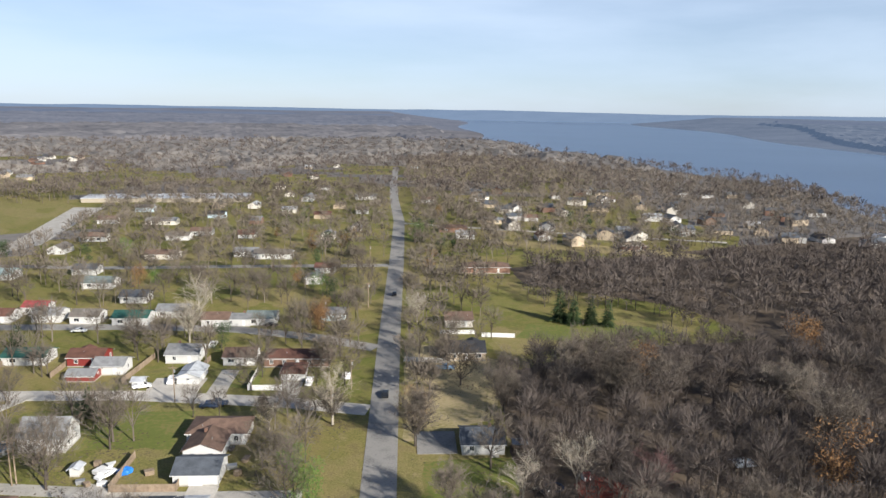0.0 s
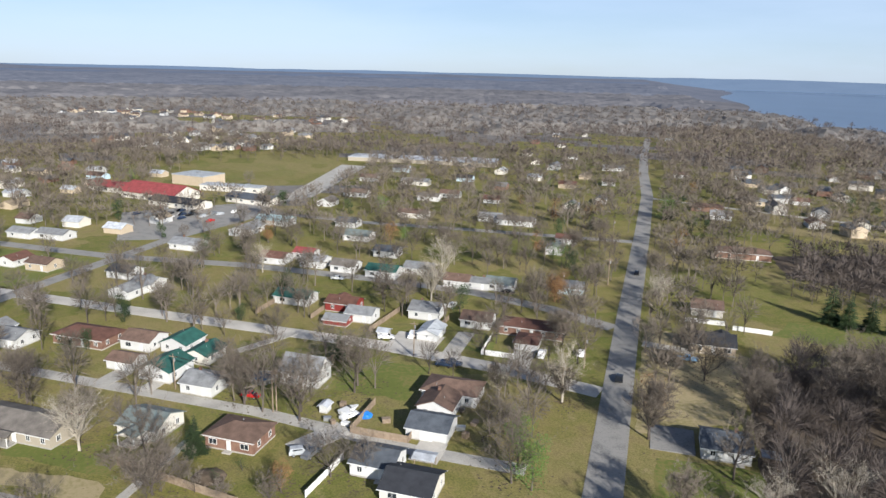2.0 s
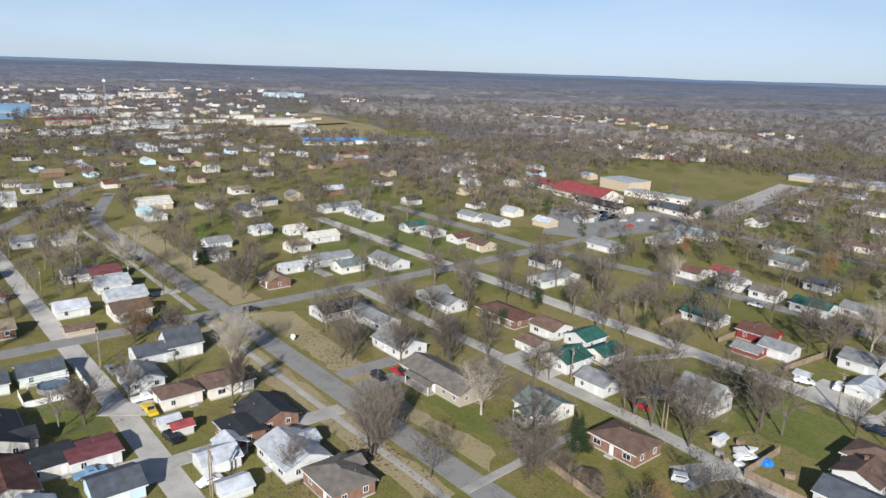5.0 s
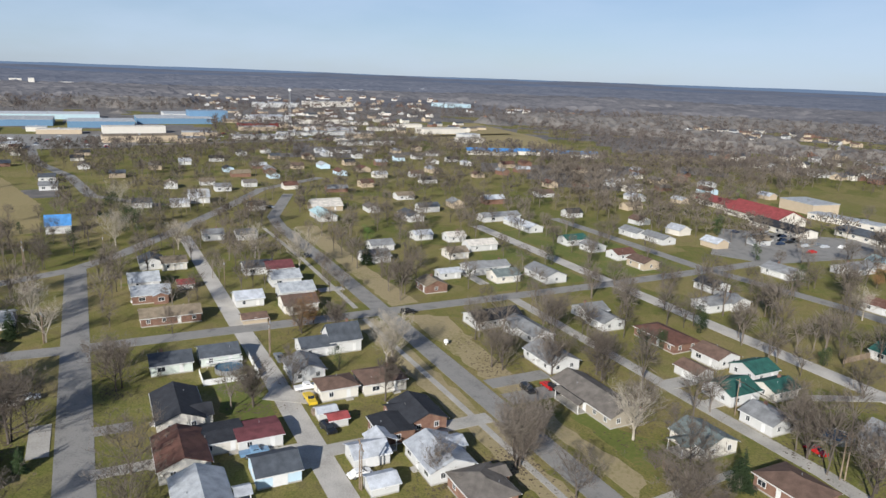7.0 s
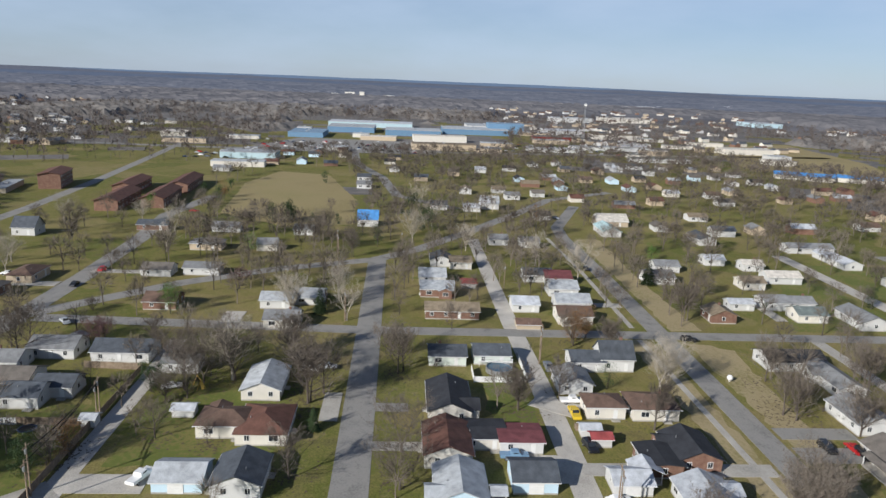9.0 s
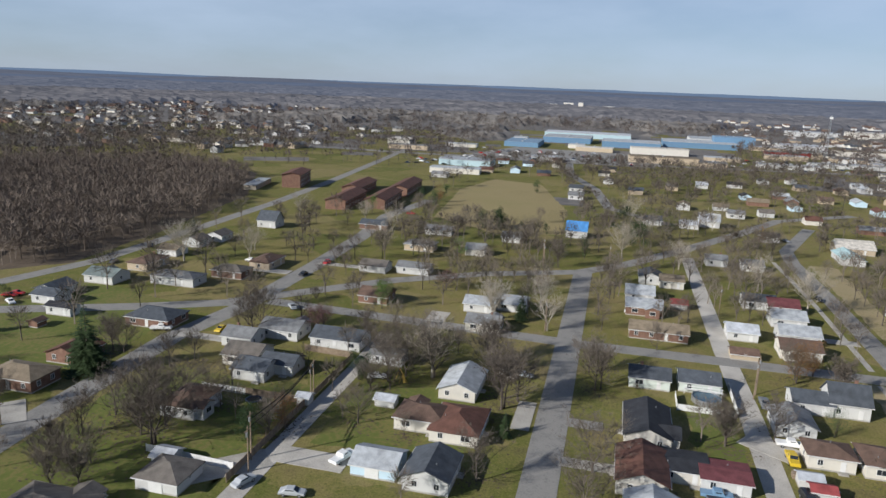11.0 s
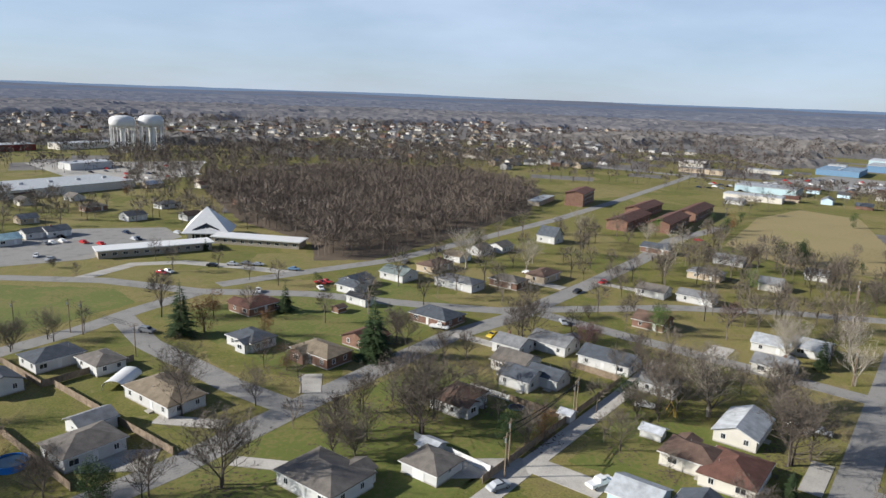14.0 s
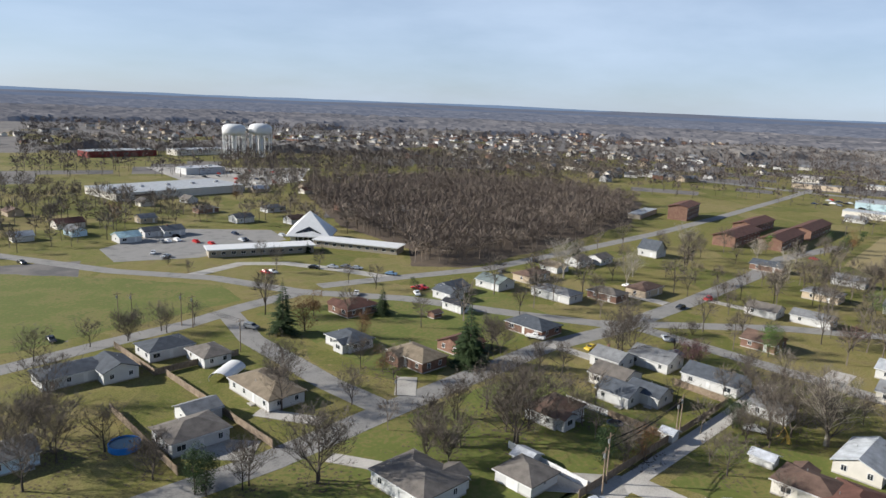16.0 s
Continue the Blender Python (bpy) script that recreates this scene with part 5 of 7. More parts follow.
tree("rust", -190.8, 58.3, 10)
tree("pale", -162.1, 74.2, 12)
tree("bare", -147.0, 98.7, 11)
tree("bare", -160.5, 122.7, 12)
tree("bare", -106.1, 78.2, 11)
tree("spruce", -139.8, -7.3, 5)
tree("pale", -226.5, -10.2, 12)
tree("pale", -211.9, -23.2, 12)
tree("bare", -151.6, 36.6, 7)
tree("bare", -155.6, 46.8, 8)
tree("bush", -162.3, 60.0, 6)
tree("cedar", -352.4, -45.6, 10)
tree("cedar", -371.0, 14.2, 12)
tree("cedar", -339.1, 18.8, 11)
tree("cedar", -338.6, 23.9, 10)
tree("cedar", -318.2, -1.6, 7)
lone(-300.3, -20.1, 10)
lone(-304.1, -12.8, 10)
lone(-306.9, -34.7, 11)
lone(-317.9, -42.7, 11)
lone(-326.7, -27.0, 10)
tree("bare", -266.0, 10.4, 9)
tree("bare", -276.6, 53.0, 10)
lone(-345.7, 80.9, 10)
tree("bare", -118.8, 10.4, 10)
tree("bare", -202.4, 24.9, 8)
tree("rust", -415.1, -93.3, 10)
lone(-384.4, -97.2, 12)
lone(-376.9, -16.2, 9)
lone(-391.8, -10.0, 9)
lone(-360.2, -58.9, 7)
tree("cedar", -482.0, -43.0, 8)
lone(-583.1, 28.6, 11)
lone(-582.6, -35.0, 12)
tree("bare", -197.2, 164.6, 11)
tree("bare", -177.7, 165.3, 11)
tree("bare", -140.5, 123.6, 10)
tree("bare", -180.3, 7.5, 9)
tree("spruce", -140.8, -109.8, 13)
tree("bare", -179.8, -83.7, 12)
tree("red", -182.1, -68.2, 9)
tree("bare", -183.6, -53.6, 9)
tree("bare", -179.2, -40.6, 9)
tree("bare", -134.4, -27.3, 5)
tree("bare", -133.9, -69.0, 7)
tree("rust", -129.0, -51.1, 7)
tree("cedar", -124.8, -56.5, 7)
tree("cedar", -157.1, -45.9, 7)
tree("bare", -152.6, -41.3, 7)
tree("bare", -154.1, -37.0, 8)
tree("bare", -153.6, -112.1, 9)
tree("bare", -131.6, -84.3, 10)
tree("bare", -148.9, -92.1, 9)
tree("bare", -114.2, -88.3, 8)
tree("bare", -118.0, -76.9, 9)
tree("bare", -160.0, -60.5, 6)
tree("bare", -123.5, -87.2, 10)
tree("bare", -248.9, -32.5, 11)
tree("bare", -278.8, 11.5, 10)
tree("cedar", -307.4, -0.9, 7)
tree("cedar", -351.1, -46.6, 9)
lone(-338.7, -90.2, 10)
lone(-327.5, -82.5, 10)
lone(-313.4, -145.3, 11)
lone(-326.5, -133.5, 11)
lone(-295.0, -124.7, 11)
tree("cedar", -400.6, -92.2, 9)
tree("cedar", -416.0, -105.3, 8)
tree("bare", -254.1, -104.3, 9)
lone(-279.8, -104.6, 10)
tree("brush", -211.9, -81.7, 5)
tree("bare", -222.8, -71.1, 9)
tree("red", -236.9, -44.2, 8)
lone(-357.8, -83.8, 10)
tree("spruce", -116.5, -158.9, 15)
tree("spruce", -140.3, -108.1, 16)
tree("spruce", -150.5, -155.3, 9)
tree("bare", -77.0, -85.7, 12)
tree("bare", -114.3, -71.7, 13)
tree("bare", -114.8, -87.9, 9)
tree("bare", -97.3, -79.3, 9)
tree("tall", -98.6, -74.6, 8)
tree("bare", -118.4, -113.0, 8)
tree("bare", -88.4, -115.2, 11)
tree("bare", -101.7, -107.8, 8)
tree("bare", -116.8, -123.8, 8)
tree("bare", -182.2, -89.6, 11)
tree("rust", -119.4, -118.3, 7)
tree("bare", -164.1, -28.9, 13)
tree("bare", -157.6, -11.0, 12)
tree("bare", -134.5, -72.5, 9)
tree("bare", -153.3, -108.5, 8)
tree("bare", -124.1, -52.9, 7)
tree("cedar", -121.1, -54.7, 7)
tree("cedar", -158.5, -45.0, 6)
tree("spruce", -140.9, -7.6, 5)
tree("fresh", -61.4, -97.8, 6)
tree("bare", -66.2, -92.3, 8)
tree("bare", -121.9, -177.6, 13)
tree("rust", -122.4, -156.9, 10)
tree("bare", -139.7, -159.0, 10)
tree("bare", -186.0, -128.4, 9)
tree("bare", -80.8, -179.1, 8)
tree("bare", -91.1, -181.8, 8)
tree("bare", -100.7, -181.1, 7)
tree("brush", -127.3, -241.1, 5)
tree("brush", -126.9, -257.8, 4)
lone(-159.4, -243.0, 10)
tree("bare", -154.1, -222.8, 10)
tree("bare", -168.5, -180.4, 9)
tree("tall", -168.4, -215.0, 8)
tree("bare", -208.6, -67.7, 10)
tree("bare", -215.9, -60.0, 9)
tree("pale", -212.8, -22.9, 11)
tree("pale", -207.8, -6.2, 11)
lone(-314.4, -79.6, 13)
tree("cedar", -346.9, -43.8, 9)
lone(-360.1, -58.1, 7)
tree("spruce", -276.9, -169.3, 9)
tree("bare", -251.1, -134.3, 9)
lone(-275.6, -124.2, 9)
tree("bare", -207.5, -130.8, 10)
tree("bare", -166.3, -193.5, 7)
lone(-174.0, -380.9, 11)
lone(-184.2, -384.3, 11)
lone(-205.0, -366.8, 11)
lone(-204.0, -380.4, 10)
tree("rust", -237.2, -404.2, 10)
tree("cedar", -177.3, -169.6, 5)
tree("spruce", -183.2, -244.5, 5)
tree("spruce", -187.7, -240.2, 4)
lone(-375.2, -28.1, 10)
lone(-308.8, -28.8, 10)
lone(-294.8, -32.1, 10)
tree("bare", -204.3, -109.7, 10)
tree("rust", -131.3, -141.9, 8)
tree("bare", -77.9, -86.5, 13)
tree("bare", -115.9, -72.2, 15)
tree("bare", -122.6, -74.6, 13)
tree("bare", -174.3, -83.6, 13)
tree("bare", -168.9, -44.6, 11)
tree("bare", -163.9, -37.8, 10)
tree("bare", -52.5, -149.9, 11)
tree("bare", -46.4, -127.2, 10)
tree("bare", -53.7, -120.9, 9)
tree("bare", -38.7, -115.8, 11)
tree("bare", -56.2, -105.4, 8)
tree("bare", -132.1, -53.6, 7)
tree("cedar", -59.5, -96.3, 8)
tree("bare", -106.3, -78.8, 7)
tree("tall", -101.2, -83.2, 9)
tree("bare", -94.7, -124.8, 11)
tree("bare", -197.4, -95.5, 12)
tree("bare", -153.3, -111.8, 9)
tree("bare", -127.5, -186.7, 11)
tree("bare", -154.8, -89.1, 8)
tree("rust", -132.7, -167.2, 9)
tree("bare", -47.3, -133.8, 10)
tree("bare", -57.5, -178.1, 8)
tree("bare", -71.4, -180.1, 7)
tree("bare", -81.8, -180.5, 7)
tree("bare", -91.4, -179.0, 7)
tree("cedar", -60.6, -94.4, 8)
tree("bare", -67.7, -92.9, 9)
tree("bare", -39.9, -127.3, 11)
tree("bare", -45.8, -122.1, 10)
tree("rust", -143.5, -359.0, 11)


# ---- vehicles ----
CAR_PAINT = {"black": (0.015, 0.016, 0.018), "navy": (0.02, 0.035, 0.07), "white": (0.75, 0.75, 0.74), "silver": (0.42, 0.44, 0.46), "grey": (0.16, 0.17, 0.18), "red": (0.4, 0.02, 0.02), "steelblue": (0.16, 0.27, 0.4), "yellow": (0.6, 0.42, 0.03)}
car_mat = {k: material("paint_" + k, shades(c, 0.04), 0.25, 1.0, 0.0, 4, spec=0.6) for k, c in CAR_PAINT.items()}
CAR_SHAPE = {
    "sedan": (4.7, 1.8, [(-2.35, 0.35), (-2.3, 0.85), (-1.7, 0.98), (-1.0, 1.42), (0.35, 1.45), (1.15, 0.98), (2.2, 0.82), (2.35, 0.4)], (-1.5, 0.95)),
    "suv": (4.8, 1.9, [(-2.4, 0.4), (-2.38, 1.05), (-2.15, 1.7), (0.4, 1.74), (1.1, 1.12), (2.25, 1.0), (2.4, 0.45)], (-2.0, 0.9)),
    "pickup": (5.7, 1.95, [(-2.85, 0.5), (-2.85, 1.12), (-0.85, 1.14), (-0.75, 1.82), (0.75, 1.84), (1.3, 1.2), (2.7, 1.1), (2.85, 0.5)], (-0.7, 1.1)),
}
car_parts = {}


def wheel_mesh():
    bm = bmesh.new()
    bmesh.ops.create_cone(bm, cap_ends=True, segments=14, radius1=0.34, radius2=0.34, depth=0.24, matrix=Matrix.Rotation(radians(90), 4, "X"))
    return mesh_of("wheel", bm, m_black)


WHEEL = wheel_mesh()
bm_d = bmesh.new()
bmesh.ops.create_cone(bm_d, cap_ends=True, segments=10, radius1=0.2, radius2=0.2, depth=0.26, matrix=Matrix.Rotation(radians(90), 4, "X"))
RIM = mesh_of("rim", bm_d, m_metal)


def car(x, y, rot, kind, colour):
    L, W, prof, glass = CAR_SHAPE[kind]
    ob = thing(kind, pose(x, y, height(x, y) + 0.06, 0, 0, rot), "%s %s parked by the street" % (colour, kind), "car", "parked cars")
    if (kind, colour) not in car_parts:
        bm = bmesh.new()
        rows = []
        for s in (-1, -0.92, 0.92, 1):
            inset = 0.1 if abs(s) == 1 else 0
            rows.append([bm.verts.new((px, s * W / 2 * (0.86 if pz > 1.2 else 1), pz - (inset if pz > 0.6 else -inset))) for px, pz in prof])
        for a, b in zip(rows, rows[1:]):
            for k in range(len(prof)):
                j = (k + 1) % len(prof)
                bm.faces.new((a[k], b[k], b[j], a[j]))
        bm.faces.new(rows[0])
        bm.faces.new(rows[-1][::-1])
        bmesh.ops.recalc_face_normals(bm, faces=bm.faces)
        body = mesh_of("body", bm, car_mat[colour])
        top = max(p[1] for p in prof)
        gm = bmesh.new()
        box(gm, glass[0] + 0.35, glass[1] - 0.5, -0.02, 0.02, top - 0.42, top - 0.12)
        side = mesh_of("side_window", gm, m_glass)
        gm = bmesh.new()
        k = [i for i in range(len(prof)) if prof[i][1] > top - 0.06][-1]
        a, b = Vector((prof[k][0], 0, prof[k][1])), Vector((prof[k + 1][0], 0, prof[k + 1][1]))
        q = [a.lerp(b, t) + Vector((0.02, s * W * 0.38, 0.03)) for t in (0.08, 0.92) for s in (-1, 1)]
        lo = [gm.verts.new(v) for v in q] + [gm.verts.new(v - Vector((0.02, 0, 0.04))) for v in q]
        for f in ((0, 1, 3, 2), (4, 6, 7, 5), (0, 4, 5, 1), (2, 3, 7, 6), (0, 2, 6, 4), (1, 5, 7, 3)):
            gm.faces.new([lo[i] for i in f])
        car_parts[kind, colour] = (body, side, mesh_of("windshield", gm, m_glass))
    body, side, shield = car_parts[kind, colour]
    share("body", body, ob, Matrix())
    for sy in (-1, 1):
        share("side_window", side, ob, pose(0, sy * W * 0.445, 0))
    share("windshield", shield, ob, Matrix())
    for sx in (-1, 1):
        for sy in (-1, 1):
            w = share("wheel", WHEEL, ob, pose(sx * L * 0.3, sy * (W / 2 - 0.12), 0.34))
            if math.hypot(x, y) < 170:
                share("rim", RIM, w, Matrix())
    return ob


car(-5.0, 176.8, 90, "sedan", "black")
car(-47.7, 171.2, 0, "pickup", "navy")
car(-70.9, 183.4, 20, "sedan", "white")
car(-64.2, 188.2, 90, "sedan", "white")
car(-60.4, 216.6, 90, "suv", "white")
car(-46.2, 237.4, 0, "sedan", "black")
car(11.9, 195.8, 0, "pickup", "steelblue")
car(-108.3, 231.0, 0, "sedan", "white")
car(-26.1, 185.3, 90, "pickup", "white")
car(-4.2, 279.3, 90, "sedan", "black")
car(29.5, 127.7, 30, "sedan", "black")
car(-63.7, 118.9, 30, "suv", "silver")
car(-49.2, 170.0, 0, "sedan", "navy")
car(-60.9, 136.2, 60, "sedan", "white")
car(-61.6, 119.2, 80, "sedan", "grey")
car(-16.0, 190.1, 90, "sedan", "white")
car(-133.8, 97.9, 0, "suv", "black")
car(-133.7, 103.6, 0, "sedan", "red")
car(-131.3, 104.2, 0, "suv", "black")
car(-154.4, 49.7, 90, "pickup", "white")
car(-129.7, 32.6, 90, "pickup", "steelblue")
car(-115.0, 48.9, 95, "sedan", "white")
car(-133.5, 48.5, 10, "suv", "black")
car(-70.4, 182.9, 20, "sedan", "white")
car(-63.7, 186.8, 90, "sedan", "white")
car(-272.9, 82.6, 0, "sedan", "black")
car(-148.0, 48.7, 0, "pickup", "yellow")
car(-116.4, 115.3, 20, "sedan", "red")
car(-86.7, 137.7, 0, "sedan", "red")
car(-170.0, -12.1, 80, "suv", "white")
car(-195.5, 93.4, 90, "suv", "black")
car(-234.4, 18.2, 90, "sedan", "white")
car(-171.8, -7.9, 90, "sedan", "silver")
car(-173.6, 47.9, 0, "pickup", "grey")
car(-379.2, 92.5, 20, "sedan", "silver")
car(-121.4, -35.4, 160, "pickup", "white")
car(-170.5, -109.9, 110, "pickup", "white")
car(-111.7, -168.0, 110, "suv", "grey")
car(-149.3, -222.5, 100, "sedan", "red")
car(-151.9, -222.3, 100, "sedan", "silver")
car(-159.2, -42.0, 110, "sedan", "white")
car(-130.1, -279.0, 60, "sedan", "white")
car(-175.7, -94.3, 0, "sedan", "yellow")
car(-175.4, -215.7, 120, "sedan", "silver")
car(-168.9, -219.3, 130, "sedan", "black")
car(-158.5, -178.7, 50, "sedan", "white")
car(-226.3, -170.5, 20, "sedan", "grey")
car(-180.4, -171.4, 100, "sedan", "red")
car(-255.4, -96.8, 0, "sedan", "red")
car(-236.6, -98.0, 0, "sedan", "black")
car(-131.4, -269.8, 30, "sedan", "silver")
car(-186.8, -193.1, 120, "sedan", "steelblue")
car(-179.8, -212.7, 120, "sedan", "grey")
car(-181.8, -208.2, 130, "sedan", "silver")
car(-175.2, -165.9, 60, "sedan", "white")
car(-369.0, -97.2, 90, "sedan", "red")
car(-200.7, -84.7, 40, "sedan", "silver")
car(-108.6, -48.9, 160, "sedan", "silver")
car(-108.0, -39.2, 100, "sedan", "silver")
car(-256.2, -96.9, 30, "sedan", "red")
car(-182.7, -171.0, 100, "sedan", "red")
car(-247.3, -124.9, 90, "sedan", "white")
car(-253.4, -173.9, 30, "sedan", "black")
car(-84.0, -289.4, 100, "sedan", "black")
car(-65.2, -191.0, 90, "sedan", "black")


# ---- utility poles ----
def utility_pole(x, y, h):
    ob = thing("utility_pole", pose(x, y, height(x, y), 0, 0, 0), "grey wooden utility pole with a crossarm", "pole", "utility poles")
    bm = bmesh.new()
    tube(bm, 0, 0, -0.3, h, 0.16, 0.11, 8)
    part("pole", bm, m_wood, ob)
    bm = bmesh.new()
    box(bm, -1.1, 1.1, -0.06, 0.06, h - 0.75, h - 0.62)
    for k in (-1, -0.4, 0.4, 1):
        tube(bm, k, 0, h - 0.62, h - 0.5, 0.04, 0.03, 6)
    part("crossarm", bm, m_wood, ob)
    bm = bmesh.new()
    tube(bm, 0.28, 0, h - 1.9, h - 1.1, 0.2, 0.2, 10)
    part("transformer", bm, m_metal, ob)
    return ob


utility_pole(-13.8, 261.0, 10)
utility_pole(-58.9, 173.6, 10)
utility_pole(-17.4, 159.8, 9)
utility_pole(-14.3, 181.3, 9)
utility_pole(-16.8, 334.6, 10)
utility_pole(-14.0, 261.9, 10)
utility_pole(-78.1, 133.0, 10)
utility_pole(-27.9, 240.7, 9)
utility_pole(-176.9, 46.1, 10)
utility_pole(-111.1, 47.4, 10)
utility_pole(-241.7, 45.6, 10)
utility_pole(-77.7, 133.9, 10)
utility_pole(-105.7, 135.6, 9)
utility_pole(-179.9, 47.0, 10)
utility_pole(-110.6, 47.6, 9)
utility_pole(-293.4, -16.9, 10)
utility_pole(-208.9, -6.6, 9)
utility_pole(-370.8, 48.5, 9)
utility_pole(-142.2, -51.5, 9)
utility_pole(-112.4, -50.1, 9)
utility_pole(-281.3, -15.5, 10)
utility_pole(-296.4, 9.6, 9)
utility_pole(-116.1, -51.6, 10)
utility_pole(-143.0, -51.2, 10)
utility_pole(-207.3, -6.7, 10)
utility_pole(-97.6, -182.9, 10)
utility_pole(-99.0, -178.7, 10)
utility_pole(-99.9, -153.3, 9)
utility_pole(-286.0, -16.4, 10)
utility_pole(-112.7, -105.5, 5)
utility_pole(-85.2, -197.4, 9)
utility_pole(-88.0, -194.5, 9)


# ---- fences, pools, yard things ----
def fence(x0, y0, x1, y1, h, mat, label):
    L = math.hypot(x1 - x0, y1 - y0)
    n = max(1, round(L / 2.4))
    ob = thing("fence", pose(x0, y0, 0, 0, 0, math.degrees(math.atan2(y1 - y0, x1 - x0))), label, "fence", "yard fences")
    w = L / n
    bm = bmesh.new()
    n_b = 12
    rows = [[bm.verts.new((0.06 + k * (w - 0.12) / n_b, s * 0.02 + (0.025 if (k // 2) % 2 else 0), z)) for k in range(n_b + 1)] for s in (-1, 1) for z in (0.06, h - 0.05)]
    for a, b in ((0, 1), (1, 3), (3, 2), (2, 0)):
        for k in range(n_b):
            bm.faces.new((rows[a][k], rows[a][k + 1], rows[b][k + 1], rows[b][k]))
    for k in (0, n_b):
        bm.faces.new((rows[0][k], rows[1][k], rows[3][k], rows[2][k]))
    bmesh.ops.recalc_face_normals(bm, faces=bm.faces)
    panel = mesh_of("panel", bm, mat)
    bm = bmesh.new()
    box(bm, -0.06, 0.06, -0.06, 0.06, -0.2, h + 0.05)
    post = mesh_of("post", bm, mat)
    for k in range(n):
        share("panel", panel, ob, pose(k * w, 0, 0))
    for k in range(n + 1):
        share("post", post, ob, pose(k * w, 0, 0))
    return ob


WOODF, WHITEF = "weathered brown wooden board fence round a yard", "white vinyl panel fence round a yard"
for a in ((-108, -52, -144, -52), (-144, -52, -169, -52), (-169, -52, -170, -66), (-141, -67, -141, -53), (-78, -149, -78, -125), (-78, -125, -78, -102), (-76, -176, -76, -151), (-61, -138, -60, -104), (-76, -151, -98, -151),
          (-78, 141, -78, 170), (-77, 186, -75, 206), (-59, 190, -58, 204), (-58, 130, -45, 130), (-45, 130, -45, 141), (-58, 130, -58, 144), (-98, 190, -98, 206), (-116, 188, -116, 200), (-66, 100, -95, 104)):
    fence(*a, 1.8, m_wood, WOODF)
for a in ((-113, -72, -112, -53), (-141, -78, -141, -67), (-42, 181, -33, 181), (-42, 181, -42, 194), (-56, 106, -55, 120), (-172, 28, -165, 28), (-165, 28, -165, 41), (-165, 41, -182, 41), (12, 229, 24, 229), (26, 226, 37, 225)):
    fence(*a, 1.6, m_white, WHITEF)
m_pool = material("pool_lining", [(0.02, 0.16, 0.5), (0.03, 0.2, 0.58)], 0.5, 1.0)
m_poolwater = material("pool_water", [(0.04, 0.09, 0.14), (0.05, 0.11, 0.17)], 0.08, 0.5, 0.1)
m_tarp = material("blue_tarp", [(0.02, 0.14, 0.5), (0.03, 0.2, 0.62)], 0.5, 1.2, 0.4, 4)


def round_pool(x, y, r, mat, label):
    ob = thing("swimming_pool", pose(x, y, 0), label, "pool", "yard pools")
    bm = bmesh.new()
    n = 24
    for r0, r1 in ((r, r - 0.12),):
        ring = [[bm.verts.new((q * math.cos(k * math.tau / n), q * math.sin(k * math.tau / n), z)) for k in range(n)] for q, z in ((r0, -0.1), (r0, 1.25), (r1, 1.25), (r1, 0.2))]
        for a, b in zip(ring, ring[1:]):
            for k in range(n):
                bm.faces.new((a[k], a[(k + 1) % n], b[(k + 1) % n], b[k]))
    part("pool_wall", bm, mat, ob)
    bm = bmesh.new()
    bmesh.ops.create_circle(bm, cap_ends=True, segments=n, radius=r - 0.1, matrix=Matrix.Translation((0, 0, 0.95)))
    part("pool_water", bm, m_poolwater, ob, "still dark pool water")
    return ob


round_pool(-57, -120, 2.9, m_pool, "blue round above-ground swimming pool")
round_pool(-172, 35, 3.4, m_metal, "covered round above-ground pool beside a white deck")
round_pool(-89, 147, 3.2, m_metal, "round above-ground pool with a dark rim")


def trampoline(x, y, r):
    ob = thing("trampoline", pose(x, y, 0), "round black trampoline with a dark padded rim on a lawn", "trampoline", "trampolines")
    n = 20
    bm = bmesh.new()
    tube(bm, 0, 0, 0.78, 0.82, r - 0.25, r - 0.25, n)
    part("mat", bm, m_black, ob)
    bm = bmesh.new()
    ring = [[bm.verts.new((q * math.cos(k * math.tau / n), q * math.sin(k * math.tau / n), z)) for k in range(n)] for q, z in ((r, 0.8), (r, 0.9), (r - 0.3, 0.9), (r - 0.3, 0.8))]
    for a, b in zip(ring, ring[1:] + ring[:1]):
        for k in range(n):
            bm.faces.new((a[k], a[(k + 1) % n], b[(k + 1) % n], b[k]))
    part("rim", bm, car_mat["navy"], ob, "dark blue padded rim")
    for k in range(6):
        bm = bmesh.new()
        tube(bm, (r - 0.1) * math.cos(k * math.tau / 6), (r - 0.1) * math.sin(k * math.tau / 6), -0.05, 0.8, 0.04, 0.04, 5)
        part("leg", bm, m_metal, ob)
    return ob


trampoline(30.5, 128.7, 1.9)
trampoline(-138.0, -63.3, 1.8)


def crate(x, y, w, d, h, rot, mat, label):
    """A lidded bin or box standing in a yard."""
    ob = thing("storage_box", pose(x, y, 0, 0, 0, rot), label, "box", "yard boxes")
    bm = bmesh.new()
    box(bm, -w / 2, w / 2, -d / 2, d / 2, -0.05, h)
    part("body", bm, mat, ob)
    bm = bmesh.new()
    box(bm, -w / 2 - 0.05, w / 2 + 0.05, -d / 2 - 0.05, d / 2 + 0.05, h, h + 0.1)
    part("lid", bm, mat, ob)


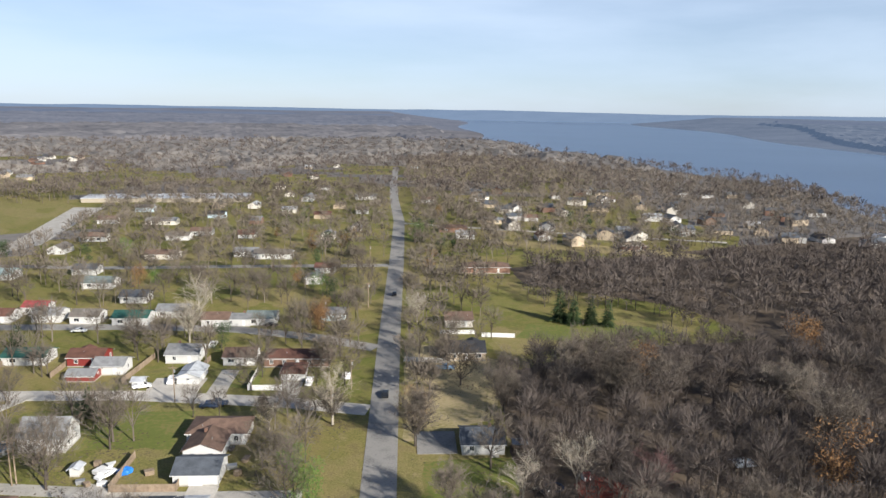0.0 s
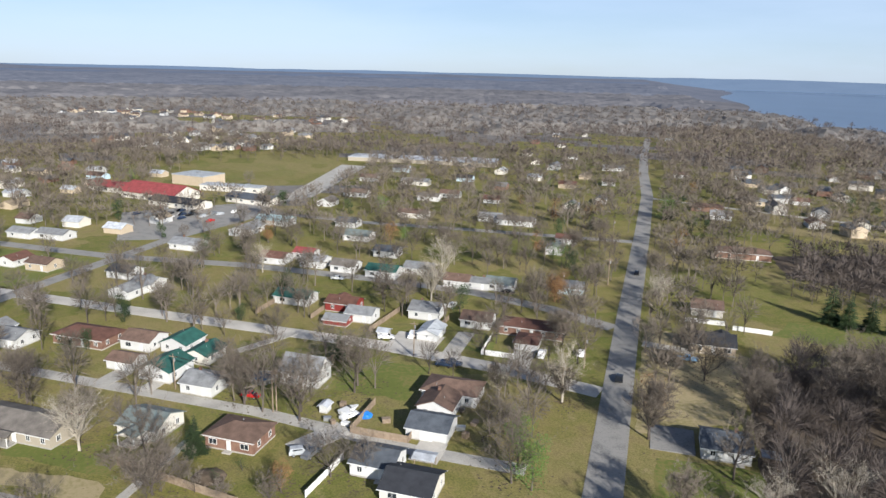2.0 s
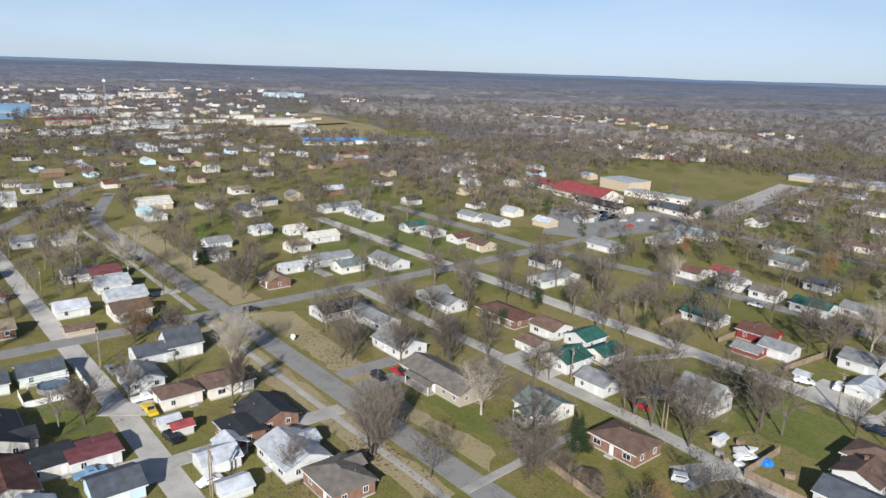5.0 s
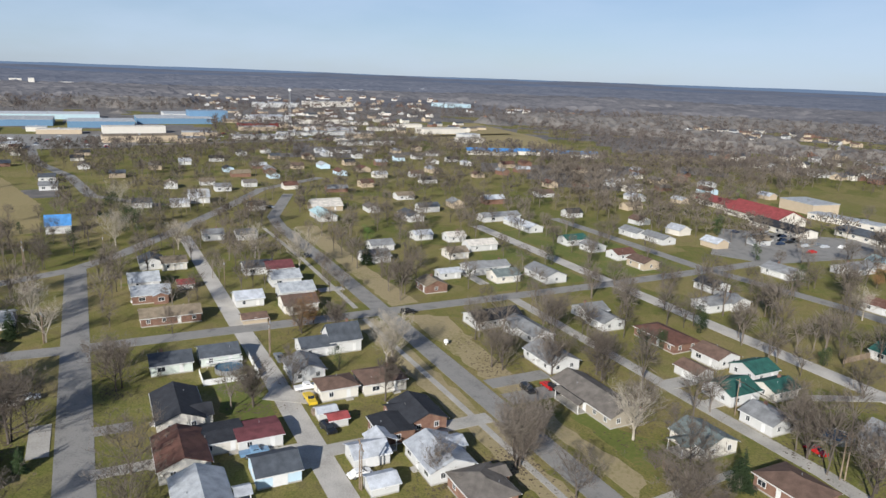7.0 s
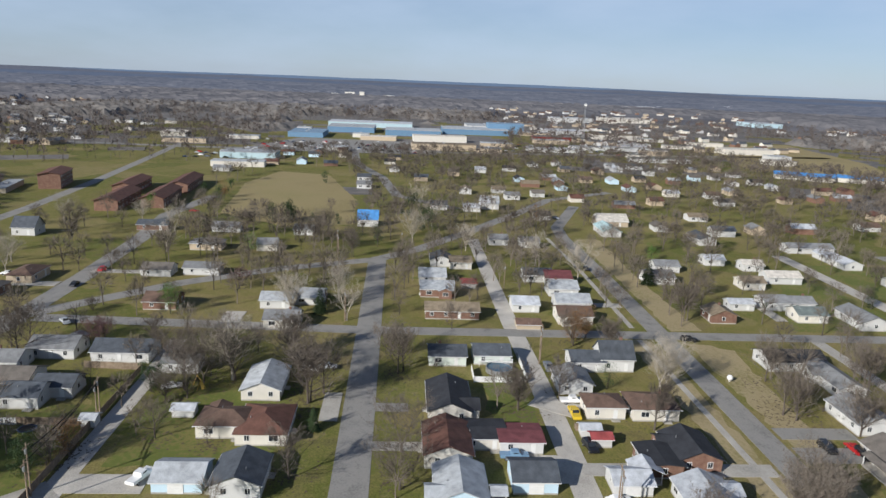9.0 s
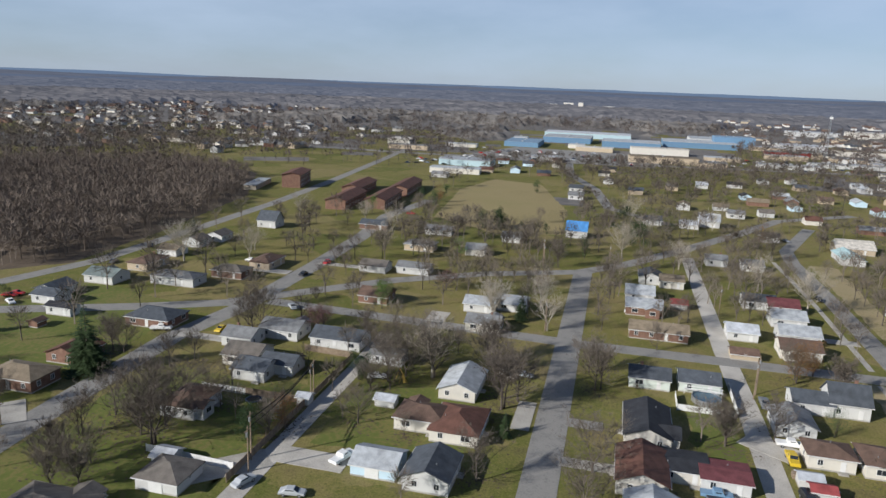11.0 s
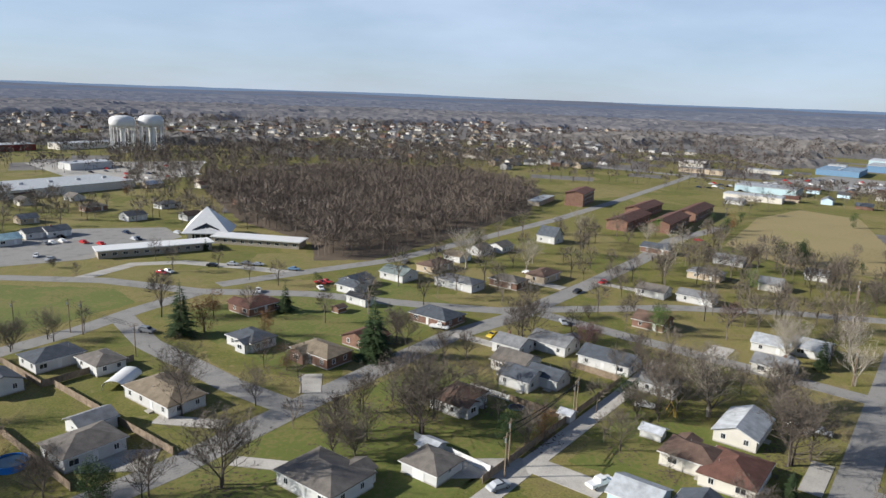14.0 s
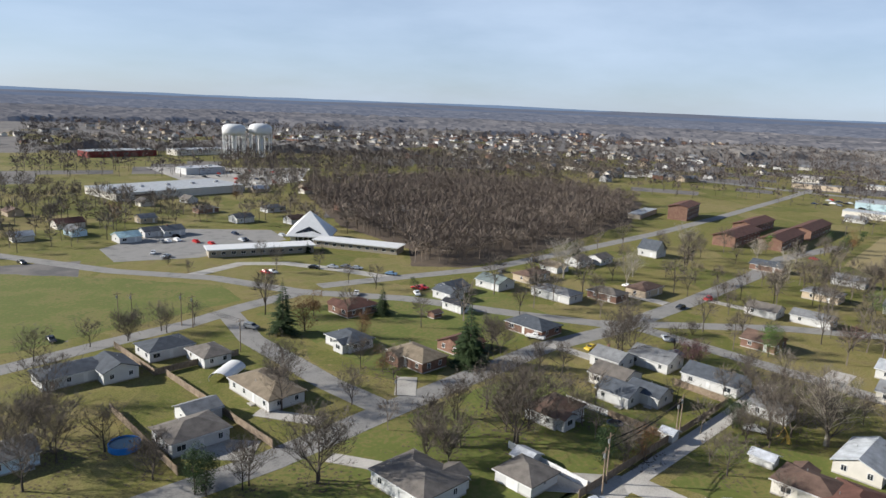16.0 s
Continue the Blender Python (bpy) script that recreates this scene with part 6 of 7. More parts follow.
for x, y, w, d, h, rot, mat, what in (
        (-65.0, 133.5, 1.6, 0.9, 0.8, 20, m_metal, "grey metal"), (-63.2, 132.4, 1.0, 1.0, 0.9, 50, m_wood, "weathered wooden"), (-60.4, 132.8, 1.8, 1.0, 0.7, 5, m_white, "white plastic"),
        (-64.6, 140.8, 1.2, 1.2, 1.0, 0, m_wood, "weathered wooden"), (-52.6, 137.0, 1.8, 1.2, 0.9, 30, m_wood, "weathered wooden"), (-36.2, 139.0, 2.0, 1.0, 0.9, 12, m_metal, "grey metal"),
        (-34.4, 136.4, 1.4, 1.1, 1.0, 70, m_wood, "weathered wooden"), (-34.0, 142.6, 2.2, 1.2, 0.6, 80, m_wood, "weathered wooden"), (-137.6, 53.8, 1.5, 1.0, 1.0, 15, m_metal, "grey metal"), (-142.0, 48.0, 1.6, 1.1, 0.9, 0, m_wood, "weathered wooden")):
    crate(x, y, w, d, h, rot, mat, what + " storage box standing in a cluttered yard")


def deck(x, y, L, D, h):
    ob = thing("deck", pose(x, y, 0), "white painted wooden pool deck with railings", "deck")
    bm = bmesh.new()
    box(bm, -L / 2, L / 2, -D / 2, D / 2, h - 0.12, h)
    part("floor", bm, m_white, ob)
    for sx in (-1, 1):
        for sy in (-1, 0, 1):
            bm = bmesh.new()
            tube(bm, sx * L * 0.48, sy * D * 0.47, -0.1, h + 0.95, 0.07, 0.07, 6)
            part("post", bm, m_white, ob)
        bm = bmesh.new()
        box(bm, sx * L * 0.48 - 0.04, sx * L * 0.48 + 0.04, -D / 2, D / 2, h + 0.8, h + 0.92)
        part("rail", bm, m_white, ob)


deck(-176.5, 34.5, 3.2, 9, 1.2)


def carport_shell(x, y, rot, L, R):
    """A half-barrel metal shelter."""
    ob = thing("carport", pose(x, y, 0, 0, 0, rot), "white half-barrel metal carport on a lawn", "carport")
    bm = bmesh.new()
    n = 12
    rows = []
    for q in (R, R - 0.08):
        rows.append([[bm.verts.new((sx * L / 2, q * math.cos(math.pi * k / n), 0.9 + q * 0.62 * math.sin(math.pi * k / n))) for k in range(n + 1)] for sx in (-1, 1)])
    for a, b in rows:
        for k in range(n):
            bm.faces.new((a[k], a[k + 1], b[k + 1], b[k]))
    for e in (0, 1):
        for k in range(n):
            bm.faces.new((rows[0][e][k], rows[0][e][k + 1], rows[1][e][k + 1], rows[1][e][k]))
    bmesh.ops.recalc_face_normals(bm, faces=bm.faces)
    part("roof", bm, m_white, ob)
    for sx in (-1, 0, 1):
        for sy in (-1, 1):
            bm = bmesh.new()
            tube(bm, sx * (L / 2 - 0.2), sy * (R - 0.05), -0.1, 1.0, 0.06, 0.06, 6)
            part("post", bm, m_metal, ob)


carport_shell(-89, -140, 35, 9, 2.6)


def heap(name, x, y, r, h, mat, label, category):
    """A lumpy low pile."""
    bm = bmesh.new()
    bmesh.ops.create_icosphere(bm, subdivisions=3, radius=1)
    for v in bm.verts:
        k = 1 + 0.25 * noise.noise(v.co * 2.1 + Vector((x, y, 0)))
        v.co = Vector((v.co.x * r * k, v.co.y * r * k, max(-0.05, v.co.z * h * k)))
    ob = new(name, mesh_of(name, bm, mat))
    ob.location = (x, y, 0)
    return tagged(ob, label, category)


heap("tarp", -58, 138, 1.6, 1.1, m_tarp, "bright blue tarpaulin over a pile in a yard", "tarp")
heap("cut_brush", -76, 106, 3.2, 1.0, m_litter, "round brown pile of cut brush on a lawn", "pile")


def boat(x, y, rot):
    ob = thing("boat", pose(x, y, 0.5, 0, 0, rot), "small white motor boat parked in a yard", "boat")
    bm = bmesh.new()
    rows = []
    for px, w, lo in ((-2.4, 0.8, 0.1), (-0.5, 0.95, 0.0), (1.2, 0.8, 0.1), (2.7, 0.05, 0.5)):
        rows.append([bm.verts.new(p) for p in ((px, -w, 0.9), (px, -w * 0.7, lo), (px, w * 0.7, lo), (px, w, 0.9))])
    for a, b in zip(rows, rows[1:]):
        for k in range(4):
            bm.faces.new((a[k], b[k], b[(k + 1) % 4], a[(k + 1) % 4]))
    bm.faces.new(rows[0][::-1])
    bm.faces.new(rows[-1])
    bmesh.ops.recalc_face_normals(bm, faces=bm.faces)
    part("hull", bm, m_white, ob)
    bm = bmesh.new()
    box(bm, 0.2, 0.3, -0.7, 0.7, 0.9, 1.35)
    part("windscreen", bm, m_glass, ob)
    bm = bmesh.new()
    box(bm, -1.8, 1.5, -0.5, 0.5, -0.5, 0.05)
    part("trailer", bm, m_metal, ob)


boat(-62, 138, 60)
bmg = bmesh.new()
bmesh.ops.create_uvsphere(bmg, u_segments=16, v_segments=10, radius=0.75, matrix=Matrix.Translation((0, 0, 1.0)))
tube(bmg, 0, 0, -0.1, 0.5, 0.25, 0.2, 10)
globe = tagged(new("lawn_globe", mesh_of("lawn_globe", bmg, m_white)), "white ball ornament on a short stand on dry grass", "ornament")
globe.location = (-168, 93, 0)


def play_house(x, y):
    ob = thing("play_house", pose(x, y, 0, 0, 0, 20), "small white and red toy play house on red mulch", "play house")
    part("wall", wall_bm(1.6, 1.4, 1.2, 0.5), m_white, ob)
    part("roof", gable_roof(1.6, 1.4, 1.2, 0.5, 0.15, 0.08), roof_mat["red"], ob)
    bm = bmesh.new()
    box(bm, -0.3, 0.3, -0.74, -0.69, 0.05, 0.95)
    part("door", bm, roof_mat["red"], ob)


play_house(38, 133)
patch("mulch_bed", [(35, 124), (46, 124), (47, 130), (40, 135), (35, 131)], material("red_mulch", [(0.14, 0.03, 0.02), (0.2, 0.05, 0.035)], 0.95, 0.6, 0.6), 0.03, "red bark mulch play area", "mulch")


def shelter(x, y, rot, L, D, h, roof, label):
    ob = thing("shelter", pose(x, y, 0, 0, 0, rot), label, "shelter")
    part("roof", gable_roof(L, D, h, D * 0.12, 0.3, 0.12), roof_mat[roof], ob)
    for sx in (-1, 1):
        for sy in (-1, 1):
            bm = bmesh.new()
            tube(bm, sx * (L / 2 - 0.2), sy * (D / 2 - 0.2), -0.2, h, 0.09, 0.09, 6)
            part("post", bm, m_wood, ob)


shelter(72, 135, 10, 4, 3.4, 2.4, "lightgrey", "open shelter with a pale metal roof at the wood's edge")
shelter(26, 146, 0, 3, 2.6, 2.2, "lightgrey", "small grey lean-to shelter beside a house")
shelter(-39, 123, 0, 4, 3, 2.3, "white", "small white shelter in a yard")


# ---- landmarks ----
def church():
    ob = thing("church", pose(-203, -270, 0, 0, 0, 45), "white church with a steep tent roof and long low wings", "church")
    bm = bmesh.new()
    a, hgt = 10.5, 13.5
    base = [(-a, -a), (a, -a), (a, a), (-a, a)]
    low = [bm.verts.new((x, y, 3.0 if i != 0 else 5.2)) for i, (x, y) in enumerate(base)]
    top = bm.verts.new((-1, -1, hgt))
    for k in range(4):
        bm.faces.new((low[k], low[(k + 1) % 4], top))
    under = [bm.verts.new((v.co.x, v.co.y, v.co.z - 0.4)) for v in low]
    for k in range(4):
        bm.faces.new((low[k], under[k], under[(k + 1) % 4], low[(k + 1) % 4]))
    bm.faces.new(under)
    bmesh.ops.recalc_face_normals(bm, faces=bm.faces)
    part("roof", bm, m_white, ob, "white steep tent roof")
    bm = bmesh.new()
    solid(bm, [(-8.6, -8.6), (8.6, -8.6), (8.6, 8.6), (-8.6, 8.6)], -0.1, 2.9)
    part("wall", bm, wall_mat["cream"], ob)
    bm = bmesh.new()
    pts = [(9.3, -6, 0.3), (9.3, 6, 0.3), (9.3, 6, 4.4), (7.6, 0, 7.2), (9.3, -6, 4.4)]
    f = [bm.verts.new(p) for p in pts]
    g = [bm.verts.new((p[0] - 0.4, p[1], p[2])) for p in pts]
    bm.faces.new(f)
    for k in range(5):
        bm.faces.new((f[k], g[k], g[(k + 1) % 5], f[(k + 1) % 5]))
    part("great_window", bm, m_glass, ob, "tall glass gable window")
    for k in range(-2, 3):
        bm = bmesh.new()
        box(bm, 9.3, 9.5, k * 2.4 - 0.1, k * 2.4 + 0.1, 0.2, 5.6 - abs(k) * 0.6)
        part("mullion", bm, m_white, ob)
    for nm, cx, cy, rot, L, D in (("wing", -167, -256, -20, 44, 9), ("wing", -207, -239, 118, 40, 9)):
        w = thing("church_wing", pose(cx, cy, 0, 0, 0, rot), "long low church wing with a white flat roof", "church wing", "church wings")
        bm = bmesh.new()
        box(bm, -L / 2, L / 2, -D / 2, D / 2, -0.1, 3.0)
        part("wall", bm, wall_mat["stone"], w)
        bm = bmesh.new()
        box(bm, -L / 2 - 0.9, L / 2 + 0.9, -D / 2 - 0.9, D / 2 + 0.9, 3.0, 3.45)
        part("roof", bm, m_white, w, "white flat roof with a deep fascia")
        for k in range(int(L / 4)):
            for s in (-1, 1):
                x = -L / 2 + 2 + k * 4
                fr = share("window", WIN[(1.9, 1.3)][0], w, pose(x, s * (D / 2 + 0.01), 1.7))
                share("pane", WIN[(1.9, 1.3)][1], fr, Matrix())


church()


def water_tower(x, y, r, h):
    ob = thing("water_tower", pose(x, y, 0), "white water tower with a domed tank on many columns", "water tower", "water towers")
    bm = bmesh.new()
    n = 24
    prof = [(0.6, h * 0.66), (0.95, h * 0.7), (1.0, h * 0.76), (1.0, h * 0.86), (0.88, h * 0.94), (0.55, h * 0.99), (0.0, h)]
    rings = [[bm.verts.new((r * q * math.cos(k * math.tau / n), r * q * math.sin(k * math.tau / n), z)) for k in range(n)] for q, z in prof[:-1]]
    for a, b in zip(rings, rings[1:]):
        for k in range(n):
            bm.faces.new((a[k], a[(k + 1) % n], b[(k + 1) % n], b[k]))
    tip = bm.verts.new((0, 0, h))
    for k in range(n):
        bm.faces.new((rings[-1][k], rings[-1][(k + 1) % n], tip))
    bm.faces.new(rings[0][::-1])
    for fc in bm.faces:
        fc.smooth = True
    part("tank", bm, m_white, ob)
    for k in range(10):
        a = k * math.tau / 10
        bm = bmesh.new()
        tube(bm, r * 0.93 * math.cos(a), r * 0.93 * math.sin(a), -0.3, h * 0.72, 0.55, 0.55, 8)
        part("column", bm, m_white, ob)
    bm = bmesh.new()
    tube(bm, 0, 0, -0.3, h * 0.68, 2.2, 2.2, 16)
    part("riser", bm, m_white, ob)
    for z in (0.22, 0.45):
        bm = bmesh.new()
        for k in range(10):
            a, b = k * math.tau / 10, (k + 1) * math.tau / 10
            V, F = [], []
            limb(V, F, Vector((r * 0.93 * math.cos(a), r * 0.93 * math.sin(a), h * z)), Vector((r * 0.93 * math.cos(b), r * 0.93 * math.sin(b), h * z)), 0.2, 0.2, 4)
            vs = [bm.verts.new(v) for v in V]
            for q in F:
                bm.faces.new([vs[i] for i in q])
        part("brace_ring", bm, m_white, ob)


water_tower(-393, -690, 12.5, 35.5)
water_tower(-420, -682, 12.5, 36.5)


def big_building(x, y, L, D, h, rot, wall, roof, label, name="building", category="building", pitched=0.0, bays=0, floors=1):
    ob = thing(name, pose(x, y, height(x, y), 0, 0, rot), label, category)
    part("wall", wall_bm(L, D, h, pitched * D), wall_mat[wall], ob)
    if pitched:
        part("roof", gable_roof(L, D, h, pitched * D, 0.8, 0.25), roof_mat[roof], ob)
    else:
        bm = bmesh.new()
        box(bm, -L / 2 - 0.2, L / 2 + 0.2, -D / 2 - 0.2, D / 2 + 0.2, h + 0.002, h + 0.4)
        part("roof", bm, roof_mat[roof], ob)
        for k in range(max(1, int(L / 18))):
            bm = bmesh.new()
            px = -L / 2 + (k + 0.5) * L / max(1, int(L / 18))
            box(bm, px - 1.2, px + 1.2, -1, 1, h + 0.3, h + 1.6)
            part("roof_unit", bm, m_metal, ob)
    for fl in range(floors):
        for k in range(bays):
            for s in (-1, 1):
                px = -L / 2 + (k + 0.5) * L / bays
                fr = share("window", WIN[(1.9, 1.3)][0], ob, pose(px, s * (D / 2 + 0.02), 1.7 + fl * 2.8))
                share("pane", WIN[(1.9, 1.3)][1], fr, Matrix())
    return ob


APT = "two-storey red-brown brick apartment block with a brown roof"
for x, y, L, r in ((-385, -141, 40, 4), (-432, -151, 38, 4), (-396, -122, 40, 4), (-446, -124, 44, 4)):
    big_building(x, y, L, 11.5, 5.2, r, "brick", "redbrown", APT, "apartment_building", "apartment", 0.16, 7, 2)
big_building(-440, -199, 30, 12, 8.4, 12, "brick", "redbrown", "three-storey tan brick apartment block", "apartment_building", "apartment", 0.12, 6, 3)
big_building(-422, -218, 34, 8, 2.8, 12, "stone", "lightgrey", "long low carport building with a flat grey roof", "carport", "carport")
big_building(-272, 343, 40, 20, 4.0, -8, "cream", "red", "school wing with a red hipped metal roof", "school", "school", 0.22, 6)
big_building(-308, 352, 36, 14, 3.4, -8, "cream", "red", "low school wing with a red roof", "school", "school", 0.16, 6)
big_building(-246, 326, 34, 12, 3.2, -8, "cream", "black", "low school wing with a dark roof", "school", "school", 0.14, 6)
big_building(-216, 352, 30, 14, 3.2, -8, "cream", "slate", "low school wing with dark solar panels", "school", "school", 0.12, 4)
big_building(-284, 396, 26, 20, 6.0, -8, "tan", "lightgrey", "tall tan school gymnasium with a flat roof", "school", "school")
big_building(-248, 380, 40, 10, 3.2, 4, "cream", "lightgrey", "long low school wing with a white flat roof", "school", "school", 0.0, 6)
big_building(-222, 562, 52, 26, 3.1, 8, "stone", "white", "long brick school with a white flat roof", "school", "school")
big_building(-176, 568, 40, 30, 3.1, 8, "stone", "white", "long brick school with a white flat roof", "school", "school")
big_building(-140, 572, 30, 34, 3.1, 8, "stone", "white", "brick school wing with a white flat roof", "school", "school")
STORE = "large pale blue metal store building with a flat roof"
for x, y, L, D, h, w, rf in ((-866, -105, 62, 40, 5.5, "bluemetal", "bluemetal"), (-960, -60, 60, 60, 7, "bluemetal", "lightgrey"), (-930, 20, 50, 70, 7, "bluemetal", "lightgrey"), (-990, 105, 60, 90, 7, "bluemetal", "lightgrey"), (-1010, 150, 30, 50, 14, "bluemetal", "bluemetal"), (-1060, -40, 50, 120, 6.5, "cyan", "white"), (-1075, 130, 60, 60, 7, "white", "lightgrey"), (-622, -122, 26, 46, 5, "cyan", "lightgrey")):
    big_building(x, y, L, D, h, 0, w, rf, STORE, "store", "store")
SHOP = "pale commercial building with a flat roof and plain walls"
for x, y, L, D, h, w, rf in ((-745, 50, 20, 66, 6, "tan", "tan"), (-840, 50, 18, 62, 7, "cream", "cream"), (-800, -240, 30, 26, 5, "cream", "cream"), (-680, -354, 22, 40, 5, "white", "grey"), (-560, -118, 14, 40, 4, "cream", "lightgrey"), (-815, 405, 24, 60, 6, "cream", "cream"), (-700, -60, 16, 30, 4, "white", "lightgrey"), (-980, 300, 30, 70, 6, "cream", "tan"), (-1010, 230, 40, 50, 8, "white", "white"), (-800, 240, 14, 90, 4, "white", "lightgrey"), (-760, 170, 16, 60, 4, "white", "lightgrey"), (-920, 200, 20, 50, 5, "red", "grey"),
                           (-215, -455, 90, 44, 4.6, "cream", "lightgrey"), (-290, -560, 36, 18, 5, "white", "white"), (-290, -740, 70, 24, 6, "red", "lightgrey"), (-375, -735, 64, 22, 6, "cream", "white"), (-1386, 330, 40, 80, 8, "white", "white"), (-1440, 450, 60, 90, 8, "cream", "cream"), (-1430, 730, 70, 60, 8, "cyan", "white"), (-540, -790, 20, 26, 12, "brick", "grey"), (-660, -440, 20, 60, 4, "cream", "tan"), (-690, 260, 14, 60, 4, "white", "grey")):
    big_building(x, y, L, D, h, 4, w, rf, SHOP, "shop_building", "building")
SCHOOL2 = "low school building with a bright blue metal roof"
for x, y, L, D in ((-590, 350, 46, 16), (-580, 395, 40, 14), (-555, 425, 36, 16)):
    big_building(x, y, L, D, 4, 65, "cream", "blue", SCHOOL2, "school", "school", 0.12)
for k in range(6):
    big_building(-2250 + 40 * math.sin(k * 9), -250 + 42 * k, 16, 14 + 8 * (k % 3), 7 + 4 * (k % 4), 0, "cream", "lightgrey", "white industrial plant block far beyond the town", "factory", "factory")
for k in range(6):
    big_building(-2100 - 50 * k, 640 + 90 * k, 40, 60, 9, 25, "cream" if k % 2 else "tan", "white", "long pale warehouse far beyond the town", "warehouse", "warehouse")
for k in range(4):
    big_building(-1800 + 430 * k, 2600 + 60 * math.sin(k * 5), 26 + 14 * (k % 3), 14, 3.0, 10, "cream", "lightgrey", "long white warehouse among distant woods", "warehouse", "warehouse")


def radio_mast(x, y, h):
    ob = thing("radio_mast", pose(x, y, 0), "tall grey lattice radio mast", "mast")
    for k in range(3):
        a = k * math.tau / 3
        bm = bmesh.new()
        V, F = [], []
        limb(V, F, Vector((2.2 * math.cos(a), 2.2 * math.sin(a), -0.2)), Vector((0.6 * math.cos(a), 0.6 * math.sin(a), h)), 0.22, 0.14, 5)
        for z in range(12):
            q0, q1 = z / 12, (z + 1) / 12
            b = (k + 1) * math.tau / 3
            ra, rb = 2.2 - 1.6 * q0, 2.2 - 1.6 * q1
            limb(V, F, Vector((ra * math.cos(a), ra * math.sin(a), h * q0)), Vector((rb * math.cos(b), rb * math.sin(b), h * q1)), 0.1, 0.1, 4)
        vs = [bm.verts.new(v) for v in V]
        for q in F:
            bm.faces.new([vs[i] for i in q])
        part("leg", bm, m_metal, ob)
    bm = bmesh.new()
    box(bm, -1.4, 1.4, -1.4, 1.4, h - 4, h - 1.5)
    part("antenna", bm, m_white, ob)


radio_mast(-887, 232, 50)

# ---- town beyond the near blocks ----
def off_road(x, y, gap=6):
    for xa, ya, xb, yb, half in STREETS:
        if half > 2.9:
            dx, dy = xb - xa, yb - ya
            k = min(1, max(0, ((x - xa) * dx + (y - ya) * dy) / (dx * dx + dy * dy)))
            if math.hypot(x - xa - k * dx, y - ya - k * dy) < gap - 3.4 + half:
                return False
    return True


rnd = random.Random(5)
ROOFS = ["grey", "slate", "brown", "taupe", "lightgrey", "tan", "black", "redbrown", "white"]
WALLS = ["white", "white", "white", "cream", "tan", "brick", "tan", "skyblue"]
BUILT = [(o.location.x, o.location.y) for o in scene.objects if o.parent is None and o.get("category") in ("house", "shed", "garage", "school", "apartment", "building", "store", "church", "church wing")]


def free(x, y, gap):
    return all((x - a) ** 2 + (y - b) ** 2 > gap * gap for a, b in BUILT)


HAY = [(-365, -94), (-560, -100), (-560, -40), (-420, -8), (-335, -8)]
LAWN = [(-20, -310), (-110, -247), (-132, -216), (-124, -190), (-20, -186)]
LOTS = [(-100, -300), (-162, -335), (-205, -300), (-215, -240), (-150, -225), (-112, -262)]
YARD = [(-190, 340), (-216, 352), (-270, 300), (-380, 560), (-220, 560), (-190, 380)]


def settle(n, x0, x1, y0, y1, gap):
    """Small houses set at even gaps along the streets of a quarter."""
    made = 0
    for _ in range(n * 12):
        x, y = rnd.uniform(x0, x1), rnd.uniform(y0, y1)
        y = round(y / 24) * 24 + rnd.uniform(-3, 3)
        if not free(x, y, gap) or lake(x, y) > 0 or not off_road(x, y, 11) or any(inside(x, y, q) for q in (HAY, LAWN, LOTS, YARD)):
            continue
        BUILT.append((x, y))
        roof, wall, L, D = rnd.choice(ROOFS), rnd.choice(WALLS), rnd.uniform(8, 13), rnd.uniform(6.5, 8.2)
        ob = thing("house", pose(x, y, height(x, y), 0, 0, rnd.choice((0, 90)) + rnd.uniform(-4, 4)), "%s house with a %s gabled roof among distant trees" % (wall, roof), "house", "houses of the town")
        h, g = rnd.choice((2.5, 2.6, 2.7, 2.8, 3.2)), D * 0.24
        part("wall", wall_bm(L, D, h, g), wall_mat[wall], ob)
        part("roof", gable_roof(L, D, h, g, 0.4, 0.2), roof_mat[roof], ob)
        made += 1
        if made >= n:
            break


settle(16, -560, -215, 240, 330, 20)
settle(30, -640, -345, 95, 250, 19)
settle(16, -470, -215, 330, 440, 24)
settle(5, -340, -235, -95, -20, 24)
settle(14, -640, -450, 20, 330, 22)
settle(14, -690, -470, -120, 20, 22)
settle(14, -190, 0, 260, 560, 26)
settle(8, -130, 20, 560, 900, 28)
settle(12, 60, 300, 380, 620, 30)
settle(10, -330, -150, -460, -310, 24)
settle(12, -130, -30, -440, -320, 20)


def distant_houses(n, x0, x1, y0, y1, seed):
    """Rows of houses too far and too many to tell apart."""
    r = random.Random(seed)
    for key, share_of in (("white", 0.3), ("cream", 0.25), ("tan", 0.25), ("brick", 0.15)):
        bw, br = bmesh.new(), bmesh.new()
        for _ in range(int(n * share_of)):
            x, y = r.uniform(x0, x1), r.uniform(y0, y1)
            L, D, h = r.uniform(9, 16), r.uniform(7, 10), r.uniform(2.7, 4.4)
            z = height(x, y)
            m = pose(x, y, z, 0, 0, r.choice((0, 90)) + r.uniform(-20, 20))
            for target, src in ((bw, wall_bm(L, D, h, D * 0.25)), (br, gable_roof(L, D, h, D * 0.25, 0.3, 0.2))):
                vs = {v: target.verts.new(m @ v.co) for v in src.verts}
                for fc in src.faces:
                    target.faces.new([vs[v] for v in fc.verts])
                src.free()
        ob = thing("distant_houses", pose(0, 0, 0), "many small %s houses scattered through far trees" % key, "houses", kind="stuff")
        part("walls", bw, wall_mat[key], ob)["kind"] = "stuff"
        part("roofs", br, roof_mat[r.choice(("slate", "grey", "taupe", "brown"))], ob)["kind"] = "stuff"


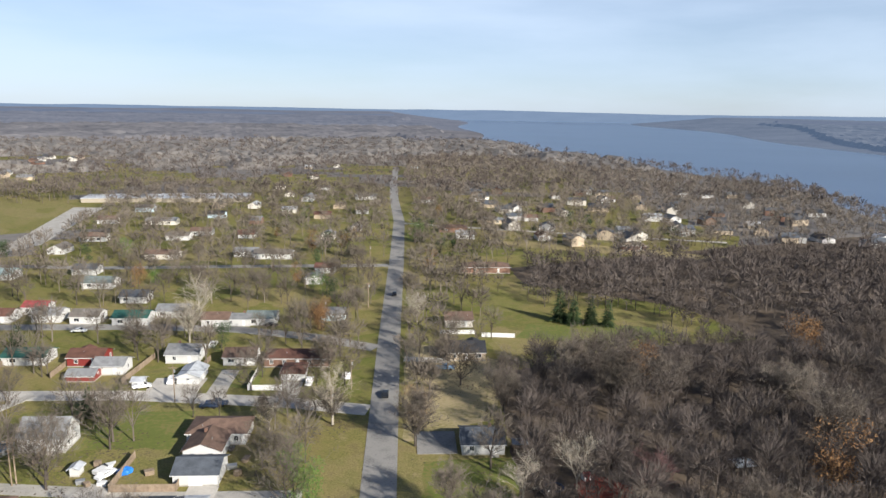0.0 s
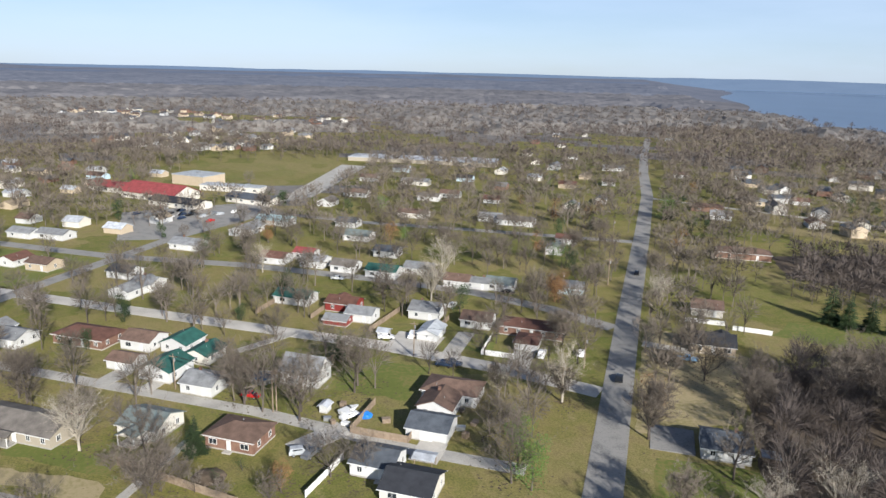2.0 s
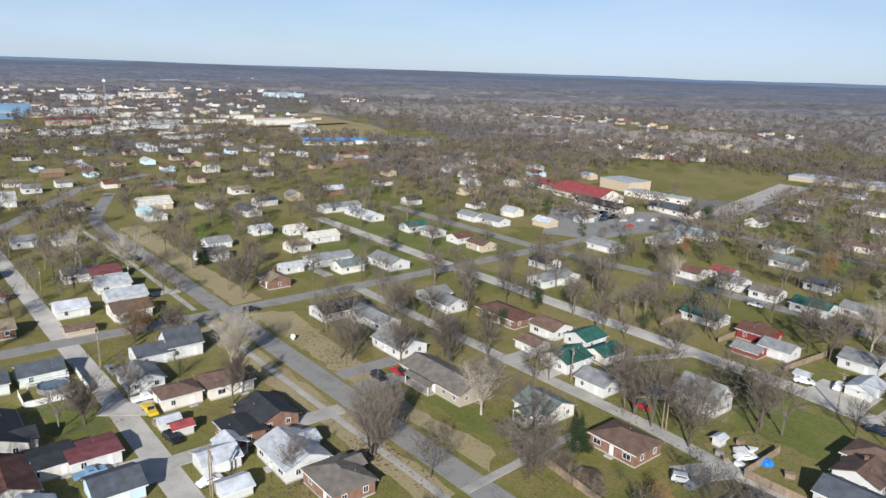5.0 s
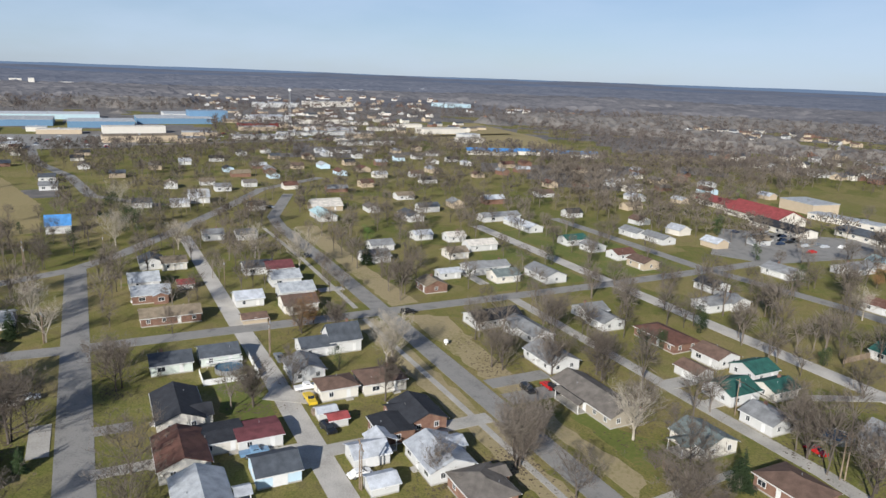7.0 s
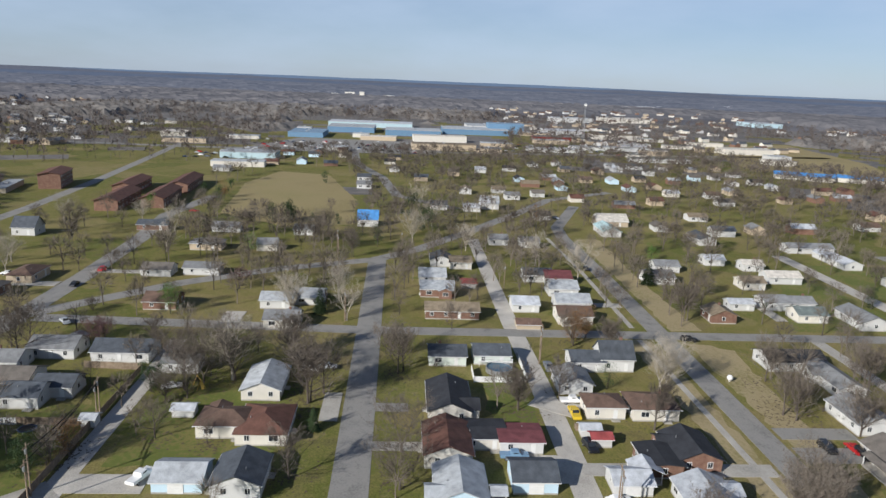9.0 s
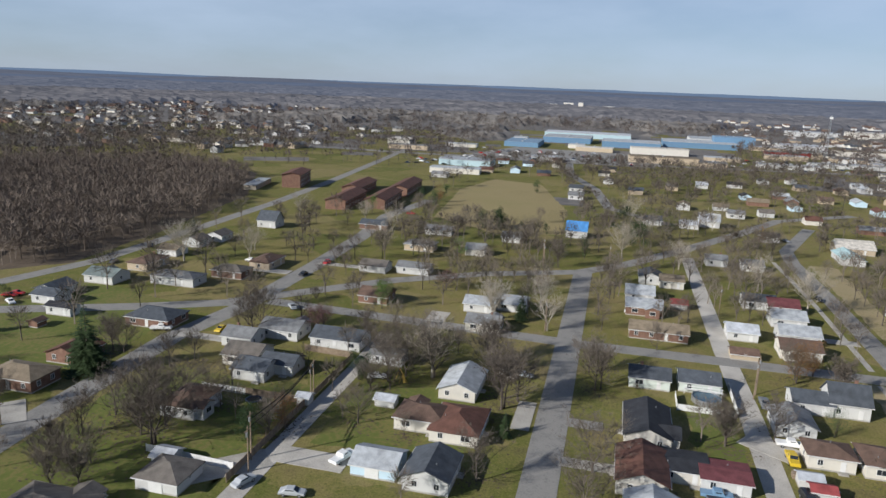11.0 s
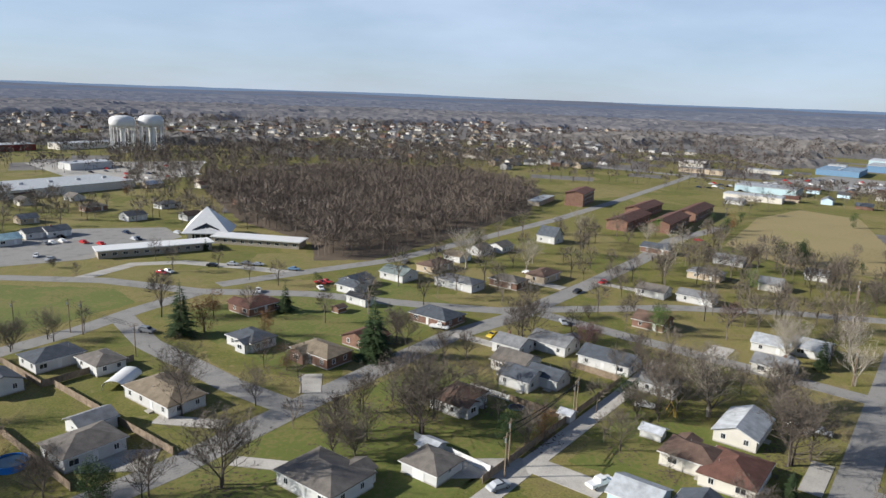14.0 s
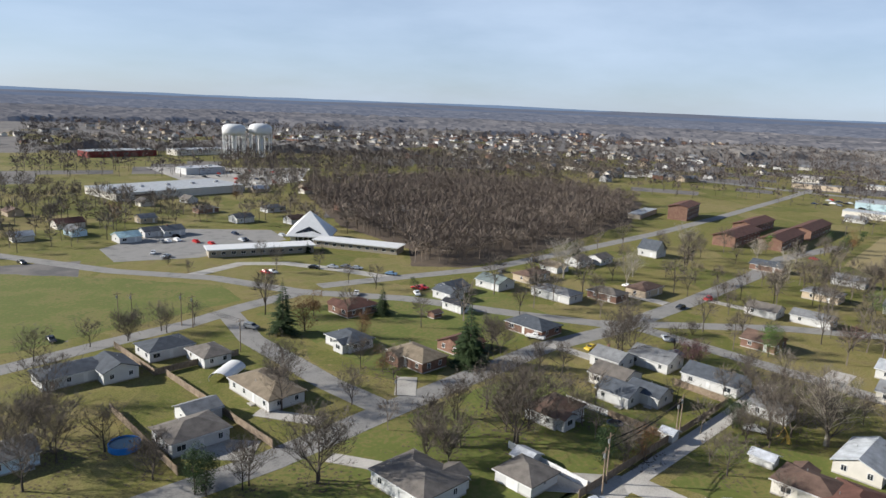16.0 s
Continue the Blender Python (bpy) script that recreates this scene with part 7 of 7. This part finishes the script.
distant_houses(90, -1000, -560, -640, -300, 6)
distant_houses(40, -520, -330, 540, 760, 7)
distant_houses(60, -1300, -820, 200, 520, 8)
distant_houses(50, 60, 330, 380, 640, 9)
distant_houses(260, -1500, -600, -1000, -560, 1)
distant_houses(130, -1900, -1050, 150, 900, 2)
distant_houses(60, -900, -420, 760, 1000, 3)
distant_houses(110, -900, -200, -1500, -900, 4)



def far_cars(lots, seed):
    """Cars on the lots by the shops, too far and too many to tell apart."""
    r = random.Random(seed)
    for key in ("white", "silver", "grey", "black", "red", "navy"):
        bm = bmesh.new()
        for x0, x1, y0, y1, n in lots:
            for _ in range(max(1, n // 6)):
                x, y = r.uniform(x0, x1), y0 + 8 * round(r.uniform(0, y1 - y0) / 8)
                z = height(x, y)
                box(bm, x - 0.95, x + 0.95, y - 2.3, y + 2.3, z + 0.3, z + 0.95)
                box(bm, x - 0.8, x + 0.8, y - 1.4, y + 0.9, z + 0.95, z + 1.5)
        tagged(new("distant_cars", mesh_of("distant_cars", bm, car_mat[key])), "many small %s cars on far car parks" % key, "cars", kind="stuff")


far_cars([(-800, -690, -140, 40, 84), (-390, -275, -560, -470, 36), (-830, -740, 100, 260, 54), (-195, -140, -315, -275, 12), (-255, -205, 290, 330, 24), (-680, -600, -180, -130, 24)], 15)
r_shop = random.Random(23)
for k in range(34):
    x, y = -690 - abs(r_shop.gauss(0, 120)) - (20 if k % 2 else 0), r_shop.uniform(-330, 420)
    if not (-800 < x < -690 and -140 < y < 40) and free(x, y, 34):
        BUILT.append((x, y))
        big_building(x, y, r_shop.uniform(12, 22), r_shop.uniform(18, 46), r_shop.uniform(3.4, 5), r_shop.uniform(-4, 4), r_shop.choice(("white", "cream", "tan", "cream", "stone")), r_shop.choice(("white", "lightgrey", "grey", "cream")), SHOP, "shop_building", "building")

# ---- woods ----
NEAR_WOOD = [(24, 95), (26, 185), (44, 200), (70, 210), (125, 215), (170, 225), (170, 60), (60, 60)]
SIDE_WOOD = [(125, 215), (150, 250), (120, 268), (56, 292), (52, 330), (150, 345), (330, 380), (470, 560), (470, 60), (170, 60), (170, 225)]
woods("woods", fill(NEAR_WOOD, 5.2, 1, 6, 14), 0, m_thicket, "dense bare grey-brown woods beside the road")
woods("woods", fill(SIDE_WOOD, 6.6, 2, 8, 15) + fill([(98, 222), (150, 250), (120, 268), (56, 292), (46, 262), (90, 248)], 6.6, 4, 8, 13), 1, m_thicket, "dense bare grey-brown woods reaching to the lake")
CHURCH_WOOD = [(-206, -204), (-224, -190), (-279, -192), (-385, -208), (-470, -250), (-505, -330), (-460, -425), (-314, -440), (-240, -300), (-228, -228)]
woods("woods", fill(CHURCH_WOOD, 5.8, 3, 8, 14), 1, m_copse, "dense bare brown woods behind the church")


def town_trees(poly, gap, seed, keep, lo=8, hi=13, clear=8):
    return [p for p in fill(poly, gap, seed, lo, hi, keep) if free(p[0], p[1], clear) and off_road(p[0], p[1]) and not any(inside(p[0], p[1], q) for q in (HAY, LAWN, LOTS, YARD, CHURCH_WOOD))]


# trees in the near blocks
woods("trees", town_trees([(-330, -100), (-210, -100), (-210, 230), (-330, 230)], 12.5, 12, 0.75, 9, 15), 0, m_twig, "bare street trees between far houses")
woods("trees", town_trees([(-195, 95), (-8, 140), (-8, 330), (-195, 330)], 11.5, 11, 0.7, 9, 15), 0, m_twig, "bare yard trees between houses")
woods("trees", town_trees([(-195, -95), (-60, -95), (-60, 80), (-195, 80)], 15, 13, 0.4, 7, 12), 0, m_twig, "small bare yard trees")
for x, y, h in town_trees([(-330, 100), (-8, 140), (40, 440), (-330, 440)], 34, 14, 0.4, 6, 10) + town_trees([(-420, -170), (-210, -170), (-210, 90), (-420, 90)], 40, 15, 0.4, 6, 10):
    tree(rnd.choice(("cedar", "spruce", "cedar", "fresh", "rust")), x, y, h)
TAKEN = [(o.location.x, o.location.y) for o in scene.objects if o.parent is None and o.get("category") == "tree"]
for poly, gap, seed, keep, lo, hi in (
        ([(-350, -98), (-205, -98), (-120, -115), (-110, -180), (-350, -172)], 17, 61, 0.75, 9, 15),
        ([(-420, -96), (-250, -96), (-250, 85), (-420, 85)], 15, 67, 0.7, 9, 14),
        ([(-190, -92), (-66, -92), (-66, 80), (-190, 80)], 26, 62, 0.4, 7, 12),
        ([(-200, 90), (-60, 90), (-12, 150), (-12, 250), (-200, 250)], 22, 63, 0.42, 9, 15),
        ([(2, 100), (24, 100), (34, 250), (2, 330)], 13, 64, 0.6, 9, 13),
        ([(-118, -182), (-44, -174), (-44, -104), (-104, -104)], 24, 65, 0.4, 8, 13)):
    for x, y, h in town_trees(poly, gap, seed, keep, lo, hi, 7):
        if all((x - a) ** 2 + (y - b) ** 2 > 64 for a, b in TAKEN):
            TAKEN.append((x, y))
            tree(rnd.choice(("bare", "bare", "tall", "bare", "tall", "pale")), x, y, h)
for x, y, h in fill(NEAR_WOOD, 16, 66, 11, 16, 0.45):
    tree(rnd.choice(("tall", "bare", "tall", "bare", "tall", "rust")), x, y, h)
# hedge round the hay field
for k in range(15):
    hx, hy = (-345 - 2 * k, -10 - 5.2 * k) if k < 8 else (-362 - 14 * (k - 7), -90 - 1.2 * (k - 7))
    tree(rnd.choice(("bush", "brush", "cedar")), hx + rnd.uniform(-2, 2), hy + rnd.uniform(-2, 2), rnd.uniform(3, 6))
woods("trees", LONE, 0, m_twig, "bare trees along the streets of the farther blocks")
# belts of trees farther off
woods("trees", town_trees([(-320, 240), (-8, 330), (-14, 620), (-420, 640), (-560, 380)], 10, 21, 0.75, 10, 16), 1, m_twig, "bare trees between the houses of the far blocks")
woods("trees", town_trees([(2, 150), (52, 330), (60, 470), (10, 620), (0, 330)], 8.5, 22, 0.8, 9, 14), 1, m_twig, "bare trees beside the main road")
woods("trees", town_trees([(60, 350), (330, 400), (470, 600), (330, 760), (150, 1000), (0, 1100), (0, 620)], 10, 23, 0.9, 9, 14), 1, m_twig, "bare woods between far houses and the lake")
woods("trees", town_trees([(-700, -110), (-330, -110), (-330, 340), (-600, 420), (-720, 340)], 11, 24, 0.62, 9, 15), 1, m_twig, "bare trees between the houses of the far blocks")
woods("trees", town_trees([(-700, -640), (-350, -640), (-190, -310), (-230, -260), (-420, -470), (-700, -250)], 11.5, 25, 0.8, 10, 15), 1, m_twig, "bare trees between far houses")


woods("trees", town_trees([(-20, -320), (-115, -305), (-200, -345), (-180, -430), (-120, -560), (-20, -560)], 11, 26, 0.75, 9, 15), 1, m_twig, "bare trees between houses behind the church")


def ring_woods(r0, r1, a0, a1, gap, seed, keep, lo, hi):
    out, r = [], r0
    q = random.Random(seed)
    while r < r1:
        a = a0
        while a < a1:
            rr, aa = r + q.uniform(-0.5, 0.5) * gap, a + q.uniform(-0.5, 0.5) * gap / r
            x, y = rr * math.cos(aa), rr * math.sin(aa)
            clump = 0.5 + 0.9 * noise.noise((x / 170, y / 170, 5))
            if q.random() < keep * (0.45 + clump) and lake(x, y) < 0.15:
                out.append((x, y, q.uniform(lo, hi)))
            a += gap / r
        r += gap
    return out


def keep_open(ps):
    shops = [(-680, -160), (-1100, -130), (-1100, 180), (-690, 90)]
    meadow = [(-891, 370), (-639, 320), (-590, 451), (-748, 520), (-990, 550)]
    return [p for p in ps if not (inside(p[0], p[1], shops) or inside(p[0], p[1], meadow) or inside(p[0], p[1], HAY)) and free(p[0], p[1], 10)]


woods("distant_trees", keep_open(ring_woods(600, 1000, radians(48), radians(255), 12.5, 31, 0.75, 10, 16)), 2, m_thicket, "far bare woods and town trees")
woods("distant_trees", keep_open(ring_woods(1000, 1500, radians(48), radians(255), 21, 32, 0.9, 12, 17)), 2, m_thicket, "far bare woods beyond the town")
QUARTERS = [(-1500, -600, -1000, -560), (-1900, -1050, 150, 900), (-900, -420, 760, 1000), (-900, -200, -1500, -900), (-1000, -560, -640, -300), (-1300, -660, -180, 560), (-180, 40, 500, 960)]


def far_canopy(r0, r1, mat, name, label, kind, seed):
    """The closed roof of bare crowns over the far woods, lumpy tree by tree, open over fields, quarters and the lake."""
    rg = random.Random(seed)
    radii, seg = [r0], 560
    while radii[-1] < r1:
        radii.append(radii[-1] * 1.0085)
    a0, a1 = radians(44), radians(262)
    V, up, F = [], [], []
    for r in radii:
        for k in range(seg + 1):
            a = a0 + (a1 - a0) * k / seg + rg.uniform(-0.3, 0.3) * (a1 - a0) / seg
            x, y = r * math.cos(a), r * math.sin(a)
            w = 0.3 + noise.noise((x / 210, y / 210, 11)) + 0.5 * noise.noise((x / 60, y / 60, 4)) + min(0.6, (r - 1500) / 1800)
            for xa, xb, ya, yb in QUARTERS:
                w -= 0.75 * min(1, max(0, min(x - xa, xb - x, y - ya, yb - y) / 80))
            if lake(x, y) > 0.02 or r == r0:
                w = -1
            g = height(x, y)
            lump = 9.5 + 3.5 * noise.noise((x / 90, y / 90, 2)) + rg.uniform(-2.6, 2.6)
            V.append((x, y, g + lump * min(1, w * 5) if w > 0 else g - 1.5))
            up.append(w > 0)
    n = seg + 1
    for i in range(len(radii) - 1):
        for k in range(seg):
            q = (i * n + k, (i + 1) * n + k, (i + 1) * n + k + 1, i * n + k + 1)
            if any(up[v] for v in q):
                F.append(q)
    me = bpy.data.meshes.new(name)
    me.from_pydata(V, [], F)
    me.materials.append(mat)
    me.materials.append(m_shore_haze)
    # crowns across the lake switch to the colour with blue haze painted in
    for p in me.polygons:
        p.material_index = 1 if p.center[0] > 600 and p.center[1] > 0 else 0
    tagged(new(name, me), label, "woods", kind=kind)


far_canopy(860.0, 1500, m_canopy, "far_woods", "wide grey-brown bare woods beyond the town", "stuff", 41)
# these two tiers carry painted haze, the farther one bluer and brighter
far_canopy(1480.0, 2250, m_middle_haze, "backdrop", "grey-brown bare woods with thin haze painted in", "structure", 42)
far_canopy(2220.0, 3350, m_beyond_haze, "backdrop", "bare woods rolling to the horizon, blue-grey from painted haze", "structure", 43)


# ---- overhead wires ----
def wire(x0, y0, x1, y1, z0, z1):
    V, F = [], []
    a, b = Vector((x0, y0, z0)), Vector((x1, y1, z1))
    pts = [a.lerp(b, k / 8) - Vector((0, 0, 3.2 * (k / 8) * (1 - k / 8))) for k in range(9)]
    for p, q in zip(pts, pts[1:]):
        limb(V, F, p, q, 0.025, 0.025, 3)
    tagged(new("overhead_wire", raw_mesh("overhead_wire", V, F, m_black)), "thin black overhead wire sagging between poles", "wire", "overhead wires")


POLES = [(o.location.x, o.location.y) for o in scene.objects if o.get("category") == "pole"]
for i, (x0, y0) in enumerate(POLES):
    for x1, y1 in POLES[i + 1:]:
        if 18 < math.hypot(x1 - x0, y1 - y0) < 48 and min(abs(x1 - x0), abs(y1 - y0)) < 9:
            for k in (-0.9, 0, 0.9):
                wire(x0 + k, y0, x1 + k, y1, 8.6, 8.6)


# ---- shrubs by the house walls ----
q = random.Random(77)
for o in [o for o in scene.objects if o.parent is None and o.get("category") == "house" and math.hypot(o.location.x, o.location.y) < 190]:
    w = [c for c in o.children if c.name.startswith("wall")][0].dimensions
    for _ in range(q.choice((1, 1, 2))):
        p = o.matrix_basis @ Vector((q.uniform(-0.45, 0.45) * w.x, q.choice((-1, 1)) * (w.y / 2 + 1.1), 0))
        tree(q.choice(("bush", "bush", "brush")), p.x, p.y, q.uniform(1.0, 1.9))


def swing_set(x, y, rot):
    ob = thing("swing_set", pose(x, y, 0, 0, 0, rot), "yellow wooden swing set with a slide in a back yard", "swing set")
    for sx in (-1.6, 1.6):
        for sy in (-1, 1):
            V, F = [], []
            limb(V, F, Vector((sx, sy * 1.1, -0.1)), Vector((sx, 0, 2.3)), 0.08, 0.08, 4)
            o = new("leg", raw_mesh("leg", V, F, m_yellow))
            o.parent = ob
    V, F = [], []
    limb(V, F, Vector((-1.8, 0, 2.3)), Vector((1.8, 0, 2.3)), 0.08, 0.08, 4)
    o = new("beam", raw_mesh("beam", V, F, m_yellow))
    o.parent = ob
    for k in (-0.8, 0.5):
        bm = bmesh.new()
        box(bm, k - 0.25, k + 0.25, -0.1, 0.1, 0.5, 0.55)
        box(bm, k - 0.22, k - 0.2, -0.01, 0.01, 0.54, 2.3)
        box(bm, k + 0.2, k + 0.22, -0.01, 0.01, 0.54, 2.3)
        part("swing", bm, m_black, ob)
    bm = bmesh.new()
    box(bm, 1.7, 3.6, -0.3, 0.3, 0, 0.08)
    o = part("slide", bm, m_yellow, ob)
    o.matrix_basis = pose(0, 0, 1.9) @ pose(1.7, 0, 0, 0, 40, 0) @ pose(-1.7, 0, 0)


m_yellow = material("yellow_paint", [(0.42, 0.28, 0.05), (0.5, 0.34, 0.07)], 0.6, 1.0)
swing_set(-160, -36, 30)


def porch(x, y, rot, L, D, roof):
    ob = thing("porch", pose(x, y, 0, 0, 0, rot), "white front porch with posts and a small gabled roof", "porch", "porches")
    part("roof", gable_roof(L, D, 2.5, D * 0.22, 0.25, 0.14), roof_mat[roof], ob)
    for sx in (-1, 1):
        for sy in (-1, 1):
            bm = bmesh.new()
            tube(bm, sx * (L / 2 - 0.15), sy * (D / 2 - 0.15), 0, 2.55, 0.1, 0.1, 6)
            part("post", bm, m_white, ob)
    bm = bmesh.new()
    box(bm, -L / 2, L / 2, -D / 2, D / 2, -0.1, 0.3)
    part("floor", bm, m_concrete, ob)


porch(-98, 111.5, 90, 3.4, 4.2, "sage")
porch(-123, 56, 0, 4.5, 5.5, "white")
porch(-115, 27.5, 90, 2.6, 3.2, "white")
porch(-124, 103, 0, 9, 2.4, "taupe")


def fallen_leaves():
    """Loose drifts of last year's leaves on the lawns under the bare trees."""
    rnd = random.Random(77)
    V, F = [], []
    for x, y, r in shed:
        if math.hypot(x, y) > 330:
            continue
        ox, oy = rnd.gauss(0, 0.3) * r, rnd.gauss(0, 0.3) * r
        for _ in range(90):
            px, py = x + ox + rnd.gauss(0, 0.75) * r, y + oy + rnd.gauss(0, 0.75) * r
            if not off_road(px, py, 5):
                continue
            z, n, s = height(px, py) + 0.045, len(V), rnd.uniform(0.12, 0.42)
            a = rnd.random() * math.tau
            for k in range(3):
                b = a + k * 2.1 + rnd.uniform(-0.4, 0.4)
                V.append((px + s * math.cos(b), py + s * math.sin(b), z + rnd.uniform(-0.01, 0.05)))
            F.append((n, n + 1, n + 2))
    me = raw_mesh("fallen_leaves", V, F, m_litter)
    tagged(new("fallen_leaves", me), "brown fallen leaves scattered over the lawns under bare trees", "leaves", kind="stuff")


fallen_leaves()
